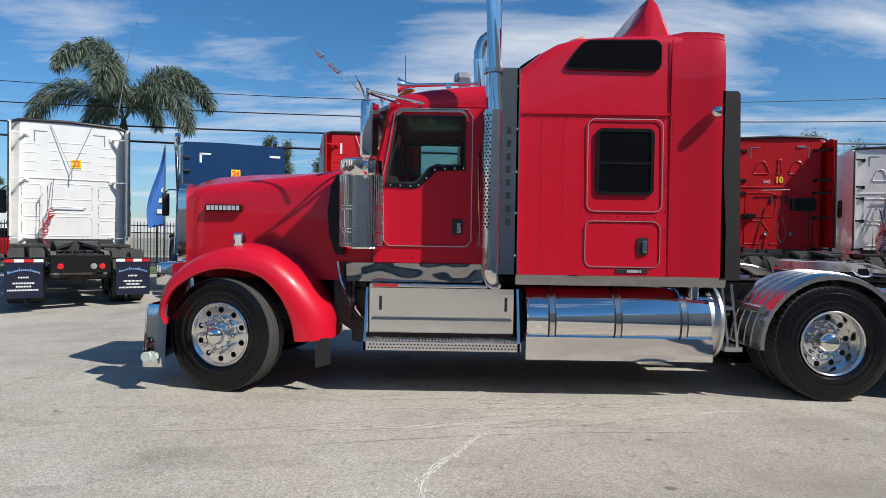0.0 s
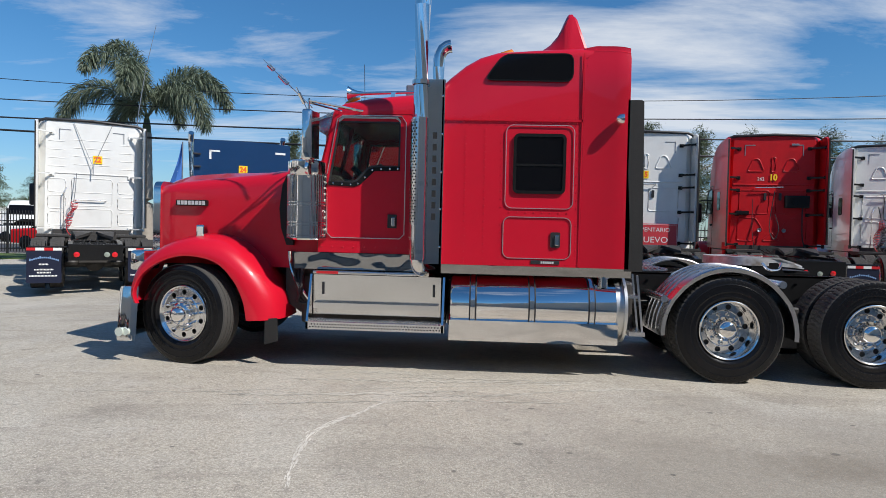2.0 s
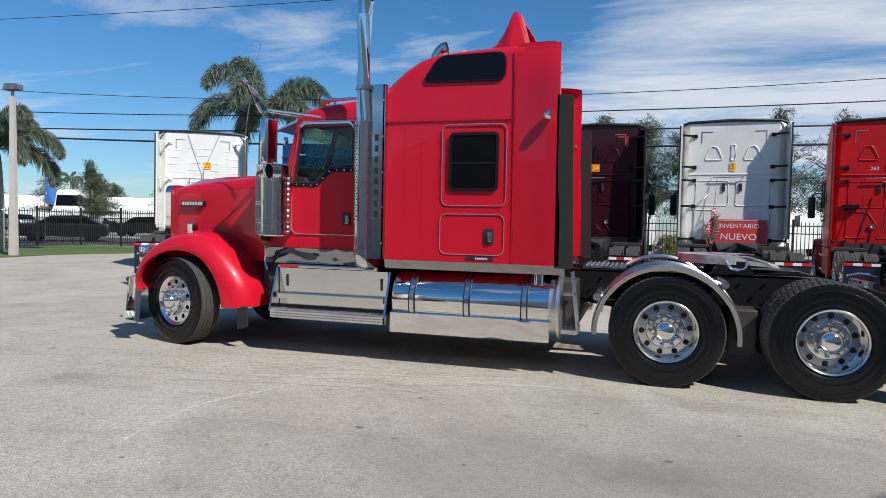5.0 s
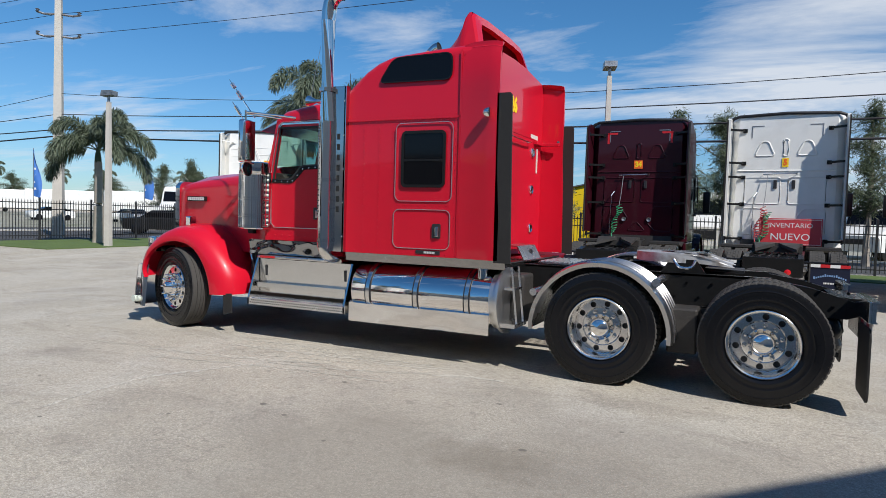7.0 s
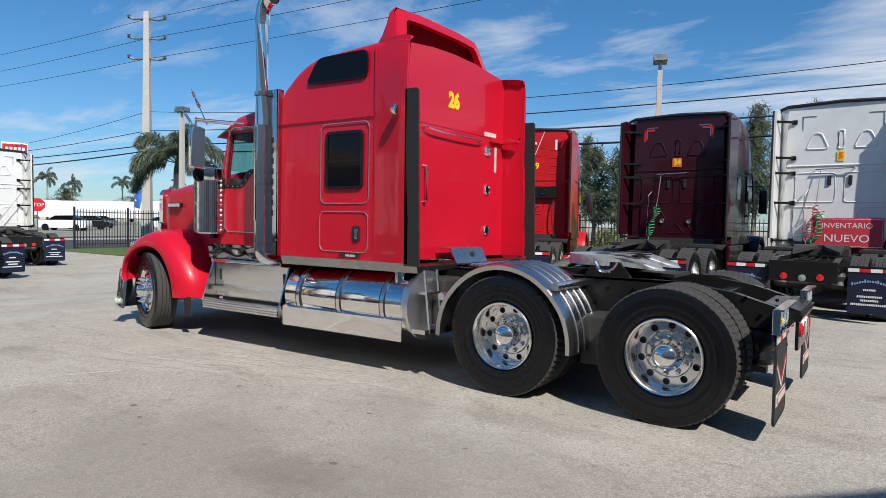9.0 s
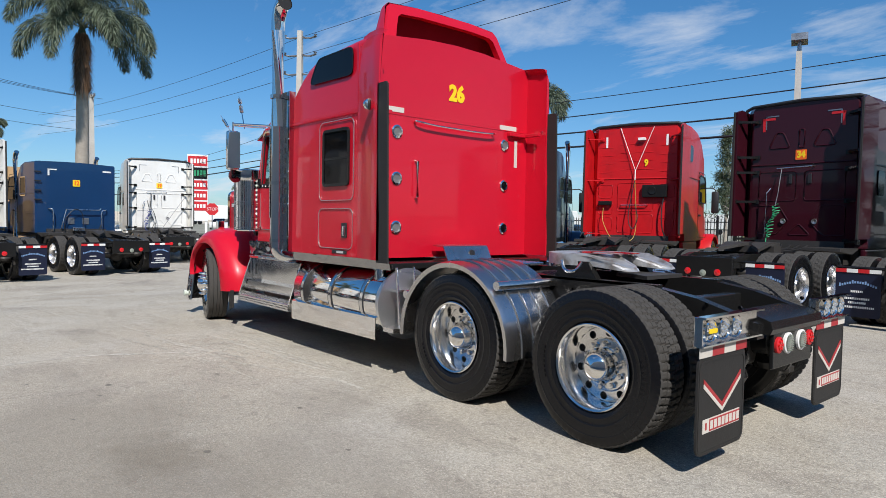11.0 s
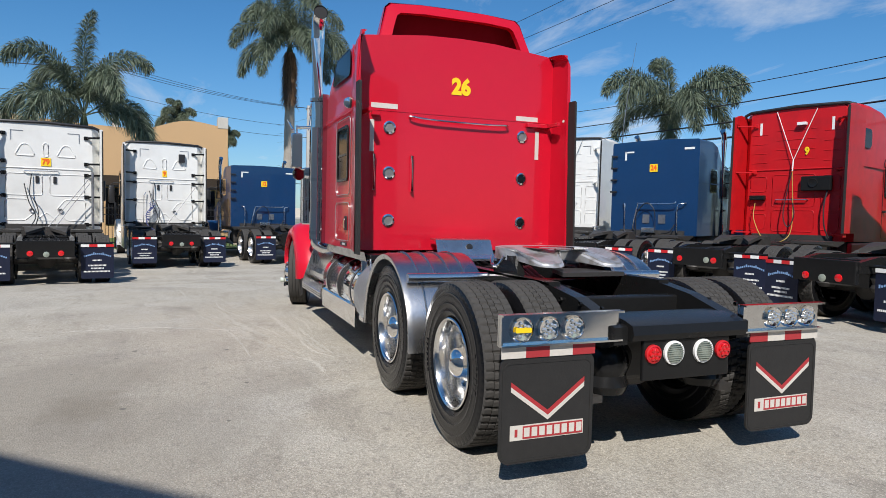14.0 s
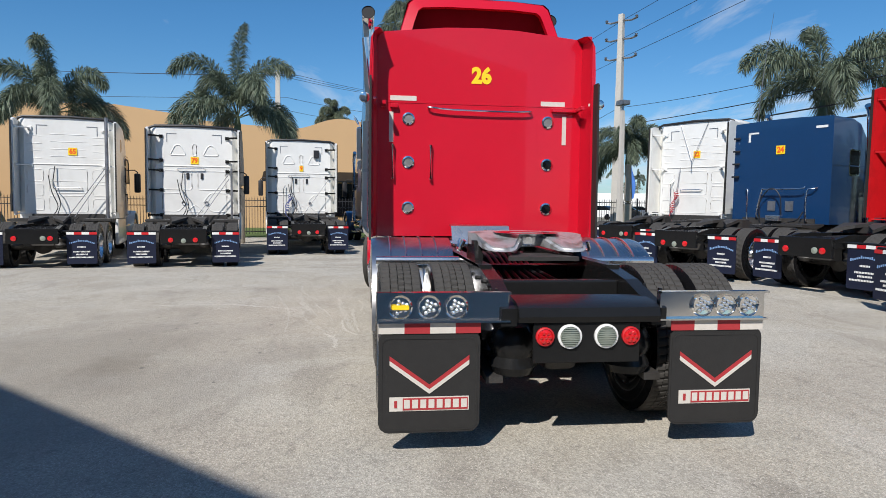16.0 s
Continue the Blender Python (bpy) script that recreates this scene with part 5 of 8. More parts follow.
    box(bm, 1.52, 1.80, min(y, y + s * 0.008), max(y, y + s * 0.008), 1.105, 1.14, 0.003)
    plate = part("name_badge", bm, PLASTIC, sleeper)
    name_bars("maker_mark", 7, 0.030, SILVER, plate, pose(1.68, y + s * 0.008, 1.122, 90, 0, 0 if s < 0 else 180), 0.002)
    # rows of rivets
    bm = nb()
    spots = [(x, 1.14 + 0.075 * k) for x in (0.86, 1.05, 2.02) for k in range(18)] + [(0.66 + 0.085 * k, 2.475) for k in range(16)] + [(0.66 + 0.085 * k, 2.54) for k in range(16)] + [(0.66 + 0.10 * k, 1.105) for k in range(18)]
    spots += [(x, 1.66 + 0.08 * k) for x in (1.215, 1.95) for k in range(10)] + [(1.30 + 0.08 * k, z) for z in (1.61, 2.49) for k in range(8)] + [(x, 1.17 + 0.08 * k) for x in (1.215, 1.95) for k in range(5)]
    spots += [(2.02, 2.56 + 0.08 * k) for k in range(8)]
    for x, z in spots:
        lathe(bm, [(0.0075, 0), (0.006, s * 0.003), (0.001, s * 0.004)], "y", 6, (x, y, z))
    part("rivets", bm, RED, sleeper, "", True)
    # load lamp on a stalk
    bm = nb()
    tube(bm, [(2.36, y, 2.50), (2.345, y - (-s) * 0.06, 2.505)], 0.018, 8)
    lathe(bm, [(0.01, -0.06), (0.033, -0.05), (0.048, -0.028), (0.054, 0.0), (0.052, 0.015), (0.04, 0.02)], "x", 20, (2.335, y + s * 0.12, 2.51), True)
    part("load_lamp", bm, CHROME, sleeper, "chrome work lamp", True)
    # stainless skirt under the box
    bm = nb()
    wavy_sheet(bm, 0.64, 2.50, (s * 1.098, 0.988), (s * 1.122, 1.078), 0.010, 7.0 + s, 60, 5, 4.0)
    part("skirt", bm, WAVYCHROME, sleeper, "stainless skirt strip", True)
# dark skylight on the sloped front of the roof
bm = nb()
prism(bm, [(0.635, 2.925), (0.72, 3.005), (0.88, 3.115), (0.885, 3.13), (0.875, 3.14), (0.71, 3.03), (0.625, 2.94)], "y", -0.70, 0.70)
part("skylight", bm, DARKGLASS, sleeper, "dark skylight")
# raised roof fairing, open and dark at the back
bm = nb()
def wing(x, w0, w1, z0, z1):
    return [(x, -w0, z0), (x, -w1 - 0.05, z1 - 0.05), (x, -w1, z1), (x, -w1 * 0.5, z1 + 0.025), (x, 0, z1 + 0.03), (x, w1 * 0.5, z1 + 0.025), (x, w1, z1), (x, w1 + 0.05, z1 - 0.05), (x, w0, z0)]
rear = [(1.90 + (3.68 - q[2]) * 0.30, q[1], q[2]) for q in wing(0, 0.88, 0.74, 3.25, 3.655)]
loft(bm, [wing(1.60, 0.80, 0.70, 3.24, 3.285), wing(1.69, 0.84, 0.72, 3.23, 3.345), wing(1.76, 0.86, 0.73, 3.23, 3.43), wing(1.815, 0.87, 0.735, 3.23, 3.53), wing(1.855, 0.87, 0.74, 3.23, 3.635), wing(1.875, 0.87, 0.74, 3.23, 3.655), rear], True, False)
wingob = part("roof_fairing", bm, RED, sleeper, "raised red roof fairing", True)
bm = nb()
# recessed back opening: a tapered pocket behind a red frame, shade put into its dark red
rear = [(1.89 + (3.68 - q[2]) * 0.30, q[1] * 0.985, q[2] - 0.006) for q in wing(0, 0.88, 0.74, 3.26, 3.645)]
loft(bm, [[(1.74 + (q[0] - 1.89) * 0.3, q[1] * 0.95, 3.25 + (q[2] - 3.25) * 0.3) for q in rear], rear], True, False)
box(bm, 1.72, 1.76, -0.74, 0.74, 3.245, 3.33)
part("fairing_opening", bm, SHADERED, wingob, "open back of the fairing, its red darkened for shade")
bm = nb()
over = [(-0.895, 3.20), (-0.83, 3.42), (-0.775, 3.60), (-0.72, 3.65), (-0.37, 3.68), (0.37, 3.68), (0.72, 3.65), (0.775, 3.60), (0.83, 3.42), (0.895, 3.20)]
under = [(-0.77, 3.20), (-0.72, 3.38), (-0.675, 3.51), (-0.63, 3.545), (-0.36, 3.565), (0.36, 3.565), (0.63, 3.545), (0.675, 3.51), (0.72, 3.38), (0.77, 3.20)]
rings = []
for (yo, zo), (yi, zi) in zip(over, under):
    xo, xi = 1.895 + (3.68 - zo) * 0.30, 1.895 + (3.68 - zi) * 0.30
    rings.append([(xo, yo, zo), (xo + 0.035, yo * 0.99, zo - 0.012), (xi + 0.045, yi, zi), (xi - 0.03, yi, zi)])
loft(bm, rings)
part("fairing_lip", bm, RED, wingob, "", True)
bm = nb()
for k in range(9):
    lathe(bm, [(0.008, 0), (0.001, 0.008)], "z", 6, (1.5 + 0.06 * k, -0.70, 3.285))
part("rivets", bm, RED, wingob)
for y in (-0.55, 0.55):
    bm = nb()
    tube(bm, [(1.20, y, 3.22), (1.22, y, 3.28), (1.30, y, 3.305), (1.36, y, 3.26)], [0.02, 0.045, 0.045, 0.015], 10)
    part("roof_lamp", bm, LENSAMBER, sleeper, "amber roof lamp", True)
# the rear wall and what is fixed to it
XR = 2.14
bm = nb()
prism(bm, [(-1.09, 2.495), (1.09, 2.495), (1.09, 2.515), (-1.09, 2.515)], "x", XR, XR + 0.005)
part("panel_joint", bm, RED, sleeper)
bm = nb()
for k in range(27):
    y = -1.04 + 0.08 * k
    for z in (2.475, 2.535, 1.115):
        lathe(bm, [(0.0055, 0), (0.001, 0.004)], "x", 6, (XR, y, z))
for k in range(18):
    for y in (-1.03, -0.62, 0.62, 1.0):
        lathe(bm, [(0.0055, 0), (0.001, 0.004)], "x", 6, (XR, y, 1.16 + 0.075 * k))
part("rivets", bm, RED, sleeper, "", True)
for y in (-0.785, 0.74):
    for z in (2.33, 1.87, 1.385):
        bm = nb()
        lathe(bm, [(0.066, XR), (0.066, XR + 0.012), (0.050, XR + 0.018), (0.046, XR + 0.006)], "x", 28, (0, y, z))
        ring = part("port_ring", bm, CHROME, sleeper, "round chrome-ringed port", True)
        bm = nb()
        lathe(bm, [(0.047, XR + 0.006), (0.001, XR + 0.008)], "x", 24, (0, y, z))
        part("lens", bm, MESHGREY if y < 0 or z > 2.2 else DARKGLASS, ring)
bm = nb()
tube(bm, spline([(XR, -0.56, 2.45), (XR + 0.05, -0.56, 2.45), (XR + 0.055, -0.3, 2.43), (XR + 0.055, 0.3, 2.425), (XR + 0.05, 0.53, 2.435), (XR, 0.53, 2.435)], 4), 0.010, 8)
part("grab_bar", bm, STEEL, sleeper, "bare metal grab bar", True)
bm = nb()
tube(bm, [(XR, -0.545, 2.06), (XR + 0.045, -0.545, 2.05), (XR + 0.045, -0.545, 1.69), (XR, -0.545, 1.68)], 0.012, 8)
part("grab_bar", bm, STEEL, sleeper, "", True)
bm = nb()
tube(bm, [(XR, -0.95, 2.06), (XR + 0.045, -0.95, 2.05), (XR + 0.045, -0.95, 1.69), (XR, -0.95, 1.68)], 0.012, 8)
part("grab_bar", bm, STEEL, sleeper, "", True)
for y0, y1, z0, z1 in ((-0.98, -0.70, 2.52, 2.57), (0.66, 0.93, 2.505, 2.555), (-0.99, -0.945, 2.08, 2.40), (0.905, 0.95, 2.09, 2.40)):
    bm = nb()
    box(bm, XR + 0.0005, XR + 0.0055, y0, y1, z0, z1)
    part("reflector_tape", bm, FADEWHITE, sleeper, "white reflective tape")
for s in (NEAR, FAR):
    for z in (2.47,):
        bm = nb()
        box(bm, XR, 2.40, s * 1.05 - 0.02, s * 1.05 + 0.02, z - 0.03, z + 0.01, 0.005)
        box(bm, XR, XR + 0.05, s * 0.88 - 0.1, s * 0.98 + 0.08, z - 0.03, z + 0.012, 0.005)
        part("fairing_strut", bm, RED, sleeper)
words("unit_number", "26", 0.225, YELLOW, sleeper, pose(XR + 0.004, 0.0, 2.80, 90, 0, 90), 0.002, "hand-painted yellow numerals", 0.94, 1.0, 0.012)
bm = nb()
prism(bm, [(2.20, 1.05), (2.44, 1.05), (2.36, 1.20), (2.20, 1.21), (2.20, 1.195), (2.35, 1.185), (2.42, 1.065), (2.20, 1.065)], "y", -0.34, 0.28)
box(bm, 2.20, 2.48, -0.36, 0.30, 1.035, 1.05)
conn = part("connector_box", bm, FENDERALU, truck, "bent aluminium connector bracket")
bm = nb()
lathe(bm, [(0.035, 2.42), (0.035, 2.44), (0.001, 2.442)], "x", 16, (-0.03, 0.02, 1.125))
part("connector", bm, PLASTIC, conn)
bm = nb()
box(bm, 2.16, 2.45, -1.05, 1.05, 0.99, 1.05, 0.01)
part("sleeper_mount", bm, FRAME, truck)

# ---- stacks ----
for s in (NEAR, FAR):
    y = s * 1.20
    bm = nb()
    tube(bm, [(0.41, y, 1.12), (0.41, y, 2.5), (0.41, y, 3.58), (0.413, y, 3.68), (0.43, y, 3.76), (0.465, y, 3.82), (0.52, y, 3.86), (0.575, y, 3.87)], [0.08, 0.08, 0.08, 0.08, 0.08, 0.081, 0.083, 0.086], 26, False)
    stack = part("exhaust_pipe", bm, CHROME, truck, "tall chrome exhaust stack with curved tip", True)
    bm = nb()
    tube(bm, [(0.43, y, 3.76), (0.465, y, 3.82), (0.52, y, 3.858), (0.566, y, 3.869)], [0.07, 0.072, 0.076, 0.081], 20)
    part("pipe_bore", bm, BLACK, stack)
    for z in (1.20, 2.84, 1.86):
        bm = nb()
        lathe(bm, [(0.082, z - 0.02), (0.085, z - 0.02), (0.085, z + 0.02), (0.082, z + 0.02)], "z", 26, (0.41, y, 0))
        part("clamp", bm, STEEL, stack, "", True)
    # pierced guard: a sheet bent round the pipe with dark round holes
    bm = nb()
    rings = []
    for z in (1.46, 2.48):
        rings.append([(0.41 + 0.088 * math.cos(radians(a)), y + 0.088 * math.sin(radians(a)), z) for a in range(110, 300 if s > 0 else 271, 10)])
    loft(bm, rings, False, False)
    part("heat_guard", bm, STEEL, stack, "pierced stainless heat guard", True)
    bm = nb()
    for row in range(34):
        for q in range(7):
            a = radians(116 + q * 21 + (row % 2) * 10.5)
            c, sn = math.cos(a), math.sin(a)
            z = 1.49 + row * 0.029
            o = Vector((0.41 + 0.0895 * c, y + 0.0895 * sn, z))
            u = Vector((-sn, c, 0))
            vs = [bm.verts.new(o + 0.0095 * (math.cos(k * math.pi / 3) * u + math.sin(k * math.pi / 3) * Vector((0, 0, 1)))) for k in range(6)]
            bm.faces.new(vs)
    part("perforation", bm, BLACK, stack)
    bm = nb()
    prism(bm, [(0.475, 1.08), (0.64, 1.08), (0.635, 2.88), (0.47, 2.88)], "y", s * 1.165, s * 1.175)
    box(bm, 0.62, 0.645, min(s * 1.10, s * 1.175), max(s * 1.10, s * 1.175), 1.08, 2.88)
    shield = part("stack_shield", bm, SMOKECHROME, truck, "mirror-bright shield beside the stack")
    bm = nb()
    for z in (1.25, 1.62, 1.98, 2.35, 2.72):
        lathe(bm, [(0.011, 0), (0.011, s * 0.006), (0.001, s * 0.01)], "y", 8, (0.625, s * 1.175, z))
    part("screws", bm, STEEL, shield)
    for i in range(8):
        name_bars("pierced_mark", 1, 0.088, BLACK, shield, pose(0.555, s * 1.1752, 2.335 - i * 0.113, 90, 0, 0 if s < 0 else 180), 0.001, "", 0.62)
    bm = nb()
    tube(bm, spline([(0.41, y, 1.14), (0.415, y * 0.99, 1.07), (0.44, y * 0.94, 1.02), (0.48, y * 0.84, 1.0), (0.5, y * 0.6, 0.97)], 4), 0.07, 16)
    part("exhaust_elbow", bm, STEEL, stack, "", True)

# ---- air cleaners, mirrors, aerials ----
for s in (NEAR, FAR):
    y = s * 1.02
    cx = -0.745
    bm = nb()
    lathe(bm, [(0.05, 2.085), (0.16, 2.08), (0.188, 2.065), (0.19, 1.945), (0.184, 1.935), (0.176, 1.925), (0.176, 1.305), (0.16, 1.285), (0.05, 1.28)], "z", 40, (cx, y, 0), True)
    clean = part("air_cleaner", bm, CHROME, truck, "polished air cleaner canister", True)
    for z in (1.66, 1.63, 1.46, 1.43, 1.33, 1.305):
        bm = nb()
        lathe(bm, [(0.178, z - 0.006), (0.194, z - 0.005), (0.194, z + 0.005), (0.178, z + 0.006)], "z", 40, (cx, y, 0))
        part("band", bm, STEEL, clean, "", True)
    bm = nb()
    tube(bm, [(0, 0, 1.30), (0, 0, 1.935)], 0.0065, 6)
    rod = None
    for k in range(15):
        turn = (9 + k * 8.5) if k < 8 else (118 + (k - 8) * 8.5)
        a = radians(180 + turn) if s < 0 else radians(180 - turn)
        mm = pose(cx + 0.186 * math.cos(a), y + 0.186 * math.sin(a), 0)
        rod = part("guard_rod", bm, CHROME, clean, "", True, mm) if rod is None else again(rod, mm)
    bm = nb()
    for z in (1.42, 1.9):
        box(bm, -0.75, -0.60, s * 0.86 - 0.02, s * 0.86 + 0.02, z - 0.02, z + 0.02)
    prism(bm, [(-0.60, 1.30), (-0.55, 1.30), (-0.55, 1.96), (-0.60, 1.96)], "y", s * 0.955, s * 1.0)
    part("cleaner_bracket", bm, STEEL, clean)
    for k in range(11):
        bm = nb()
        lathe(bm, [(0.016, 0), (0.016, s * 0.012), (0.001, s * 0.022)], "y", 10, (-0.575, s * 1.0, 1.33 + 0.06 * k))
        part("marker_lamp", bm, LENSWHITE, clean, "small clear marker lamp", True)
    # mirror
    ym = s * 1.28
    bm = nb()
    box(bm, -0.72, -0.62, ym - 0.075, ym + 0.075, 2.06, 2.55, 0.025, 3)
    mir = part("mirror", bm, CHROME, truck, "tall chrome mirror housing", True)
    bm = nb()
    box(bm, -0.003, 0.003, -0.062, 0.062, -0.225, 0.225, 0.001)
    part("mirror_glass", bm, CHROME, mir, "mirror glass", False, pose(-0.60, ym, 2.305, 0, 0, s * 20))
    bm = nb()
    tube(bm, [(-0.67, ym, 2.66), (-0.67, ym, 2.05)], 0.011, 8)
    tube(bm, [(-0.67, ym, 2.64), (-0.20, s * 0.96, 2.60)], 0.013, 8)
    tube(bm, [(-0.67, ym, 2.62), (-0.42, s * 0.95, 2.60)], 0.010, 8)
    tube(bm, [(-0.67, ym, 2.07), (-0.60, s * 0.98, 2.02)], 0.013, 8)
    part("mirror_arm", bm, CHROME, mir, "chrome mirror arms", True)
    bm = nb()
    lathe(bm, [(0.01, -0.04), (0.07, -0.03), (0.09, 0.0), (0.088, 0.01)], "x", 20, (-0.66, s * 1.25, 1.99), True)
    part("spot_mirror", bm, CHROME, mir, "round chrome spot mirror", True)
    bm = nb()
    a, b = Vector((-0.68, s * 1.12, 2.60)), Vector((-1.235, s * 0.96, 3.11) if s < 0 else (-0.80, s * 1.0, 3.12))
    tube(bm, [a, a.lerp(b, 0.55), b], [0.008, 0.006, 0.003], 6)
    d, u, v = frame_of(b - a)
    for f0, f1, turns in ((0.50, 0.68, 8), (0.79, 0.90, 5)):
        for k in range(turns):
            p = a.lerp(b, f0 + (f1 - f0) * k / turns)
            tube(bm, [p + 0.020 * (math.cos(2 * math.pi * q / 10) * u + math.sin(2 * math.pi * q / 10) * v) for q in range(11)], 0.0055, 5, False)
    part("aerial", bm, CHROME, mir, "loaded chrome radio aerial", True)
    if s < 0:
        bm = nb()
        a, b = Vector((-0.66, ym, 2.50)), Vector((-0.76, ym - 0.12, 2.74))
        tube(bm, [a, b], 0.005, 6)
        tube(bm, [a.lerp(b, 0.4), a.lerp(b, 0.42), a.lerp(b, 0.8), a.lerp(b, 0.82)], [0.005, 0.018, 0.018, 0.005], 10)
        part("aerial", bm, CHROME, mir, "", True)
bm = nb()
tube(bm, [(-0.45, 0.55, 2.74), (-0.47, 0.55, 3.45)], 0.004, 5)
part("whip_aerial", bm, WIRE, truck)

# ---- steps and tanks ----
for s in (NEAR, FAR):
    def sp(pts):
        return [(s * yy, zz) for yy, zz in pts]
    bm = nb()
    prism(bm, sp([(0.995, 0.53), (1.012, 0.935), (0.80, 0.935), (0.80, 0.53)]), "x", -0.66, 0.64)
    step = part("step_box", bm, STEEL, truck, "bright metal battery box with steps")
    bm = nb()
    prism(bm, sp([(1.185, 0.40), (1.185, 0.475), (1.17, 0.485), (0.97, 0.49), (0.97, 0.40)]), "x", -0.69, 0.69)
    tread = part("step_tread", bm, ALU, step, "ribbed aluminium step")
    bm = nb()
    for k in range(46):
        for q in range(5):
            x, yy = -0.66 + 0.029 * k, 1.03 + 0.033 * q
            box(bm, x, x + 0.014, min(s * yy, s * (yy + 0.014)), max(s * yy, s * (yy + 0.014)), 0.486, 0.494)
    part("grip_studs", bm, ALU, step)
    bm = nb()
    for k in range(44):
        for zz in (0.425, 0.452):
            lathe(bm, [(0.008, s * 1.1862), (0.0005, s * 1.1864)], "y", 6, (-0.645 + 0.03 * k + (0.015 if zz > 0.44 else 0), 0, zz))
    part("perforation", bm, BLACK, step)
    bm = nb()
    prism(bm, sp([(1.085, 0.60), (1.085, 0.655), (0.98, 0.66), (0.98, 0.60)]), "x", -0.64, 0.62)
    part("step_tread", bm, STEEL, step, "upper bright step")
    for x in (-0.69, 0.66):
        bm = nb()
        prism(bm, sp([(1.185, 0.40), (1.185, 0.48), (1.03, 0.94), (0.95, 0.94), (0.95, 0.40)]), "x", x, x + 0.022)
        part("end_plate", bm, STEEL, step)
    for x in (-0.56, 0.57):
        bm = nb()
        prism(bm, sp([(1.003, 0.735), (1.012, 0.735), (1.020, 0.86), (1.008, 0.86)]), "x", x - 0.012, x + 0.012)
        part("strap_latch", bm, PLASTIC, step)
    bm = nb()
    box(bm, -0.66, 0.40, min(s * 0.93, s * 1.06), max(s * 0.93, s * 1.06), 0.945, 0.975, 0.008)
    part("top_rail", bm, ALU, step)
    bm = nb()
    box(bm, -0.62, -0.40, min(s * 1.062, s * 1.066), max(s * 1.062, s * 1.066), 0.948, 0.973)
    part("warning_sticker", bm, REDDECAL, step)
    # panel between fender and steps
    bm = nb()
    prism(bm, [(-1.02, 0.62), (-0.84, 0.50), (-0.72, 0.50), (-0.72, 1.0), (-1.02, 1.05)], "y", s * 0.74, s * 0.76)
    part("splash_panel", bm, GREASE, truck, "grimy black splash panel")
    for q in range(4):
        bm = nb()
        tube(bm, spline([(-0.98 + 0.05 * q, s * 0.80, 1.15), (-0.92 + 0.03 * q, s * 0.86, 0.92 - 0.05 * q), (-0.80 - 0.02 * q, s * 0.84, 0.72 - 0.03 * q), (-0.74, s * 0.80, 0.62)], 4), 0.016 + 0.005 * (q % 2), 6)
        part("under_hood_hose", bm, PLASTIC if q else STEEL, truck, "", True)
    # fuel tank
    cy, cz, R = s * 0.87, 0.665, 0.30
    bm = nb()
    lathe(bm, [(0.20, 0.735), (0.285, 0.745), (R, 0.765), (R, 2.36), (0.292, 2.368)], "x", 48, (0, cy, cz))
    tank = part("fuel_tank", bm, CHROME, truck, "polished cylindrical fuel tank", True)
    bm = nb()
    lathe(bm, [(0.298, 2.36), (0.299, 2.43), (0.336, 2.434), (0.337, 2.462), (0.302, 2.463), (0.299, 2.456), (0.15, 2.460), (0.002, 2.461)], "x", 48, (0, cy, cz))
    part("tank_end", bm, BRUSHED, tank, "brushed round end of the tank", True)
    for x in (0.965, 1.545, 2.125):
        bm = nb()
        lathe(bm, [(R, x - 0.024), (R + 0.007, x - 0.022), (R + 0.007, x + 0.022), (R, x + 0.024)], "x", 48, (0, cy, cz))
        part("tank_strap", bm, STEEL, tank, "steel strap on black rubber", True)
        bm = nb()
        for dx in (-0.03, 0.03):
            lathe(bm, [(R, x + dx - 0.006), (R + 0.004, x + dx - 0.006), (R + 0.004, x + dx + 0.006), (R, x + dx + 0.006)], "x", 48, (0, cy, cz))
        part("strap_rubber", bm, PLASTIC, tank)
    bm = nb()
    lathe(bm, [(0.055, cz + 0.22), (0.055, cz + 0.315), (0.07, cz + 0.315), (0.07, cz + 0.345), (0.001, cz + 0.35)], "z", 20, (2.24, s * 1.03, 0))
    part("filler_cap", bm, CHROME, tank, "chrome filler cap", True)
    bm = nb()
    wavy_sheet(bm, 0.735, 2.375, (s * 1.172, 0.335), (s * 1.175, 0.537), 0.008, 11.0 + s, 60, 6, 2.6)
    prism(bm, sp([(1.165, 0.54), (1.175, 0.535), (1.10, 0.585), (1.09, 0.58)]), "x", 0.735, 2.375)
    part("tank_skirt", bm, CHROME, tank, "bright skirt under the tank", True)
    # small ladder behind the tank
    bm = nb()
    prism(bm, sp([(1.16, 0.43), (1.16, 0.47), (0.80, 0.47), (0.80, 0.43)]), "x", 2.485, 2.64)
    lad = part("rear_step", bm, ALU, truck, "aluminium catwalk step")
    bm = nb()
    prism(bm, sp([(1.08, 0.79), (1.08, 0.815), (0.85, 0.815), (0.85, 0.79)]), "x", 2.49, 2.60)
    part("tread", bm, ALU, lad)
    bm = nb()
    prism(bm, [(2.625, 0.43), (2.645, 0.43), (2.575, 1.02), (2.555, 1.02)], "y", s * 1.072, s * 1.085)
    prism(bm, [(2.625, 0.43), (2.645, 0.43), (2.575, 1.02), (2.555, 1.02)], "y", s * 0.872, s * 0.885)
    part("side_rail", bm, ALU, lad)
bm = nb()
box(bm, 2.62, 3.05, -0.40, 0.40, 1.03, 1.045)
deck = part("deck_plate", bm, ALU, truck, "ribbed aluminium deck plate")
bm = nb()
tube(bm, [(0, -0.4, 1.05), (0, 0.4, 1.05)], 0.012, 6)
slat = part("slat", bm, ALU, deck, "", True, pose(2.64, 0, 0))
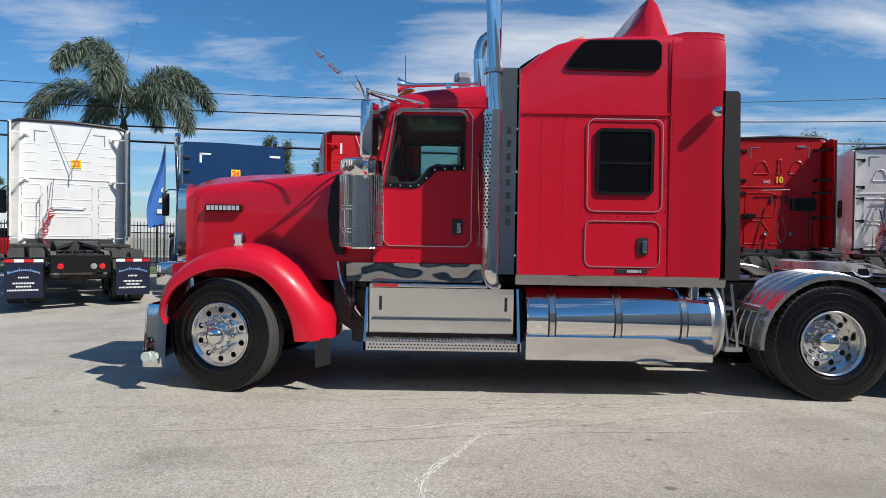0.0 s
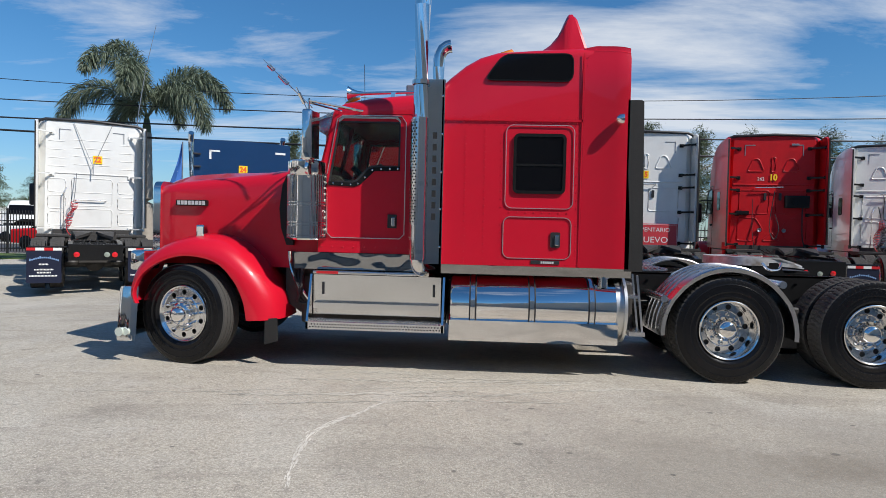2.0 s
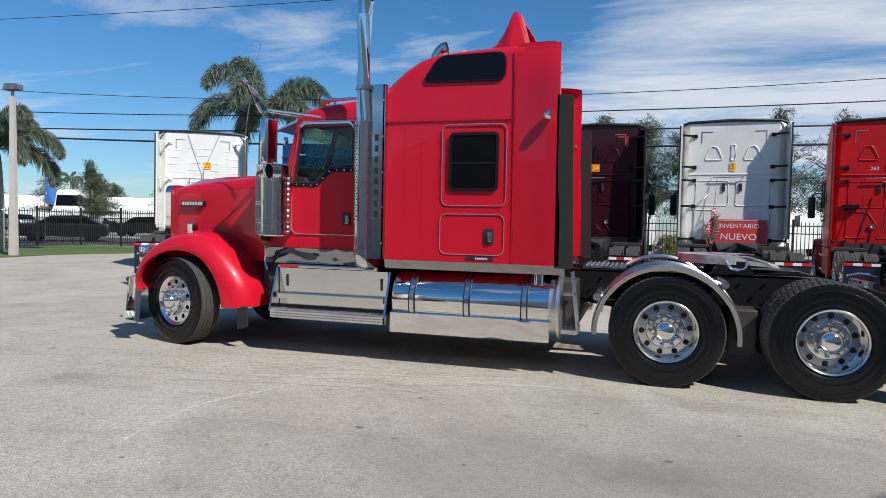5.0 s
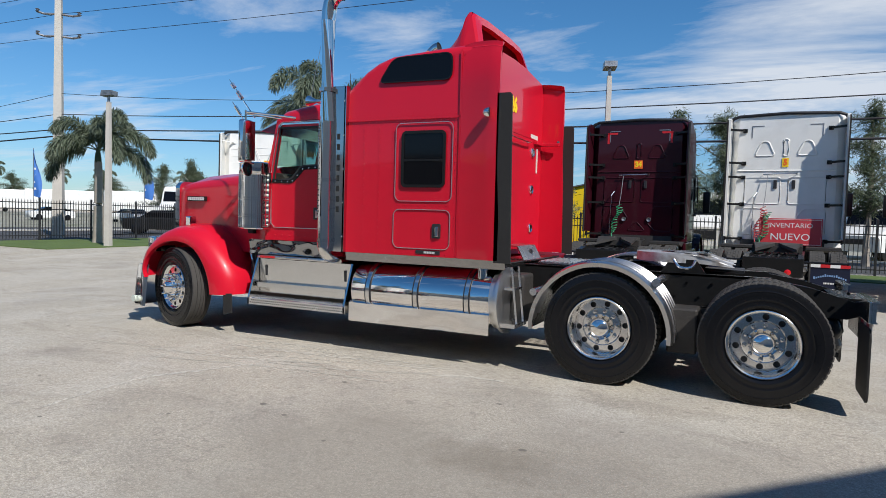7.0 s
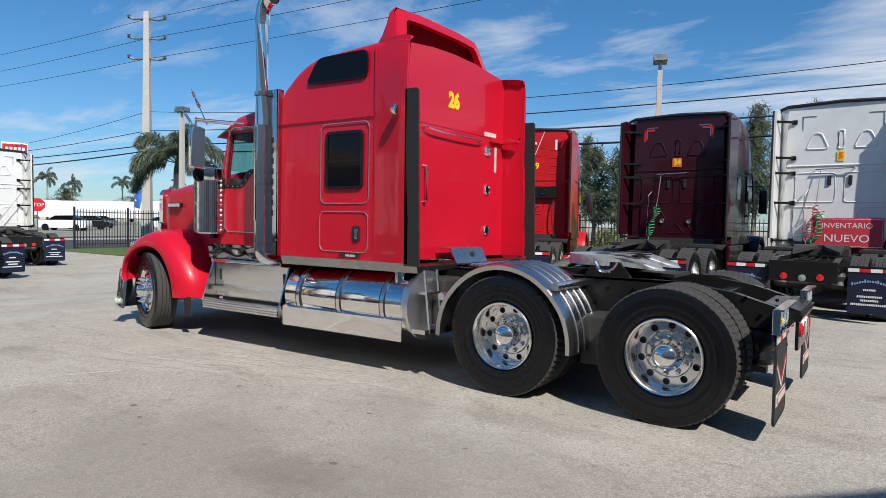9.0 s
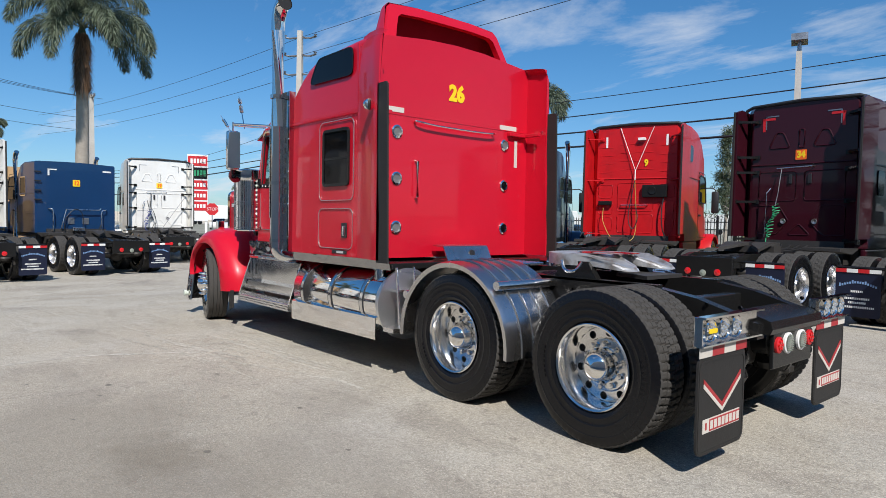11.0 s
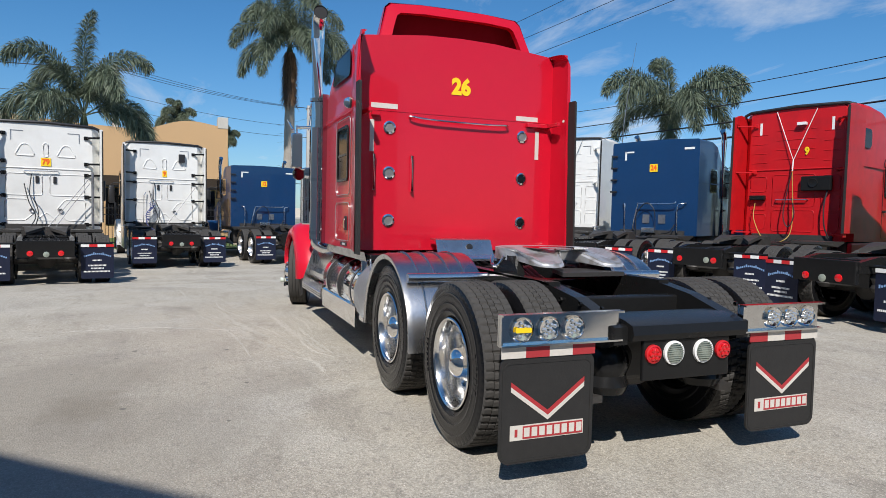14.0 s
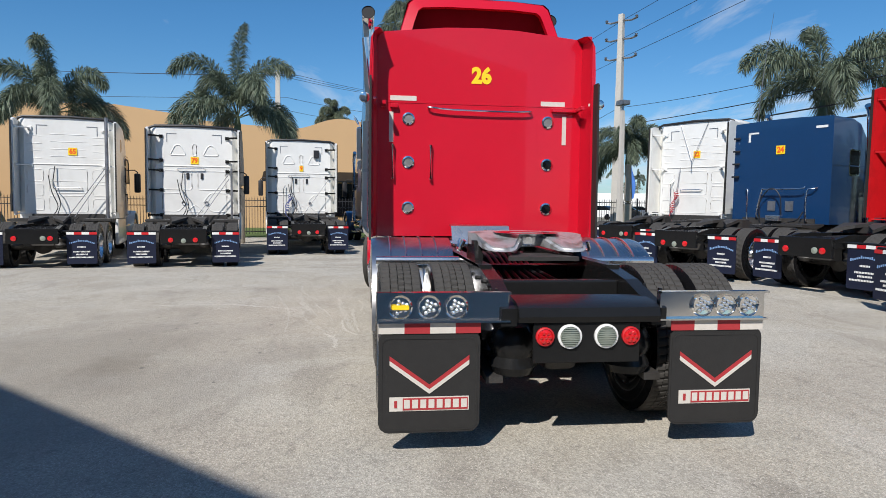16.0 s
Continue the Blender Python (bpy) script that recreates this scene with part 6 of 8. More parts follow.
for k in range(1, 9):
    again(slat, pose(2.64 + 0.05 * k, 0, 0))


# ---- the other tractors, seen from behind ----
wheel_store = {}


def bg_wheel(parent, m):
    if "w" not in wheel_store:
        bm = nb()
        lathe(bm, [(0.296, -0.13), (0.285, -0.138), (0.268, -0.10), (0.258, 0.0), (0.18, 0.012), (0.15, 0.0), (0.12, -0.06), (0.10, -0.09), (0.001, -0.10)], "y", 28)
        w = part("wheel", bm, ALU, parent, "", True, m)
        t = part("tyre", tyre_mesh("tyre", 0.515, 0.14, True, 0.292, 132), [TYRE, TREAD], w, "", True)
        again(t, pose(0, 0.335, 0))
        wheel_store["w"] = w
        return w
    return again_deep_to(wheel_store["w"], m, parent)


def again_deep_to(ob, m, parent):
    o = again(ob, m, parent)
    for c in ob.children:
        again(c, c.matrix_basis.copy(), o)
    return o


def bg_truck(m, paint, paint_name, number, style, h=3.95, hoses=None, group="tractors in rows"):
    """A parked tractor. Its back wall is at y = 0 and faces -y; the frame runs back to y = -3.7, the cab forward."""
    label = {"aero": "%s aerodynamic sleeper tractor seen from behind, parked in a row", "ribbed": "%s tall rounded sleeper tractor with side mirror, parked in a row",
             "flat": "%s flat-backed sleeper tractor with exhaust stack, parked in a row"}[style] % paint_name
    tr = thing("tractor", m, label, "truck", group)
    zb = 1.08
    w = 1.18 if style != "flat" else 1.15
    if style == "flat":
        st = ((0.0, 1.0, 1.0), (0.9, 1.0, 1.0), (1.3, 0.97, 0.97), (1.8, 0.92, 0.82), (2.3, 0.90, 0.78), (2.75, 0.86, 0.70), (3.0, 0.80, 0.55))
    else:
        st = ((0.0, 0.865, 0.992), (0.18, 1.0, 1.0), (0.9, 1.0, 1.005), (1.6, 0.99, 0.985), (2.2, 0.96, 0.92), (2.7, 0.93, 0.80), (3.1, 0.88, 0.62), (3.2, 0.85, 0.55))
    rings = []
    for y, fw, fh in st:
        prof = hull(w * fw, 0.0, (h - zb) * fh, 0.13, 0.035, 0, 0.03) if style != "flat" else hull(w * fw, 0.0, (h - zb) * fh, 0.05, 0.03, 0, 0.0)
        rings.append([(p[1], y, zb + p[2]) for p in prof])
    bm = nb()
    loft(bm, rings)
    body = part("sleeper_cab", bm, paint, tr, "", True)
    bm = nb()
    rings = []
    for y, hw, zt in ((3.1, 0.95, 2.15), (3.6, 0.9, 2.05), (4.4, 0.82, 1.85), (4.75, 0.72, 1.6)):
        prof = hull(hw, 0.0, zt - 0.7, 0.2, 0.06, 0, 0.02)
        rings.append([(p[1], y, 0.7 + p[2]) for p in prof])
    loft(bm, rings)
    part("hood", bm, paint, tr, "", True)
    # pressed outlines on the back wall
    k = (h - zb) / 2.77

    def Z(z):
        return zb + (z - 1.18) * k

    def bead(pts, r=0.014, name="pressed_outline"):
        """A rounded outline pressed into the sheet."""
        n = len(pts)
        out = []
        for i in range(n):
            p, q, t = Vector(pts[i - 1]), Vector(pts[i]), Vector(pts[(i + 1) % n])
            a, b = (p - q), (t - q)
            e = min(0.07, a.length * 0.45, b.length * 0.45)
            a, b = q + a.normalized() * e, q + b.normalized() * e
            for f in (0.0, 0.25, 0.5, 0.75, 1.0):
                c = a.lerp(q, f).lerp(q.lerp(b, f), f)
                out.append((c.x, 0.0, c.y))
        bmp = nb()
        tube(bmp, out + out[:2], r, 6, False)
        return part(name, bmp, paint, body, "", True)

    def ledge(x0, x1, z, r=0.012):
        bmp = nb()
        tube(bmp, [(x0, 0, z), (x1, 0, z)], r, 6)
        return part("panel_ledge", bmp, paint, body, "", True)

    def rect(x0, x1, z0, z1, r=0.014):
        return bead([(x0, z0), (x1, z0), (x1, z1), (x0, z1)], r)

    def hose(pts, mt, r=0.012, name="air_line", label="hanging air line"):
        bmp = nb()
        tube(bmp, spline(pts, 6), r, 6)
        return part(name, bmp, mt, tr, label, True)

    if style == "aero":
        ledge(-0.99, 0.99, Z(2.76), 0.02)
        for s in (-1, 1):
            bead([(s * 0.64, Z(3.08)), (s * 0.22, Z(3.08)), (s * 0.36, Z(3.38)), (s * 0.50, Z(3.38))], 0.018)
            rect(*sorted((s * 0.08, s * 0.82)), Z(2.06), Z(2.62))
            bead([(s * 0.84, Z(1.40)), (s * 0.44, Z(1.40)), (s * 0.20, Z(1.66)), (s * 0.40, Z(1.96)), (s * 0.84, Z(1.96))])
            bm = nb()
            box(bm, *sorted((s * 0.15, s * 0.22)), -0.03, -0.004, Z(2.38), Z(2.56), 0.01)
            part("vent", bm, PLASTIC, body)
            bm = nb()
            lathe(bm, [(0.055, -0.03), (0.05, -0.04), (0.035, -0.036), (0.001, -0.02)], "y", 16, (s * 0.30, 0.0, Z(1.66)))
            part("port", bm, CAST, body, "", True)
        rect(-0.05, 0.05, Z(3.07), Z(3.42), 0.018)
        bead([(-0.22, Z(1.40)), (0.22, Z(1.40)), (0.0, Z(1.62))])
        bm = nb()
        tube(bm, [(-0.46, -0.002, Z(2.66)), (-0.44, -0.07, Z(2.68)), (0.24, -0.07, Z(2.70)), (0.26, -0.002, Z(2.70))], 0.013, 7)
        part("grab_bar", bm, ALU, tr, "bright grab bar", True)
    elif style == "ribbed":
        ledge(-0.99, 0.99, Z(2.66), 0.02)
        for i in range(4):
            ledge(-0.40, 0.42, Z(2.88 + 0.20 * i), 0.009)
            for s in (-1, 1):
                ledge(*sorted((s * 0.60, s * 0.95)), Z(2.82 + 0.20 * i), 0.009)
                if i < 3:
                    rect(*sorted((s * 0.58, s * 0.95)), Z(1.40 + 0.40 * i), Z(1.72 + 0.40 * i), 0.010)
        rect(-0.45, 0.45, Z(1.36), Z(1.80), 0.010)
        rect(-0.45, 0.45, Z(1.88), Z(2.55), 0.010)
        ledge(-0.45, 0.45, Z(2.2), 0.009)
        if number != "65":
            bm = nb()
            for s in (-1, 1):
                tube(bm, [(s * 0.42 + 0.02, -0.03, Z(3.88)), (0.02, -0.10, Z(2.84))], 0.008, 5)
            tube(bm, [(0.02, -0.10, Z(2.85)), (0.02, -0.12, Z(2.62))], 0.014, 6)
            part("hose_hanger", bm, WHITEDECAL if paint is not WHITE else CAST, tr, "hose hanger cords")
        bm = nb()
        tube(bm, [(-0.36, -0.002, Z(2.02)), (-0.34, -0.06, Z(2.02)), (0.30, -0.06, Z(2.02)), (0.32, -0.002, Z(2.02))], 0.013, 7)
        part("grab_bar", bm, ALU, tr, "bright grab bar", True)
    else:
        for s in (-1, 1):
            bm = nb()
            for kk in range(12):
                lathe(bm, [(0.008, -0.001), (0.001, -0.006)], "y", 6, (s * 1.05, 0, Z(1.4 + 0.2 * kk)))
            part("rivets", bm, paint, body)
        bm = nb()
        tube(bm, spline([(-0.42, 0, Z(1.30)), (-0.46, -0.12, Z(1.40)), (-0.34, -0.13, Z(2.06)), (-0.25, -0.14, Z(2.10)), (0.55, -0.14, Z(2.10)), (0.66, -0.13, Z(2.16))], 4), 0.016, 8)
        part("hose_rack", bm, ALU, tr, "bright hose rack", True)
        for s, tip in ((-1, 0.02), (1, 0.10)):
            bm = nb()
            tube(bm, spline([(s * 0.70, -0.02, Z(1.26)), (s * 0.70, -0.12, Z(1.32)), (s * 0.70, -0.12, Z(2.02)), (s * (0.72 + tip), -0.10, Z(2.10)), (s * (0.78 + tip), -0.02, Z(2.12))], 4), 0.015, 8)
            part("grab_bar", bm, ALU, tr, "bright grab bar", True)
        for x in (-0.16, 0.26):
            bm = nb()
            prism(bm, round_rect(x - 0.09, x + 0.09, Z(1.52), Z(1.78), 0.01, 2), "y", -0.02, -0.001)
            part("cover_plate", bm, CAST, body)
        hose([(-0.38, -0.1, Z(1.25)), (-0.36, -0.16, Z(1.75)), (-0.1, -0.18, Z(2.12)), (0.12, -0.16, Z(1.9)), (0.14, -0.12, Z(1.3))], PLASTIC)
        hose([(0.30, -0.1, Z(1.22)), (0.55, -0.2, Z(1.28)), (0.66, -0.16, Z(1.5))], PLASTIC, 0.016)
        bm = nb()
        box(bm, -0.18, 0.16, -0.22, -0.1, Z(1.24), Z(1.40), 0.01)
        part("connector_tray", bm, ALU, tr, "bare metal connector tray")
        for q in range(4):
            bm = nb()
            box(bm, -w - 0.02, -w + 0.16, -0.05 - 0.01 * q, -0.03, Z(3.52 - 0.36 * q), Z(3.57 - 0.36 * q), 0.006)
            part("side_fin", bm, PLASTIC, tr, "black fin")
    if style == "aero" or number in ("65", "22"):
        # corner marks
        for s in (-1, 1):
            bm = nb()
            box(bm, *sorted((s * 0.70, s * 0.72)), -0.006, -0.001, Z(3.46), Z(3.72))
            box(bm, *sorted((s * 0.46, s * 0.72)), -0.006, -0.001, Z(3.70), Z(3.72))
            part("corner_mark", bm, CAST, body)
    if number != "10" and (style == "flat" or paint is MAROON or paint is BGRED):
        for s in (-1, 1):
            xo = 0.78 if style != "flat" else 0.80
            bm = nb()
            box(bm, *sorted((s * (xo - 0.05), s * xo)), -0.008, -0.001, Z(3.42), Z(3.68))
            if style == "flat" and s > 0:
                bm = nb()
                box(bm, 0.78, 1.03, -0.008, -0.001, Z(3.66), Z(3.72))
            elif style != "ribbed":
                box(bm, *sorted((s * (xo - 0.25), s * xo)), -0.008, -0.001, Z(3.635), Z(3.68))
            part("corner_tape", bm, WHITEDECAL if paint is not MAROON else REDDECAL, body)
    # side extenders with their struts
    if style != "flat":
        for s in (-1, 1):
            bm = nb()
            pts = [(-0.42, zb + 0.18), (0.42, zb + 0.18), (0.42, h - 0.16), (0.05, h - 0.10), (-0.18, h - 0.08), (-0.36, h - 0.14)]
            prism(bm, pts, "x", *sorted((s * (w - 0.035), s * (w + 0.03))))
            ext = part("side_extender", bm, paint, tr, "side extender panel")
            bm = nb()
            yr = -0.42
            prism(bm, [(-0.49, zb + 0.18), (yr, zb + 0.18), (yr + 0.04, h - 0.14), (-0.42, h - 0.14)], "x", *sorted((s * (w + 0.004), s * (w + 0.034))))
            part("rubber_edge", bm, RUBBER, ext)
            arm = 0.024 if style == "aero" else 0.014
            for z in (1.30, 2.04, 2.62, 2.92, 3.62) if style == "aero" else (1.32, 2.62, 3.62):
                bm = nb()
                plan = [(s * w, -0.34), (s * w, -0.25), (s * (w - 0.06), -0.22), (s * (w - 0.25), -0.075), (s * (w - 0.30), 0.0), (s * (w - 0.34), 0.0), (s * (w - 0.29), -0.115), (s * (w - 0.08), -0.29)]
                prism(bm, plan, "z", Z(z) - arm, Z(z) + arm)
                box(bm, *sorted((s * w, s * (w - 0.035))), -0.36, -0.22, Z(z) - 0.05, Z(z) + 0.05, 0.006)
                box(bm, *sorted((s * (w - 0.27), s * (w - 0.37))), -0.035, 0.0, Z(z) - 0.045, Z(z) + 0.045, 0.008)
                part("bracket", bm, paint if style == "ribbed" else FRAME, ext, "hinged bracket")
        bm = nb()
        tube(bm, [(-w, 0.02, h - 0.15), (-w * 0.96, 0.03, h - 0.07), (-w * 0.85, 0.0, h - 0.025), (0, -0.02, h + 0.01), (w * 0.85, 0.0, h - 0.025), (w * 0.96, 0.03, h - 0.07), (w, 0.02, h - 0.15)], 0.036, 8)
        part("roof_trim", bm, PLASTIC, body, "", True)
    # number card
    wid = 0.05 + 0.08 * len(number)
    cx, cz = (0.12 if style == "ribbed" else 0.0), Z({"aero": 2.93, "ribbed": 3.02, "flat": 3.16}[style])
    if number == "9" and style == "ribbed":
        cx = 0.26
    bare = paint is BGRED
    if bare:
        card = tr
    else:
        bm = nb()
        prism(bm, round_rect(cx - wid / 2, cx + wid / 2, cz - 0.10, cz + 0.10, 0.01, 2), "y", -0.016, -0.01)
        card = part("number_card", bm, YELLOW if paint is not MAROON else ORANGE, tr, "card with unit number")
    words("number_print", number, 0.18 if not bare else 0.22, YELLOW if bare or paint is MAROON else ORANGE, card, pose(cx, -0.018, cz, 90, 0, 0), 0.002, "", 0.88, 1.0, 0.009)
    if number == "10":
        words("number_print", "262", 0.12, WHITEDECAL, tr, pose(-0.30, -0.008, cz - 0.04, 90, 0, 0), 0.001, "small white numerals", 1.0)
    # fittings that single tractors carry
    if number in ("9", "10") and paint is BGRED:
        bm = nb()
        x0 = 0.20 if number == "9" else 0.28
        box(bm, x0, x0 + 0.60, -0.12, -0.004, Z(2.20), Z(2.50), 0.02)
        unit = part("black_box", bm, FRAME, tr, "black equipment box")
        bm = nb()
        lathe(bm, [(0.10, -0.125), (0.09, -0.14), (0.06, -0.135), (0.001, -0.135)], "y", 20, (x0 + 0.25, 0, Z(2.36)))
        part("round_cover", bm, FRAME, unit, "", True)
        bm = nb()
        box(bm, -0.92, -0.58, -0.11, -0.004, Z(2.02), Z(2.12), 0.015)
        part("work_lamp", bm, FRAME, tr, "flat black work lamp")
        bm = nb()
        x1 = 0.06 if number == "9" else 0.42
        box(bm, x1, x1 + 0.18, -0.10 if number == "9" else -0.02, -0.01, Z(3.56) if number == "9" else Z(3.70), Z(3.62) if number == "9" else Z(3.745), 0.004)
        part("load_lamp", bm, WHITEDECAL if number == "9" else CAST, tr, "small white load lamp" if number == "9" else "dull grey strip")
        hose([(-0.78, -0.1, Z(1.95)), (-0.74, -0.2, Z(1.6)), (-0.4, -0.4, Z(1.18)), (0.0, -0.4, Z(1.16)), (0.10, -0.2, Z(1.5)), (0.02, -0.13, Z(2.62))] if number == "9" else
             [(-0.50, -0.1, Z(2.4)), (-0.52, -0.2, Z(1.7)), (-0.45, -0.2, Z(1.25))], HOSETAN if number == "9" else PLASTIC, 0.009)
        hose([(0.02, -0.14, Z(2.60)), (-0.10, -0.2, Z(1.75)), (0.02, -0.22, Z(1.45)), (0.13, -0.2, Z(1.7)), (0.04, -0.14, Z(2.05))], PLASTIC, 0.012)
        hose([(0.72, -0.06, Z(2.2)), (0.70, -0.14, Z(1.9)), (0.72, -0.14, Z(1.5)), (0.80, -0.1, Z(1.25))], PLASTIC, 0.016)
    if paint is WHITE and style == "aero" and number != "5" or number == "65":
        hose([(-0.30, -0.05, Z(2.6)), (-0.34, -0.12, Z(2.1)), (-0.26, -0.2, Z(1.95)), (-0.16, -0.2, Z(1.6)), (-0.24, -0.3, Z(1.2))], PLASTIC)
        hose([(-0.45, -0.08, Z(2.35)), (-0.36, -0.16, Z(1.9)), (-0.22, -0.2, Z(1.5)), (-0.36, -0.3, Z(1.2))], PLASTIC)
        bm = nb()
        tube(bm, [(0.92, -0.34, Z(2.55)), (0.55, -0.3, Z(2.0)), (0.02, -0.3, Z(1.22))], 0.011, 6)
        part("brace_rod", bm, CAST, tr, "thin diagonal brace rod", True)
        if number in ("79", "65"):
            bm = nb()
            tube(bm, [(0.92, -0.34, Z(2.40)), (0.5, -0.3, Z(1.75)), (0.18, -0.3, Z(1.22))], 0.011, 6)
            part("brace_rod", bm, CAST, tr, "thin diagonal brace rod", True)
            bm = nb()
            tube(bm, [(0.98, -0.36, Z(1.2)), (0.98, -0.36, Z(3.95 if number == "65" else 2.7))], 0.045 if number == "65" else 0.03, 10)
            part("exhaust_pipe", bm, CAST, tr, "dull upright exhaust pipe", True)
        if number == "9":
            bm = nb()
            box(bm, 0.42, 0.60, -0.10, -0.004, Z(3.32), Z(3.60), 0.01)
            part("vent_box", bm, PLASTIC, tr, "small black vent box")
    # chassis
    for s in (-1, 1):
        bm = nb()
        prism(bm, [(-3.7, 0.78), (0.2, 0.72), (4.4, 0.72), (4.4, 1.0), (-3.3, 1.0), (-3.7, 0.92)], "x", *sorted((s * 0.40, s * 0.49)))
        part("frame_rail", bm, FRAME, tr)
    bm = nb()
    box(bm, -0.49, 0.49, -3.74, -3.66, 0.62, 0.95, 0.01)
    part("rear_beam", bm, FRAME, tr)
    bm = nb()
    box(bm, -0.85, 0.85, -0.05, 3.2, 0.75, 1.2)
    box(bm, -1.02, -0.6, 0.3, 1.6, 0.48, 1.1, 0.08)
    box(bm, 0.6, 1.02, 0.3, 1.6, 0.48, 1.1, 0.08)
    box(bm, -0.3, 0.3, -3.2, -0.2, 0.55, 0.85)
    part("underbody", bm, GREASE, tr)
    for y in (-1.42, -2.74):
        bg_wheel(tr, Matrix.Translation((-1.03, y, 0.515)) @ Matrix.Rotation(radians(-90), 4, "Z"))
        bg_wheel(tr, Matrix.Translation((1.03, y, 0.515)) @ Matrix.Rotation(radians(90), 4, "Z"))
        bm = nb()
        tube(bm, [(-0.8, y, 0.515), (0.8, y, 0.515)], 0.09, 12)
        lathe(bm, [(0.02, -0.2), (0.19, -0.1), (0.19, 0.1), (0.02, 0.2)], "y", 16, (0, y, 0.53))
        part("axle", bm, GREASE, tr, "", True)
    bg_wheel(tr, Matrix.Translation((-1.03, 3.9, 0.515)) @ Matrix.Rotation(radians(-90), 4, "Z"))
    bg_wheel(tr, Matrix.Translation((1.03, 3.9, 0.515)) @ Matrix.Rotation(radians(90), 4, "Z"))
    bm = nb()
    pl = []
    for q in range(21):
        a = radians(-26 + 232 * q / 20)
        pl.append((0.45 * math.cos(a), -2.0 + 0.45 * math.sin(a)))
    pl += [(-0.36, -2.55), (-0.12, -2.3), (-0.04, -2.05), (0.04, -2.05), (0.12, -2.3), (0.36, -2.55)]
    prism(bm, pl, "z", 1.12, 1.18)
    for v in bm.verts:
        if v.co.y < -2.2:
            v.co.z += (v.co.y + 2.2) * 0.3
    box(bm, -0.45, 0.45, -2.15, -1.85, 1.0, 1.12)
    part("fifth_wheel", bm, GREASE, tr, "greasy black fifth wheel plate")
    # hangers, tanks and lines between the rails
    for s in (-1, 1):
        bm = nb()
        tube(bm, [(s * 0.45, -3.47, 0.88), (s * 1.18, -3.47, 0.88)], 0.022, 8)
        part("flap_hanger", bm, FRAME, tr)
        bm = nb()
        lathe(bm, [(0.10, 0.50), (0.14, 0.56), (0.11, 0.62), (0.14, 0.70), (0.10, 0.76)], "z", 12, (s * 0.42, -3.12, 0), True)
        part("air_spring", bm, GREASE, tr, "", True)
        bm = nb()
        prism(bm, [(-0.5, 0.98), (-0.2, 1.06), (-0.2, 1.09), (-1.1, 1.09), (-1.1, 1.04)], "x", *sorted((s * 0.50, s * 1.15)))
        part("deck_wing", bm, GREASE, tr)
    for y in (-0.75, -1.3, -2.6, -3.25):
        bm = nb()
        box(bm, -0.40, 0.40, y - 0.05, y + 0.05, 0.80, 0.95, 0.01)
        part("crossmember", bm, FRAME, tr)
    for q in range(4):
        x0 = -0.28 + 0.17 * q
        hose([(x0, -0.1, Z(1.2)), (x0 * 0.8, -0.35, 1.04), (x0 * 1.2, -0.9, 1.03), (x0 * 0.6, -1.6, 0.98), (x0, -2.9, 0.93)], PLASTIC, 0.016, "deck_line", "black line along the deck")
    # flaps, strips, lamps
    for s in (-1, 1):
        f0, f1 = sorted((s * 0.60, s * 1.20))
        bm = nb()
        prism(bm, round_rect(f0, f1, 0.16, 0.86, 0.03, 2), "y", -3.50, -3.485)
        flap = part("mud_flap", bm, NAVY, tr, "dark navy mud flap with pale dealer print")
        cxx = (f0 + f1) / 2
        bm = nb()
        for q in range(15):
            x, z = cxx - 0.238 + 0.034 * q, 0.62 + 0.055 * math.sin(math.pi * q / 14)
            tall = 0.03 if q in (0, 5, 10) else 0.019
            box(bm, x - 0.011, x + 0.011, -3.505, -3.501, z - 0.02, z - 0.02 + 2 * tall * 0.8)
        part("print_arc", bm, BLUEDECAL, flap)
        for z, hw in ((0.43, 0.17), (0.37, 0.12), (0.305, 0.25), (0.535, 0.09)):
            bm = nb()
            for q in range(int(hw * 2 / 0.024)):
                box(bm, cxx - hw + q * 0.024, cxx - hw + q * 0.024 + 0.016, -3.505, -3.501, z - 0.015, z + 0.015)
            part("print_line", bm, WHITEDECAL, flap)
        for q in range(4):
            bm = nb()
            box(bm, f0 + 0.15 * q, f0 + 0.15 * (q + 1), -3.512, -3.504, 0.81, 0.865)
            part("reflector_strip", bm, REDDECAL if q % 2 == (s > 0) else WHITEDECAL, flap)
    for x, z, mt in ((-0.27, 0.70, LENSRED), (0.0, 0.68, REVLENS), (0.25, 0.70, LENSRED)) if style != "ribbed" else ((-0.34, 0.74, LENSRED), (0.20, 0.74, REVLENS), (0.34, 0.74, LENSRED)):
        bm = nb()
        lathe(bm, [(0.056, -3.74), (0.054, -3.752), (0.044, -3.755), (0.001, -3.765)], "y", 16, (x, 0, z))
        part("tail_lamp", bm, mt, tr, "", True)
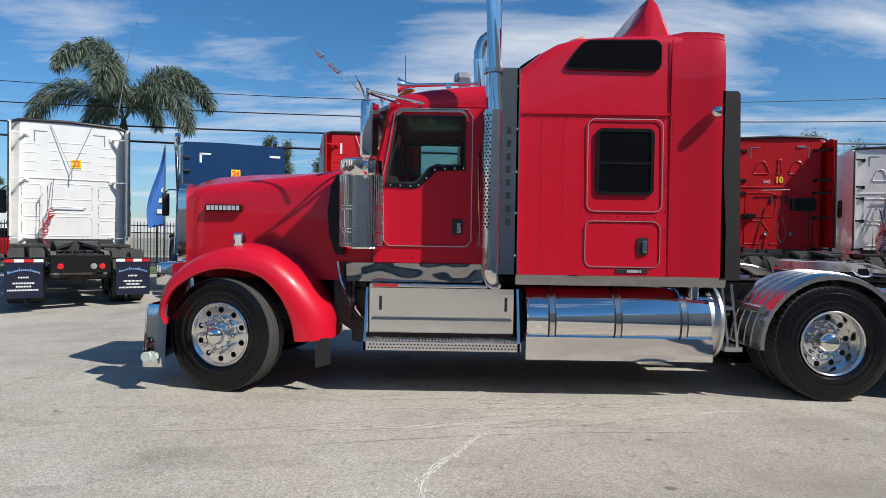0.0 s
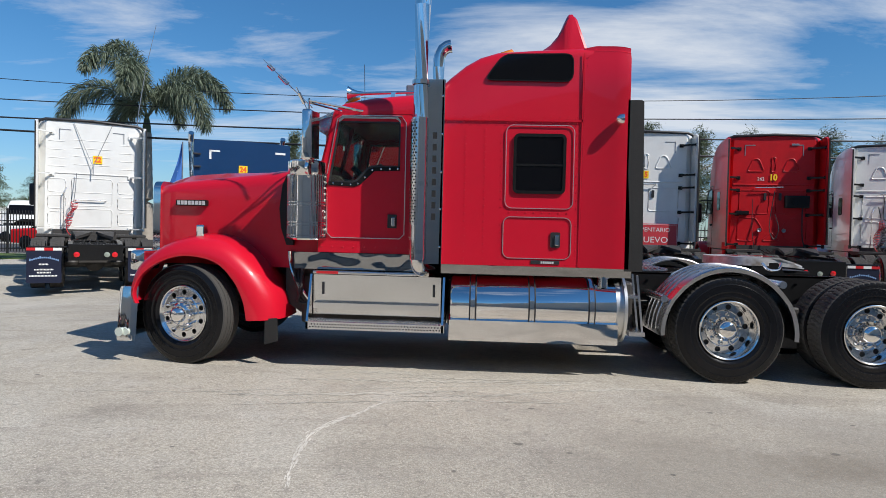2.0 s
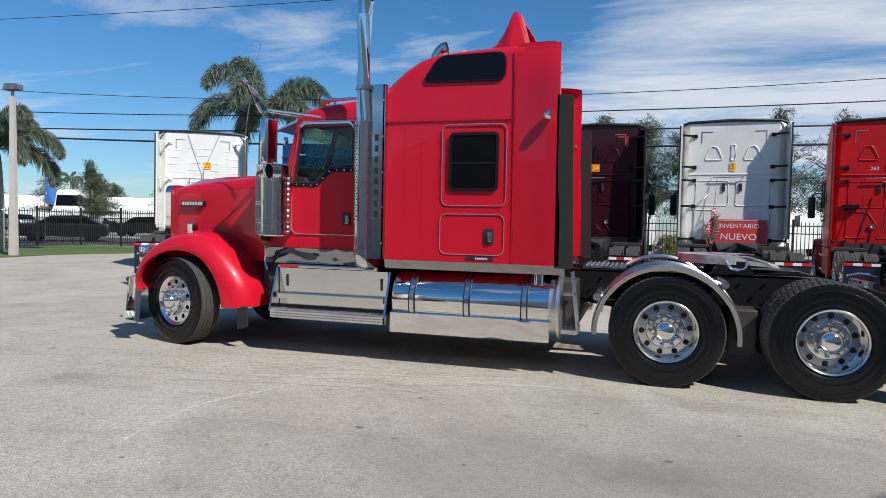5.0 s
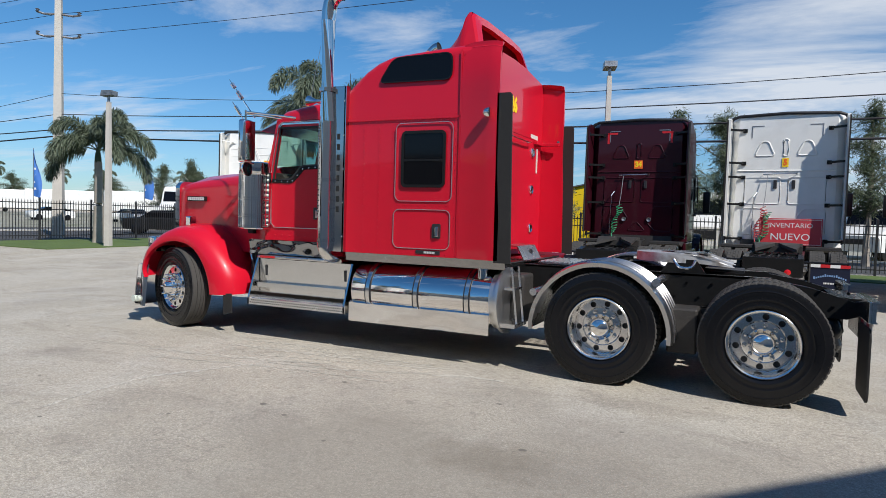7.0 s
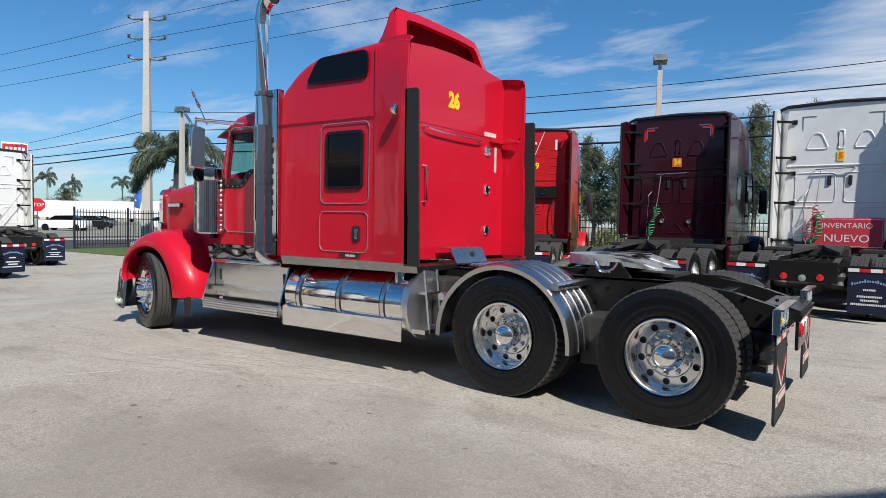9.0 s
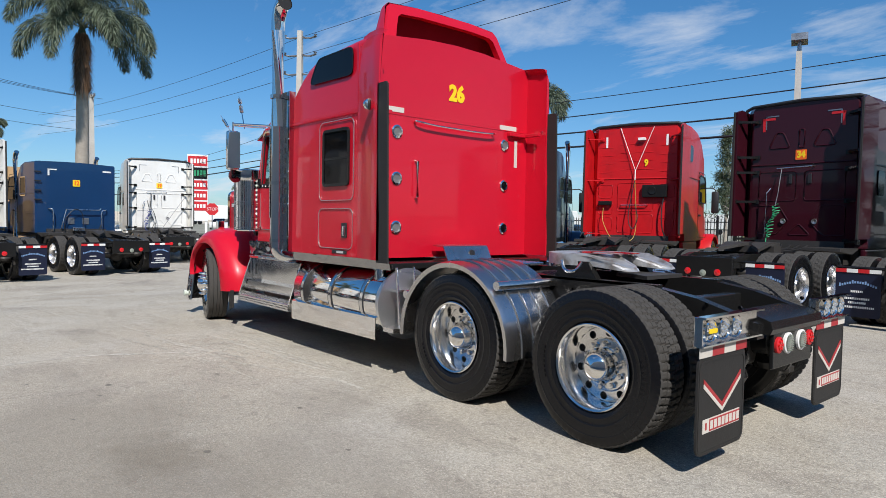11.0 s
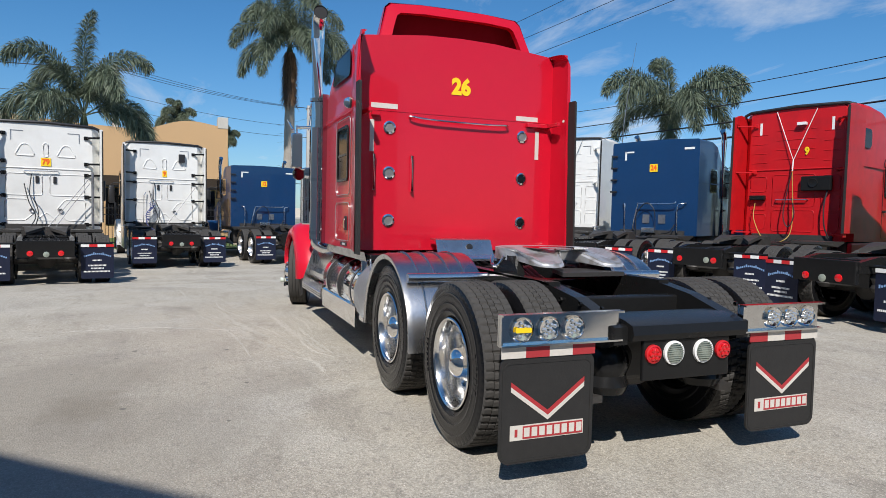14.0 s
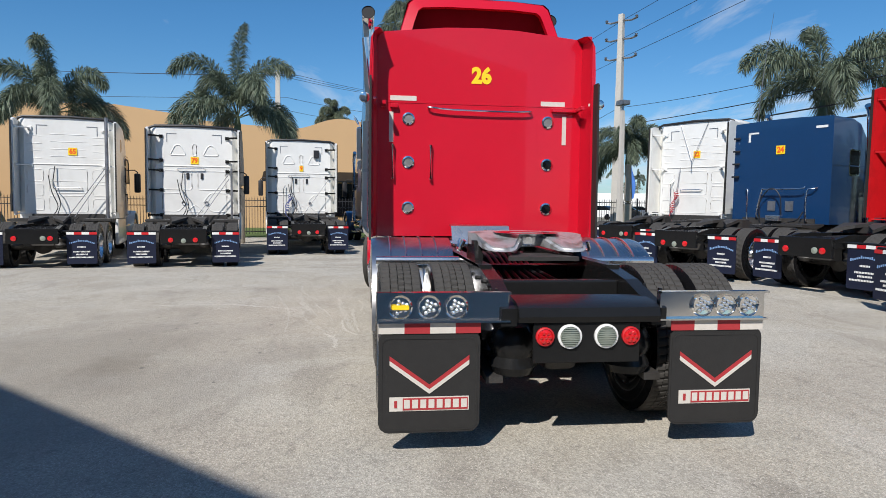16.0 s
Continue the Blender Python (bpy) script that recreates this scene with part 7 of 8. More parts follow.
    if hoses:
        bm = nb()
        tube(bm, [(-0.34, -0.08, Z(2.66)), (-0.37, -0.14, Z(2.2)), (-0.40, -0.18, Z(1.95))], 0.009, 6)
        part("hose_hanger", bm, CAST, tr, "thin hanger wire", True)
        for q, mt in enumerate(hoses):
            pts = []
            turns = 12
            for j in range(turns * 8 + 1):
                a, f = 2 * math.pi * j / 8, j / (turns * 8)
                g = f + 0.035 * math.sin(9 * f + 2 * q)
                rad = 0.055 + 0.018 * math.sin(11 * f + q)
                pts.append((-0.40 + 0.10 * q - 0.16 * f * f + 0.03 * math.sin(8 * f + 3 * q) + rad * math.cos(a), -0.18 + rad * math.sin(a), Z(1.98 - 0.1 * q) - (0.62 + 0.05 * q) * k * g + 0.022 * math.sin(a + 0.6)))
            bm = nb()
            tube(bm, pts, 0.010, 5)
            part("coiled_line", bm, mt, tr, "coiled air line", True)
            hose([(-0.56 + 0.10 * q, -0.18, Z(1.36)), (-0.50 + 0.1 * q, -0.3, Z(1.2)), (-0.30 + 0.1 * q, -0.4, Z(1.05))], mt, 0.010)
        bm = nb()
        tube(bm, [(-0.62, -0.03, Z(1.3)), (-0.62, -0.12, Z(1.35)), (-0.61, -0.12, Z(2.2)), (-0.55, -0.06, Z(2.3))], 0.014, 8)
        part("grab_bar", bm, ALU, tr, "bright grab bar", True)
    # mirrors
    for s in (-1, 1):
        bm = nb()
        box(bm, s * 1.38 - 0.09, s * 1.38 + 0.09, 2.68, 2.84, 1.82, 2.42, 0.04)
        tube(bm, [(s * 0.98, 2.55, 2.50), (s * 1.30, 2.74, 2.52), (s * 1.38, 2.78, 2.46), (s * 1.38, 2.78, 1.95)], 0.018, 6)
        part("mirror", bm, PLASTIC, tr, "black side mirror", True)
        # door with its pane, seams, step and lower fairing
        xs = s * w * (0.982 if style != "flat" else 0.945)
        pane_line = [(1.82, 2.10), (2.62, 2.10), (2.52, 2.62), (2.40, 2.76), (1.90, 2.80), (1.82, 2.72)]
        bm = nb()
        prism(bm, pane_line, "x", *sorted((s * w * 0.90, xs)))
        door = part("door_window", bm, DARKGLASS, tr, "dark door window")
        bm = nb()
        ring_strip(bm, pane_line, "x", xs, -0.03, s * 0.012)
        part("window_seal", bm, PLASTIC, door)
        bm = nb()
        seam = [(1.70, 1.15), (2.72, 1.15), (2.74, 2.05), (2.60, 2.68), (2.42, 2.88), (1.76, 2.90), (1.70, 2.80)]
        ring_strip(bm, seam, "x", xs - s * 0.004, 0.014, s * 0.008)
        part("door_seam", bm, FRAME, body)
        bm = nb()
        prism(bm, [(0.02, 0.0), (0.02, 0.014), (1.68, 0.014), (1.68, 0.0)], "z", Z(2.70), Z(2.73))
        for v in bm.verts:
            v.co.x, v.co.y = s * (w * 0.995 + v.co.y), v.co.x
        part("belt_bead", bm, paint, body)
        bm = nb()
        box(bm, *sorted((s * w * 0.96, s * (w + 0.03))), 1.74, 1.86, 1.72, 1.77, 0.01)
        part("door_handle", bm, PLASTIC, body)
        if style == "flat":
            bm = nb()
            lathe(bm, [(0.02, 0.42), (0.24, 0.40), (0.30, 0.44), (0.30, 1.70), (0.24, 1.74), (0.02, 1.72)], "y", 28, (s * 0.86, 0, 0.72))
            part("fuel_tank", bm, CHROME, tr, "polished fuel tank", True)
        else:
            bm = nb()
            box(bm, *sorted((s * (w - 0.10), s * (w - 0.01))), 0.10, 1.62, 0.36, 1.06, 0.03)
            part("side_skirt", bm, paint, tr, "painted side skirt")
        for z0 in (0.42, 0.80):
            bm = nb()
            box(bm, *sorted((s * (w - 0.26), s * (w - 0.02))), 1.70, 2.70, z0, z0 + 0.05, 0.01)
            part("cab_step", bm, ALU, tr)
        bm = nb()
        arc = []
        for q in range(13):
            a2 = radians(200 - 200 * q / 12)
            c2, s2 = math.cos(a2), math.sin(a2)
            arc.append([(s * xx, 3.9 + rr * c2, 0.56 + rr * s2) for rr, xx in ((0.60, 1.19), (0.66, 1.20), (0.69, 1.12), (0.69, 0.78), (0.62, 0.78), (0.61, 1.12))])
        loft(bm, arc)
        part("front_fender", bm, paint, tr, "", True)
        bm = nb()
        prism(bm, round_rect(0.75, 1.2, 2.2, 2.75, 0.06, 3) if style == "flat" else round_rect(0.30, 0.86, Z(3.08), Z(3.46), 0.10, 3) if style == "ribbed" else round_rect(0.62, 0.98, Z(2.15), Z(2.62), 0.08, 3), "x", *sorted((s * w * 0.97, s * (w + 0.006))))
        pane = part("sleeper_window", bm, DARKGLASS, tr, "small dark sleeper window")
        if style == "flat":
            bm = nb()
            ring_strip(bm, round_rect(0.73, 1.22, 2.18, 2.77, 0.07, 3), "x", s * (w + 0.002), 0.03, s * 0.012)
            part("window_trim", bm, CHROME, pane, "chrome window trim")
    if style == "flat":
        for s in (-1, 1):
            bm = nb()
            tube(bm, [(s * 1.18, 1.55, 0.9), (s * 1.18, 1.55, h + 0.1), (s * 1.18, 1.50, h + 0.25), (s * 1.18, 1.40, h + 0.33)], 0.07, 14)
            part("exhaust_pipe", bm, CHROME, tr, "chrome exhaust pipe", True)
    return tr


COILRED = mat("coil_red", (0.45, 0.02, 0.03), 0.5)
COILGREEN = mat("coil_green", (0.02, 0.28, 0.12), 0.5)
COILBLUE = mat("coil_blue", (0.03, 0.05, 0.22), 0.5)
ROWS_NORTH = (
    ((-8.75, 15.1, 33), WHITE, "white", "22", "ribbed", 3.9, (COILRED,)),
    ((-4.92, 15.2, 26), BLUE, "dark blue", "24", "flat", 3.46, None),
    ((-1.9, 16.5, 16), BGRED, "red", "9", "ribbed", 3.98, None),
    ((2.07, 16.25, -1), MAROON, "maroon", "34", "aero", 4.02, (COILGREEN,)),
    ((5.28, 16.4, -4), WHITE, "white", "5", "aero", 4.07, (COILRED, COILGREEN)),
    ((8.73, 16.95, -9), BGRED, "red", "10", "aero", 4.12, None),
    ((12.5, 17.9, -15), WHITE, "white", "77", "aero", 4.05, (COILRED, PLASTIC)),
)
for (x, y, turn), paint, nm, number, style, h, hoses in ROWS_NORTH:
    bg_truck(pose(x, y, 0, 0, 0, turn), paint, nm, number, style, h, hoses, group="tractors in the north row")
ROWS_WEST = (
    ((-9.3, -2.2, 102), WHITE, "white", "65", "ribbed", 3.75, None),
    ((-9.75, 0.93, 99.8), WHITE, "white", "79", "aero", 3.65, None),
    ((-14.1, 3.45, 98.4), WHITE, "white", "9", "aero", 3.74, (COILBLUE,)),
    ((-15.3, 6.67, 99.4), BLUE, "dark blue", "12", "flat", 3.21, None),
    ((-19.3, 10.35, 83), WHITE, "white", "19", "aero", 3.86, (COILBLUE,)),
)
for (x, y, turn), paint, nm, number, style, h, hoses in ROWS_WEST:
    bg_truck(pose(x, y, -0.15, 0, 0, turn), paint, nm, number, style, h, hoses, group="tractors in the west row")
tractor_22 = next(o for o in scene.objects if o.name.startswith("tractor") and o.parent is None)
bm = nb()
back = (pose(-8.75, 15.1, 0, 0, 0, 33)).inverted()
tube(bm, [back @ Vector(p) for p in ((-8.72, 17.0, 3.2), (-8.60, 17.0, 4.48), (-8.40, 17.0, 5.7), (-8.12, 17.0, 6.9))], [0.018, 0.014, 0.009, 0.005], 6)
part("whip_aerial", bm, CAST, tractor_22, "long leaning whip aerial", True)
# red sign board leaning behind the white tractor
bd = thing("sign_board", pose(5.44, 16.24, 1.10, 0, 0, -5), "red sign board with white lettering, propped on the tractor deck", "sign")
bm = nb()
box(bm, -0.63, 0.63, -0.012, 0.012, 0.0, 0.60, 0.004)
part("board", bm, SIGNRED, bd)
words("lettering", "INVENTARIO", 0.15, WHITEDECAL, bd, pose(0, -0.014, 0.44, 90, 0, 0), 0.001, "", 1.02)
words("lettering", "NUEVO", 0.215, WHITEDECAL, bd, pose(0, -0.014, 0.18, 90, 0, 0), 0.001, "", 1.1)
bm = nb()
ring_strip(bm, [(-0.61, 0.02), (0.61, 0.02), (0.61, 0.58), (-0.61, 0.58)], "y", -0.013, 0.01, -0.003)
part("board_edge", bm, WHITEDECAL, bd)


# ---- palms, trees ----
def palm(x, y, h, fronds, length, seed, lean=0.0, r0=0.2, skirt=0.0, near=True):
    """fronds: a number, or (azimuth, rise) pairs in degrees. Plumes arch up and hang over, leaflets all round the rib."""
    r = random.Random(seed)
    tr = thing("palm_tree", pose(x, y, 0), "feathery foxtail palm with a ringed grey trunk", "palm tree", "palms")
    bm = nb()
    pts, rad = [], []
    for k in range(29):
        f = k / 28
        pts.append((lean * f * f, 0.05 * math.sin(3 * f), -0.3 + (h + 0.3) * f))
        rad.append(r0 * (1.15 - 0.45 * f) * (1.0 + (0.04 if k % 2 else 0.0)))
    tube(bm, pts, rad, 14)
    part("trunk", bm, WOODPOLE, tr, "", True)
    bm = nb()
    tube(bm, [(lean, 0, h - 0.05), (lean, 0, h + 0.2), (lean, 0, h + 0.6)], [r0 * 0.68, r0 * 0.62, r0 * 0.25], 12)
    part("crownshaft", bm, TREELEAF, tr, "", True)
    top = Vector((lean, 0.0, h + 0.45))
    if isinstance(fronds, int):
        fronds = [(360 * i * 0.618 + r.uniform(-12, 12), 84 - 72 * (i / fronds) ** 1.1 + r.uniform(-9, 9)) for i in range(fronds)]
    for az, up in fronds:
        az, up = radians(az), radians(up)
        L = length * r.uniform(0.9, 1.1)
        d = Vector((math.cos(az) * math.cos(up), math.sin(az) * math.cos(up), math.sin(up)))
        p, spine = top.copy(), []
        n = 20
        for k in range(n + 1):
            spine.append(p.copy())
            d = (d + Vector((r.gauss(0, 0.02), r.gauss(0, 0.02), -0.035 - 0.27 * (k / n) ** 1.1))).normalized()
            p = p + d * (L / n)
        bm = nb()
        tube(bm, spine, [0.026 * (1 - 0.85 * k / n) + 0.003 for k in range(n + 1)], 5)
        reps, around = (9, 6) if near else (5, 4)
        wide = 0.016 if near else 0.03
        for k in range(3, n):
            dd, u, v = frame_of(spine[k + 1] - spine[k])
            for q in range(reps):
                f = (k + q / reps) / n
                base = spine[k].lerp(spine[k + 1], q / reps)
                full = (0.34 + 0.115 * length) * (math.sin(math.pi * min(1, f * 0.80 + 0.16)) ** 0.6)
                for j in range(around):
                    a = 2 * math.pi * (j + r.random() * 0.95) / around
                    ll = full * r.uniform(0.65, 1.12)
                    out = ((math.cos(a) * u + math.sin(a) * v) * 0.80 + dd * r.uniform(0.45, 0.85)).normalized()
                    mid = base + out * ll * 0.52 + Vector((0, 0, -0.05 * ll))
                    tip = base + out * ll * 0.88 + Vector((0, 0, -0.42 * ll))
                    side = out.cross(Vector((r.uniform(-1, 1), r.uniform(-1, 1), r.uniform(-1, 1)))).normalized() * wide
                    bm.faces.new([bm.verts.new(q2) for q2 in (base, mid + side, tip, mid - side)])
        part("frond", bm, PALMLEAF, tr)
    if skirt:
        bm = nb()
        for q in range(1500):
            a, f = r.uniform(0, 6.28), r.random()
            p = Vector((lean + r0 * 0.8 * math.cos(a), r0 * 0.8 * math.sin(a), h + 0.2 - skirt * f))
            t = p + Vector((math.cos(a) * r.uniform(0.02, 0.35), math.sin(a) * r.uniform(0.02, 0.35), -r.uniform(0.3, 0.8)))
            sd = Vector((-math.sin(a), math.cos(a), 0)) * 0.03
            bm.faces.new([bm.verts.new(q2) for q2 in (p + sd, t, p - sd)])
        part("dead_skirt", bm, DEADLEAF, tr, "brown skirt of dead leaves")
    return tr


palm(-9.95, 20.0, 4.35, ((172, 85), (190, 50), (5, 62), (335, 46), (285, 60), (250, 72), (95, 55), (40, 66), (140, 40)), 3.6, 3)
palm(-20.0, 17.9, 3.4, 11, 2.6, 4)
palm(-16.3, 0.9, 4.1, 11, 3.4, 6)
palm(-17.0, -5.9, 4.2, 11, 3.4, 7)
palm(-26.7, 9.1, 9.6, 17, 4.3, 8, 0.4, 0.3, 2.4)
palm(-40.0, 3.6, 7.0, 10, 2.0, 9)
palm(-36.0, 6.5, 5.5, 7, 1.2, 10, 0.0, 0.12)


def tree(x, y, h, w, seed, clumps=70, cone=False):
    r = random.Random(seed)
    tr = thing("tree", pose(x, y, 0), "dark green leafy tree beyond the fence", "tree", "trees beyond the fence")
    bm = nb()
    tube(bm, [(0, 0, 0), (0.05, 0, h * 0.45), (0, 0.08, h * 0.92)], [0.17, 0.11, 0.03], 8)
    for k in range(7):
        a = r.uniform(0, 6.28)
        z = h * r.uniform(0.3, 0.75)
        tube(bm, [(0, 0, z), (w * 0.3 * math.cos(a), w * 0.3 * math.sin(a), z + h * 0.12)], [0.05, 0.015], 6)
    part("trunk", bm, WOODPOLE, tr)
    bm = nb()
    for k in range(clumps):
        # drooping sprays of needles on limbs, longer below, thin towards the tip
        f = r.random() ** 1.1
        reach = w * 0.62 * ((1.04 - f) ** 0.6 if cone else math.sin(math.pi * (0.22 + 0.74 * f)) ** 0.7) * (0.2 + 0.8 * r.random())
        a = r.uniform(0, 6.28)
        z0 = h * (0.30 + 0.64 * f)
        rise = h * r.uniform(0.02, 0.15)
        n = 6 + int(reach * 2)
        for j in range(n):
            g = (j + 0.8) / n
            c = Vector((reach * g * math.cos(a + 0.25 * g), reach * g * math.sin(a + 0.25 * g), z0 + rise * math.sin(2.4 * g)))
            for q in range(16):
                p = c + Vector((r.gauss(0, 0.15), r.gauss(0, 0.15), r.gauss(-0.06, 0.12)))
                u = Vector((math.cos(a) * 0.5 + r.uniform(-0.6, 0.6), math.sin(a) * 0.5 + r.uniform(-0.6, 0.6), r.uniform(-0.9, 0.5))).normalized()
                v = u.orthogonal().normalized()
                sz = r.uniform(0.06, 0.16)
                bm.faces.new([bm.verts.new(p + u * sz), bm.verts.new(p + v * sz * 0.14), bm.verts.new(p - u * sz), bm.verts.new(p - v * sz * 0.14)])
    part("crown", bm, TREELEAF, tr)


def hedge(x, y, h, w, seed):
    r = random.Random(seed)
    hd = thing("bush", pose(x, y, 0), "unkempt yellow-green bush behind the fence", "bush", "bushes behind the fence")
    bm = nb()
    for k in range(5):
        a = r.uniform(0, 6.28)
        tube(bm, [(0, 0, 0), (w * 0.3 * math.cos(a), w * 0.3 * math.sin(a), h * 0.6)], [0.04, 0.012], 5)
    part("stem", bm, WOODPOLE, hd)
    bm = nb()
    for k in range(1500):
        a, f = r.uniform(0, 6.28), r.random()
        rad = w * 0.5 * math.sqrt(r.random()) * (1 - 0.5 * f)
        p = Vector((rad * math.cos(a) * 1.2, rad * math.sin(a), h * (0.08 + 0.9 * f) * (1 - 0.3 * (rad / w) ** 2)))
        u = Vector((r.uniform(-1, 1), r.uniform(-1, 1), r.uniform(-0.3, 1))).normalized()
        v = u.orthogonal().normalized()
        sz = r.uniform(0.05, 0.11)
        bm.faces.new([bm.verts.new(p + u * sz), bm.verts.new(p + v * sz * 0.4), bm.verts.new(p - u * sz), bm.verts.new(p - v * sz * 0.4)])
    part("leaves", bm, HEDGELEAF, hd)


rt = random.Random(11)
for x, y, h, w in ((-4.4, 31, 4.9, 3.0), (-5.9, 31.5, 5.0, 3.2), (1.4, 31, 6.3, 3.4), (3.4, 32.5, 6.9, 4.0), (5.2, 31.5, 6.0, 4.4), (8.9, 31, 6.6, 4.0), (11.4, 31, 6.2, 5.0),
                   (14.2, 32, 6.3, 4.6), (17.5, 31, 6.2, 4.6), (21, 33, 6.2, 5.0), (25, 33, 6.0, 5), (-34.0, 36, 4.9, 3.2), (-44, 42, 5.4, 4.0), (-40.5, 43, 4.8, 3.6), (-10.9, 40, 7.2, 1.8), (-10.0, 40.5, 7.0, 1.6)):
    tree(x, y, h, w, rt.randint(0, 9999), 80 if 0 < x < 16 else 70, True)
for i, (x, y, h, w) in enumerate(((0.6, 28, 1.3, 2.0), (4.6, 27.6, 1.2, 1.8), (11.4, 27.7, 1.4, 2.4), (13.8, 28.2, 1.8, 2.8), (-3.9, 28.4, 1.3, 2.0))):
    hedge(x, y, h, w, 70 + i)
for x, y, h, w in ((-50, 64, 7.4, 5), (-46, 66, 6.6, 5), (-96, 76, 7, 8), (-108, 84, 8, 9), (-88, 92, 7, 9), (-120, 74, 7.5, 9), (-78, 84, 6.5, 8), (-132, 66, 7, 9)):
    tree(x, y, h, w, rt.randint(0, 9999), 130, True)


# ---- fence, poles, wires ----
def fence_panel(m, first=[None]):
    if first[0] is not None:
        return copy_thing(first[0], m)
    fp = thing("fence_panel", m, "black steel picket fence panel", "fence", "fence panels")
    bm = nb()
    box(bm, -0.035, 0.035, -0.035, 0.035, 0, 1.85, 0.006)
    part("post", bm, PLASTIC, fp)
    for z in (0.22, 1.35, 1.62):
        bm = nb()
        box(bm, 0.035, 2.365, -0.018, 0.018, z - 0.018, z + 0.018)
        part("rail", bm, PLASTIC, fp)
    picket = None
    for k in range(18):
        mm = pose(0.125 + k * 0.127, 0, 0.1)
        if picket is None:
            bm = nb()
            box(bm, -0.011, 0.011, -0.011, 0.011, 0, 1.62)
            lathe(bm, [(0.011, 1.62), (0.001, 1.70)], "z", 4)
            picket = part("picket", bm, PLASTIC, fp, "", False, mm)
        else:
            again(picket, mm)
    first[0] = fp
    return fp


for k in range(22):
    fence_panel(pose(-22.9 + 2.4 * k, 24.5, 0))
for k in range(4):
    fence_panel(pose(-22.9, 14.9 + 2.4 * k, 0, 0, 0, 90))
for k in range(12):
    fence_panel(pose(-20.9, -20.2 + 2.4 * k, -0.12, 0, 0, 90))


def lamp_pole(x, y, h, turn):
    lp = thing("yard_lamp", pose(x, y, 0, 0, 0, turn), "square concrete lamp pole with a boxy floodlight", "lamp", "yard lamps")
    bm = nb()
    prism(bm, [(-0.11, -0.11), (0.11, -0.11), (0.11, 0.11), (-0.11, 0.11)], "z", 0, h - 0.25)
    for v in bm.verts:
        if v.co.z > 1:
            v.co.x *= 0.62
            v.co.y *= 0.62
    part("pole", bm, CONCRETE, lp)
    bm = nb()
    tube(bm, [(0, 0, h - 0.25), (0, 0, h - 0.02)], 0.05, 8)
    prism(bm, [(-0.24, h - 0.04), (0.24, h + 0.0), (0.24, h + 0.17), (-0.18, h + 0.17)], "y", -0.19, 0.19)
    part("lamp_head", bm, CAST, lp, "dark box floodlight")


lamp_pole(-17.6, 16.57, 5.75, 20)
lamp_pole(0.48, 20.1, 6.25, -70)


def utility_pole(x, y, h, turn, arms):
    up = thing("utility_pole", pose(x, y, 0, 0, 0, turn), "pale concrete utility pole with insulators", "pole", "utility poles")
    bm = nb()
    prism(bm, [(-0.22, -0.22), (0.22, -0.22), (0.22, 0.22), (-0.22, 0.22)], "z", 0, h)
    for v in bm.verts:
        if v.co.z > 1:
            v.co.x *= 0.55
            v.co.y *= 0.55
    part("pole", bm, CONCRETE, up)
    for z in arms:
        for s in (-1, 1):
            bm = nb()
            tube(bm, [(0, 0, h - z), (s * 0.6, 0, h - z - 0.04), (s * 0.9, 0, h - z + 0.04)], 0.05, 6)
            lathe(bm, [(0.03, h - z), (0.10, h - z + 0.05), (0.03, h - z + 0.09), (0.10, h - z + 0.14), (0.03, h - z + 0.18)], "z", 10, (s * 0.86, 0, 0))
            part("insulator", bm, CAST, up)
    return up


utility_pole(-24.5, 19.2, 11.6, 40, (0.35, 1.3, 2.3))
utility_pole(-41.3, 12.7, 9.6, 0, (0.2,))
utility_pole(-33.0, 0.3, 9.6, 90, (0.1,))


def wire(a, b, sag, r):
    a, b = Vector(a), Vector(b)
    bm = nb()
    tube(bm, [a.lerp(b, k / 24) - Vector((0, 0, sag * 4 * (k / 24) * (1 - k / 24))) for k in range(25)], r, 5)
    return tagged(part("power_cable", bm, WIRE), "black overhead power cable", "cable", "overhead cables")


# lines along the street and off to the far poles
for z, zend, sag, r in ((11.25, 11.55, 0.5, 0.012), (10.3, 10.6, 0.5, 0.012), (9.3, 9.6, 0.4, 0.012), (6.7, 7.2, 1.37, 0.012), (5.75, 5.95, 0.8, 0.018), (5.05, 4.9, 0.5, 0.026), (4.75, 4.4, 0.62, 0.034)):
    wire((-24.5, 19.2, z), (28, 21.2, zend), sag, r)
    wire((-70, 14, z + 0.4), (-24.5, 19.2, z), sag * 1.3, r)
for z, dy in ((9.4, 0.7), (9.4, 0), (9.4, -0.7), (8.0, 0), (7.2, 0)):
    wire((-41.3, 12.7 + dy, z), (-33.0, 0.9 + dy, z), 0.3, 0.012)
    wire((-33.0, 0.9 + dy, z), (-30.0, -40, z), 0.5, 0.012)

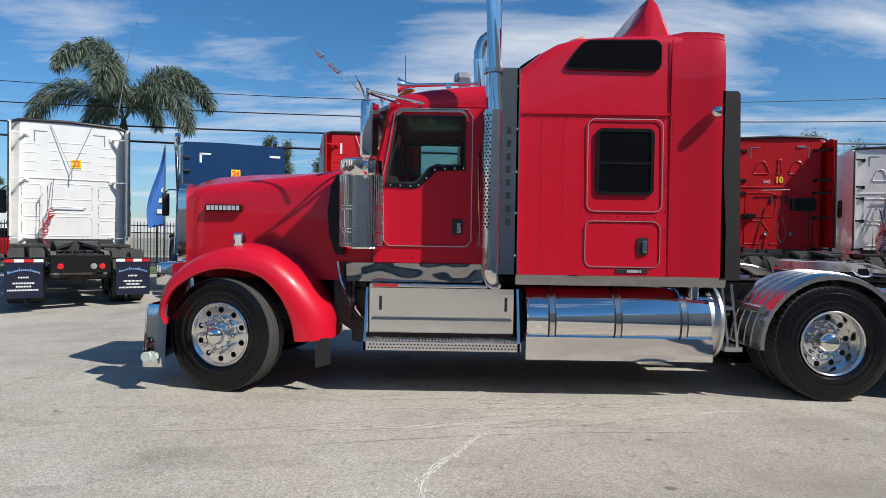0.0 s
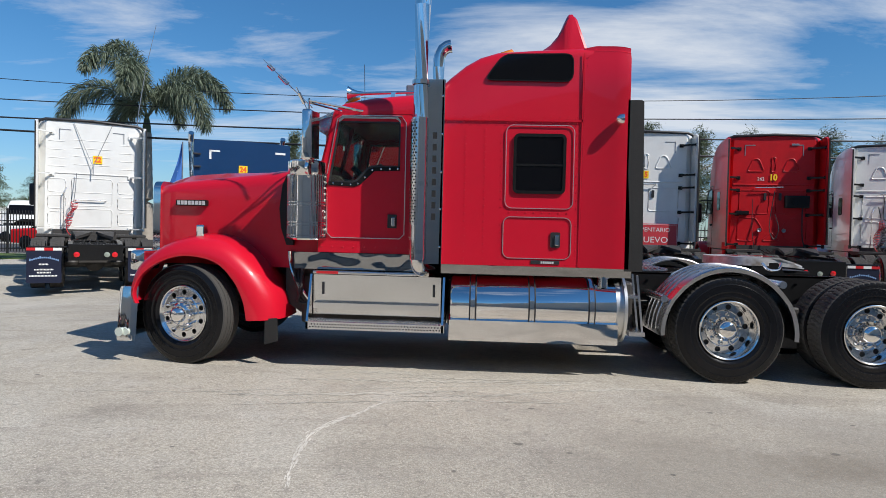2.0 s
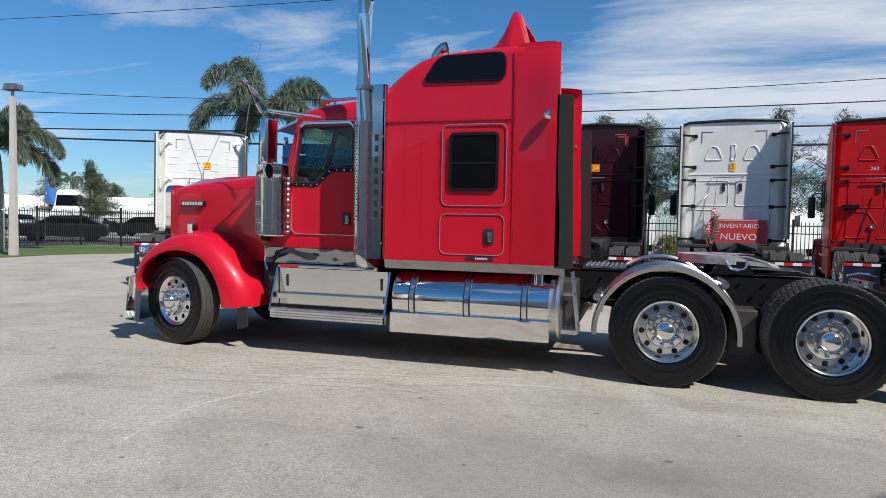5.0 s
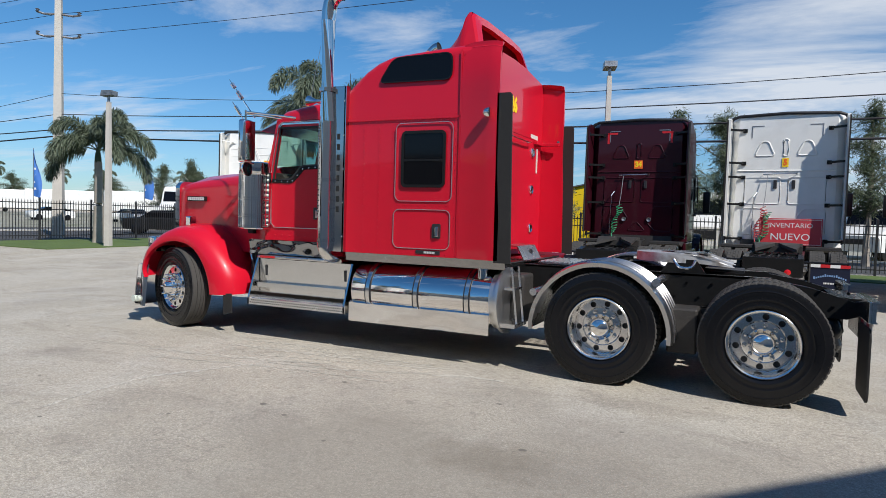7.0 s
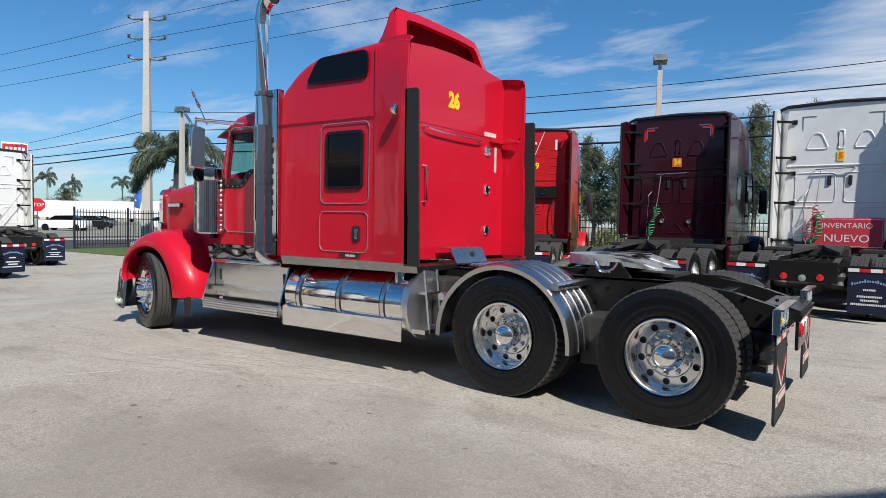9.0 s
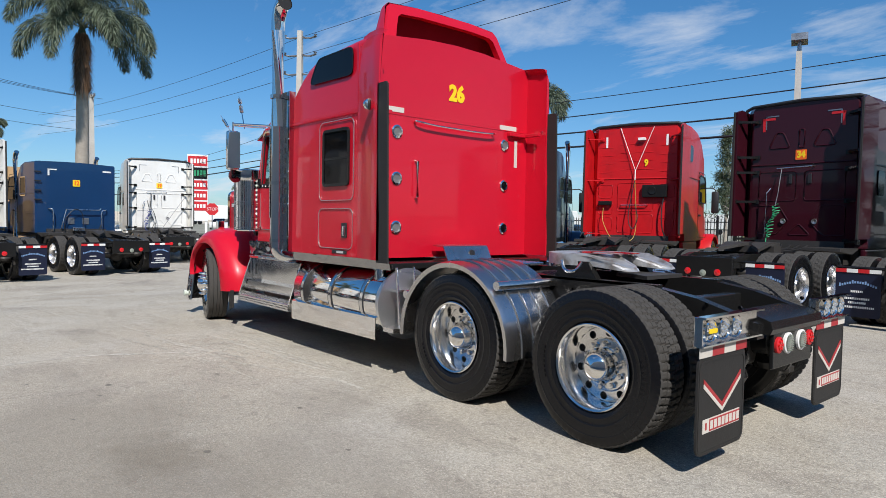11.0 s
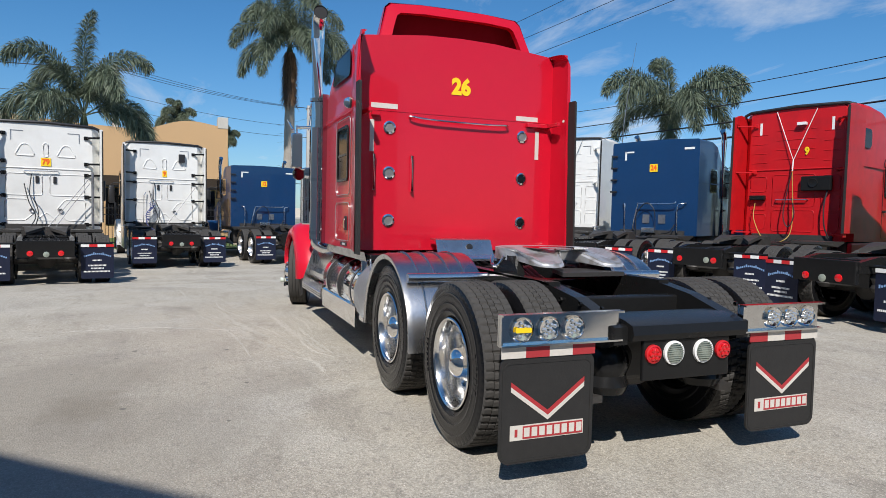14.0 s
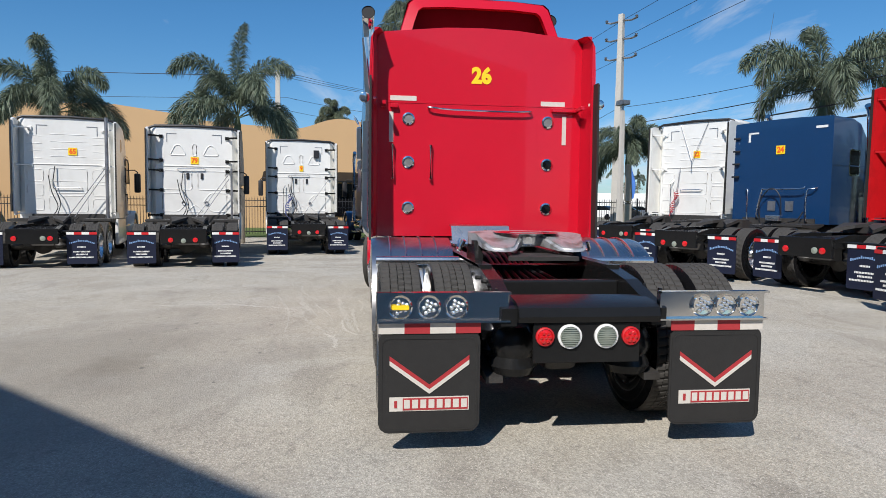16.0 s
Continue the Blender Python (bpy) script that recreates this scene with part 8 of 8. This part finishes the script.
# ---- the tan building to the west ----
tb = thing("tan_building", pose(-31, -4, 0), "tan stucco building with curved parapet", "building")
bm = nb()
par = [(-34, -0.4), (10.3, -0.4), (10.3, 6.35)]
for k in range(17):
    f = k / 16
    par.append((10.25 - 4.6 * f, 6.28 - 0.4 * f + 0.42 * math.sin(math.pi * min(1.0, f * 1.05)) ** 1.5))
par += [(3.0, 6.0), (0.2, 6.2), (-1.7, 6.6), (-4.7, 7.0), (-12, 7.0), (-34, 7.0)]
prism(bm, par, "x", -14, 0)
part("wall", bm, STUCCO, tb)
for y in (-20, -14, -8, -2, 4, 7.4):
    bm = nb()
    box(bm, 0.0, 0.06, y, y + 2.2, 0.6, 2.6)
    part("window", bm, DARKGLASS, tb, "dark shop window")
    bm = nb()
    prism(bm, [(0.0, 3.3), (0.9, 2.75), (0.9, 2.65), (0.0, 3.15)], "y", y - 0.3, y + 2.5)
    part("awning", bm, FRAME, tb, "dark green awning")
bm = nb()
box(bm, -1.5, 0.03, 9.75, 10.32, 6.2, 6.85, 0.02)
part("parapet_end", bm, CONCRETE, tb, "pale parapet end block")
bm = nb()
box(bm, -12, -1.0, 10.3, 12.6, -0.4, 3.9)
part("side_wing", bm, STUCCO, tb, "lower wing of the building")

# ---- filling-station price sign and stop sign ----
sg = thing("price_sign", pose(-36.0, 17.9, -0.15, 0, 0, 68), "red and white fuel price sign on a post", "sign")
bm = nb()
box(bm, -0.65, 0.65, -0.12, 0.12, 1.4, 5.8, 0.02)
box(bm, -0.6, -0.45, -0.08, 0.08, -0.3, 1.4)
box(bm, 0.45, 0.6, -0.08, 0.08, -0.3, 1.4)
part("cabinet", bm, WHITEDECAL, sg)
for z0, z1, mt in ((5.05, 5.7, REDDECAL), (4.2, 4.95, FRAME), (3.5, 4.1, REDDECAL), (2.8, 3.4, REDDECAL), (2.1, 2.7, REDDECAL)):
    bm = nb()
    box(bm, -0.60, 0.60, -0.135, -0.122, z0, z1)
    p = part("sign_field", bm, mt, sg)
    bm = nb()
    for q in range(5):
        box(bm, -0.45 + 0.2 * q, -0.31 + 0.2 * q, -0.14, -0.136, z0 + 0.18, z1 - 0.18)
    part("price_print", bm, WHITEDECAL if mt is REDDECAL else COILGREEN, p)
st = thing("stop_sign", pose(-31.4, 17.1, 0, 0, 0, 62), "red octagonal stop sign", "sign")
bm = nb()
tube(bm, [(0, 0.03, 0), (0, 0.03, 2.3)], 0.03, 8)
part("post", bm, CAST, st)
bm = nb()
prism(bm, [(0.38 * math.cos(radians(22.5 + 45 * k)), 2.0 + 0.38 * math.sin(radians(22.5 + 45 * k))) for k in range(8)], "y", -0.01, 0.0)
part("plate", bm, REDDECAL, st)
words("lettering", "STOP", 0.26, WHITEDECAL, st, pose(0, -0.012, 2.0, 90, 0, 0), 0.001)


# ---- feather flags ----
def flag(x, y, h, turn, seed):
    fl = thing("feather_flag", pose(x, y, 0, 0, 0, turn), "blue feather flag on a thin pole", "flag", "feather flags")
    bm = nb()
    tube(bm, [(0, 0, 0), (0, 0, h)], 0.02, 6)
    part("pole", bm, CAST, fl)
    bm = nb()
    rows = []
    for k in range(15):
        f = k / 14
        wd = 0.62 * (1 - f) * (0.35 + 0.65 * math.sin(2.6 * f + 0.4)) + 0.03
        rows.append([(q / 4 * wd, 0.10 * math.sin(6 * f + q * 1.1 + seed) * q / 4, h * 0.42 + h * 0.56 * f - 0.10 * q / 4 * (1 - f)) for q in range(5)])
    loft(bm, rows, False, False)
    cloth = part("cloth", bm, FLAGBLUE, fl, "rippled blue cloth with pale print", True)
    for z in (0.50, 0.58, 0.66, 0.74):
        for side in (-0.012, 0.012):
            bm = nb()
            box(bm, 0.05, 0.05 + 0.26 * (1.05 - z), side - 0.002, side + 0.002, h * z, h * z + 0.12)
            part("print_bar", bm, WHITEDECAL, cloth)


flag(-34.0, 24.0, 4.9, 30, 1)
flag(-24.6, 24.0, 4.9, 30, 2)
flag(-7.75, 17.9, 3.8, 200, 3)


# ---- across the street: parked cars, white trailers, low sheds ----
def car(x, y, turn, paint, name):
    c = thing("parked_car", pose(x, y, 0, 0, 0, turn), name + " parked car beyond the fence", "car", "parked cars")
    bm = nb()
    rings = []
    for xx, z0, z1, w in ((-2.2, 0.5, 0.85, 0.75), (-2.1, 0.3, 0.95, 0.85), (-1.2, 0.28, 1.0, 0.88), (-0.2, 0.28, 1.02, 0.9), (1.2, 0.28, 1.02, 0.9), (2.1, 0.3, 0.98, 0.85), (2.2, 0.45, 0.8, 0.75)):
        rings.append([(xx, p[1], p[2]) for p in hull(w, z0, z1, 0.12, 0.02, xx)])
    loft(bm, rings)
    rings = []
    for xx, z1, w in ((-1.2, 1.02, 0.78), (-0.6, 1.42, 0.68), (0.9, 1.46, 0.68), (1.7, 1.05, 0.76)):
        rings.append(hull(w, 0.98, z1, 0.03, 0.01, xx))
    part("body", bm, paint, c, "", True)
    bm = nb()
    loft(bm, rings)
    part("cabin", bm, DARKGLASS, c, "", True)
    for xx in (-1.35, 1.35):
        for s in (-1, 1):
            bm = nb()
            lathe(bm, [(0.05, s * 0.93), (0.2, s * 0.92), (0.33, s * 0.88), (0.33, s * 0.70)], "y", 18, (xx, 0, 0.33), True)
            part("wheel", bm, TYRE, c, "", True)


car(-27.5, 27.8, 40, FRAME, "black")
car(-31.5, 38.5, 20, FRAME, "black")
car(-26.5, 38.0, 10, WHITE, "white")
car(-22.0, 39.0, 0, CAST, "grey")
car(-19.0, 29.5, 0, BGRED, "red")
for i, (x, y) in enumerate(((-58, 31), (-64, 36), (-63, 44), (-70, 40), (-57, 49), (-52, 54), (-75, 35), (-50, 44), (-47, 49))):
    car(x, y, 40 + i * 17, (WHITE, FRAME, WHITE, CAST, WHITE, BLUE, WHITE, CAST, FRAME)[i], ("white", "black", "white", "grey", "white", "blue", "white", "grey", "black")[i])


def trailer(x, y, turn, l, paint, name):
    t = thing("box_trailer", pose(x, y, 0, 0, 0, turn), name + " box trailer far across the street", "trailer", "far trailers")
    bm = nb()
    box(bm, -l / 2, l / 2, -1.25, 1.25, 1.1, 3.9, 0.04)
    part("box", bm, paint, t)
    bm = nb()
    for k in range(int(l / 0.8)):
        box(bm, -l / 2 + 0.4 + 0.8 * k, -l / 2 + 0.44 + 0.8 * k, -1.262, -1.25, 1.15, 3.85)
    part("rib", bm, paint, t)
    for xx in (-l / 2 + 1.2, -l / 2 + 2.4, l / 2 - 1.2):
        bm = nb()
        lathe(bm, [(0.05, -1.2), (0.5, -1.15), (0.5, -0.9)], "y", 18, (xx, 0, 0.5), True)
        part("wheel", bm, TYRE, t)


for x, y, turn, l in ((-150, 84, 30, 16), (-132, 100, 35, 16), (-112, 118, 25, 14), (-92, 128, 10, 14), (-58, 124, 5, 14), (-140, 62, 48, 16), (-110, 54, 60, 13), (-99, 62, 58, 12), (-86, 63, 58, 13), (-74, 66, 55, 12), (-63, 69, 50, 11)):
    trailer(x, y, turn, l, WHITE, "white")
ys = thing("yellow_shed", pose(-2.7, 35.0, 0), "bright yellow shed with low gable beyond the fence", "shed")
bm = nb()
prism(bm, [(-1.25, 0), (1.25, 0), (1.25, 3.25), (0, 3.5), (-1.25, 3.25)], "y", -2.0, 2.0)
part("wall", bm, YELLOW, ys)
bm = nb()
prism(bm, [(-1.33, 3.22), (0, 3.49), (1.33, 3.22), (1.33, 3.28), (0, 3.56), (-1.33, 3.28)], "y", -2.1, 2.1)
part("roof", bm, CAST, ys)


def box_van(x, y, turn, h, l):
    """A white cab-forward truck seen from in front and aside."""
    v = thing("box_truck", pose(x, y, 0, 0, 0, turn), "white truck parked across the street", "truck", "trucks across the street")
    bm = nb()
    loft(bm, [[(p[1], yy, p[2]) for p in hull(1.15, 0.45, z, 0.14, 0.04, 0, 0.03)] for yy, z in ((-l, h * 0.97), (0.0, h), (0.45, h * 0.86), (0.8, h * 0.62), (1.7, h * 0.48), (2.1, h * 0.42))])
    part("body", bm, WHITE, v, "", True)
    bm = nb()
    prism(bm, [(0.42, h * 0.86), (0.78, h * 0.63), (0.82, h * 0.63), (0.47, h * 0.88)], "x", -0.95, 0.95)
    part("windshield", bm, DARKGLASS, v)
    bm = nb()
    box(bm, -0.7, 0.7, 2.06, 2.14, 0.8, h * 0.38, 0.03)
    part("grille", bm, PLASTIC, v)
    for s in (-1, 1):
        bm = nb()
        prism(bm, [(-0.5, h * 0.60), (0.35, h * 0.60), (0.20, h * 0.80), (-0.5, h * 0.82)], "x", *sorted((s * 1.12, s * 1.158)))
        part("side_window", bm, DARKGLASS, v)
        for yy in (1.2, -l + 0.9):
            bm = nb()
            lathe(bm, [(0.05, s * 1.16), (0.28, s * 1.15), (0.5, s * 1.10), (0.5, s * 0.84)], "x", 18, (0, yy, 0.5), True)
            part("wheel", bm, TYRE, v, "", True)


box_van(-41.0, 41.0, -150, 3.5, 3.4)
box_van(2.6, 38.5, 172, 3.3, 3.2)
box_van(10.2, 38.5, 150, 2.8, 4.0)
box_van(-45.5, 47.0, -140, 2.7, 3.0)
box_van(-36.0, 50.0, -165, 2.9, 4.0)
box_van(-30.5, 47.0, 190, 2.8, 3.6)
for k, (x, y, h) in enumerate(((-140, 66, 8.4), (-146, 74, 7.6), (-136, 80, 8.2), (-130, 90, 7.4), (-124, 96, 8.2), (-104, 100, 7.4), (-152, 60, 8.6))):
    palm(x, y, h, 9, 3.0, 40 + k, near=False)
bm = nb()
box(bm, -240, -220, -20, 190, 0, 3.2)
tagged(part("far_shed", bm, BEIGE), "long pale shed on the far horizon", "building", kind="structure")
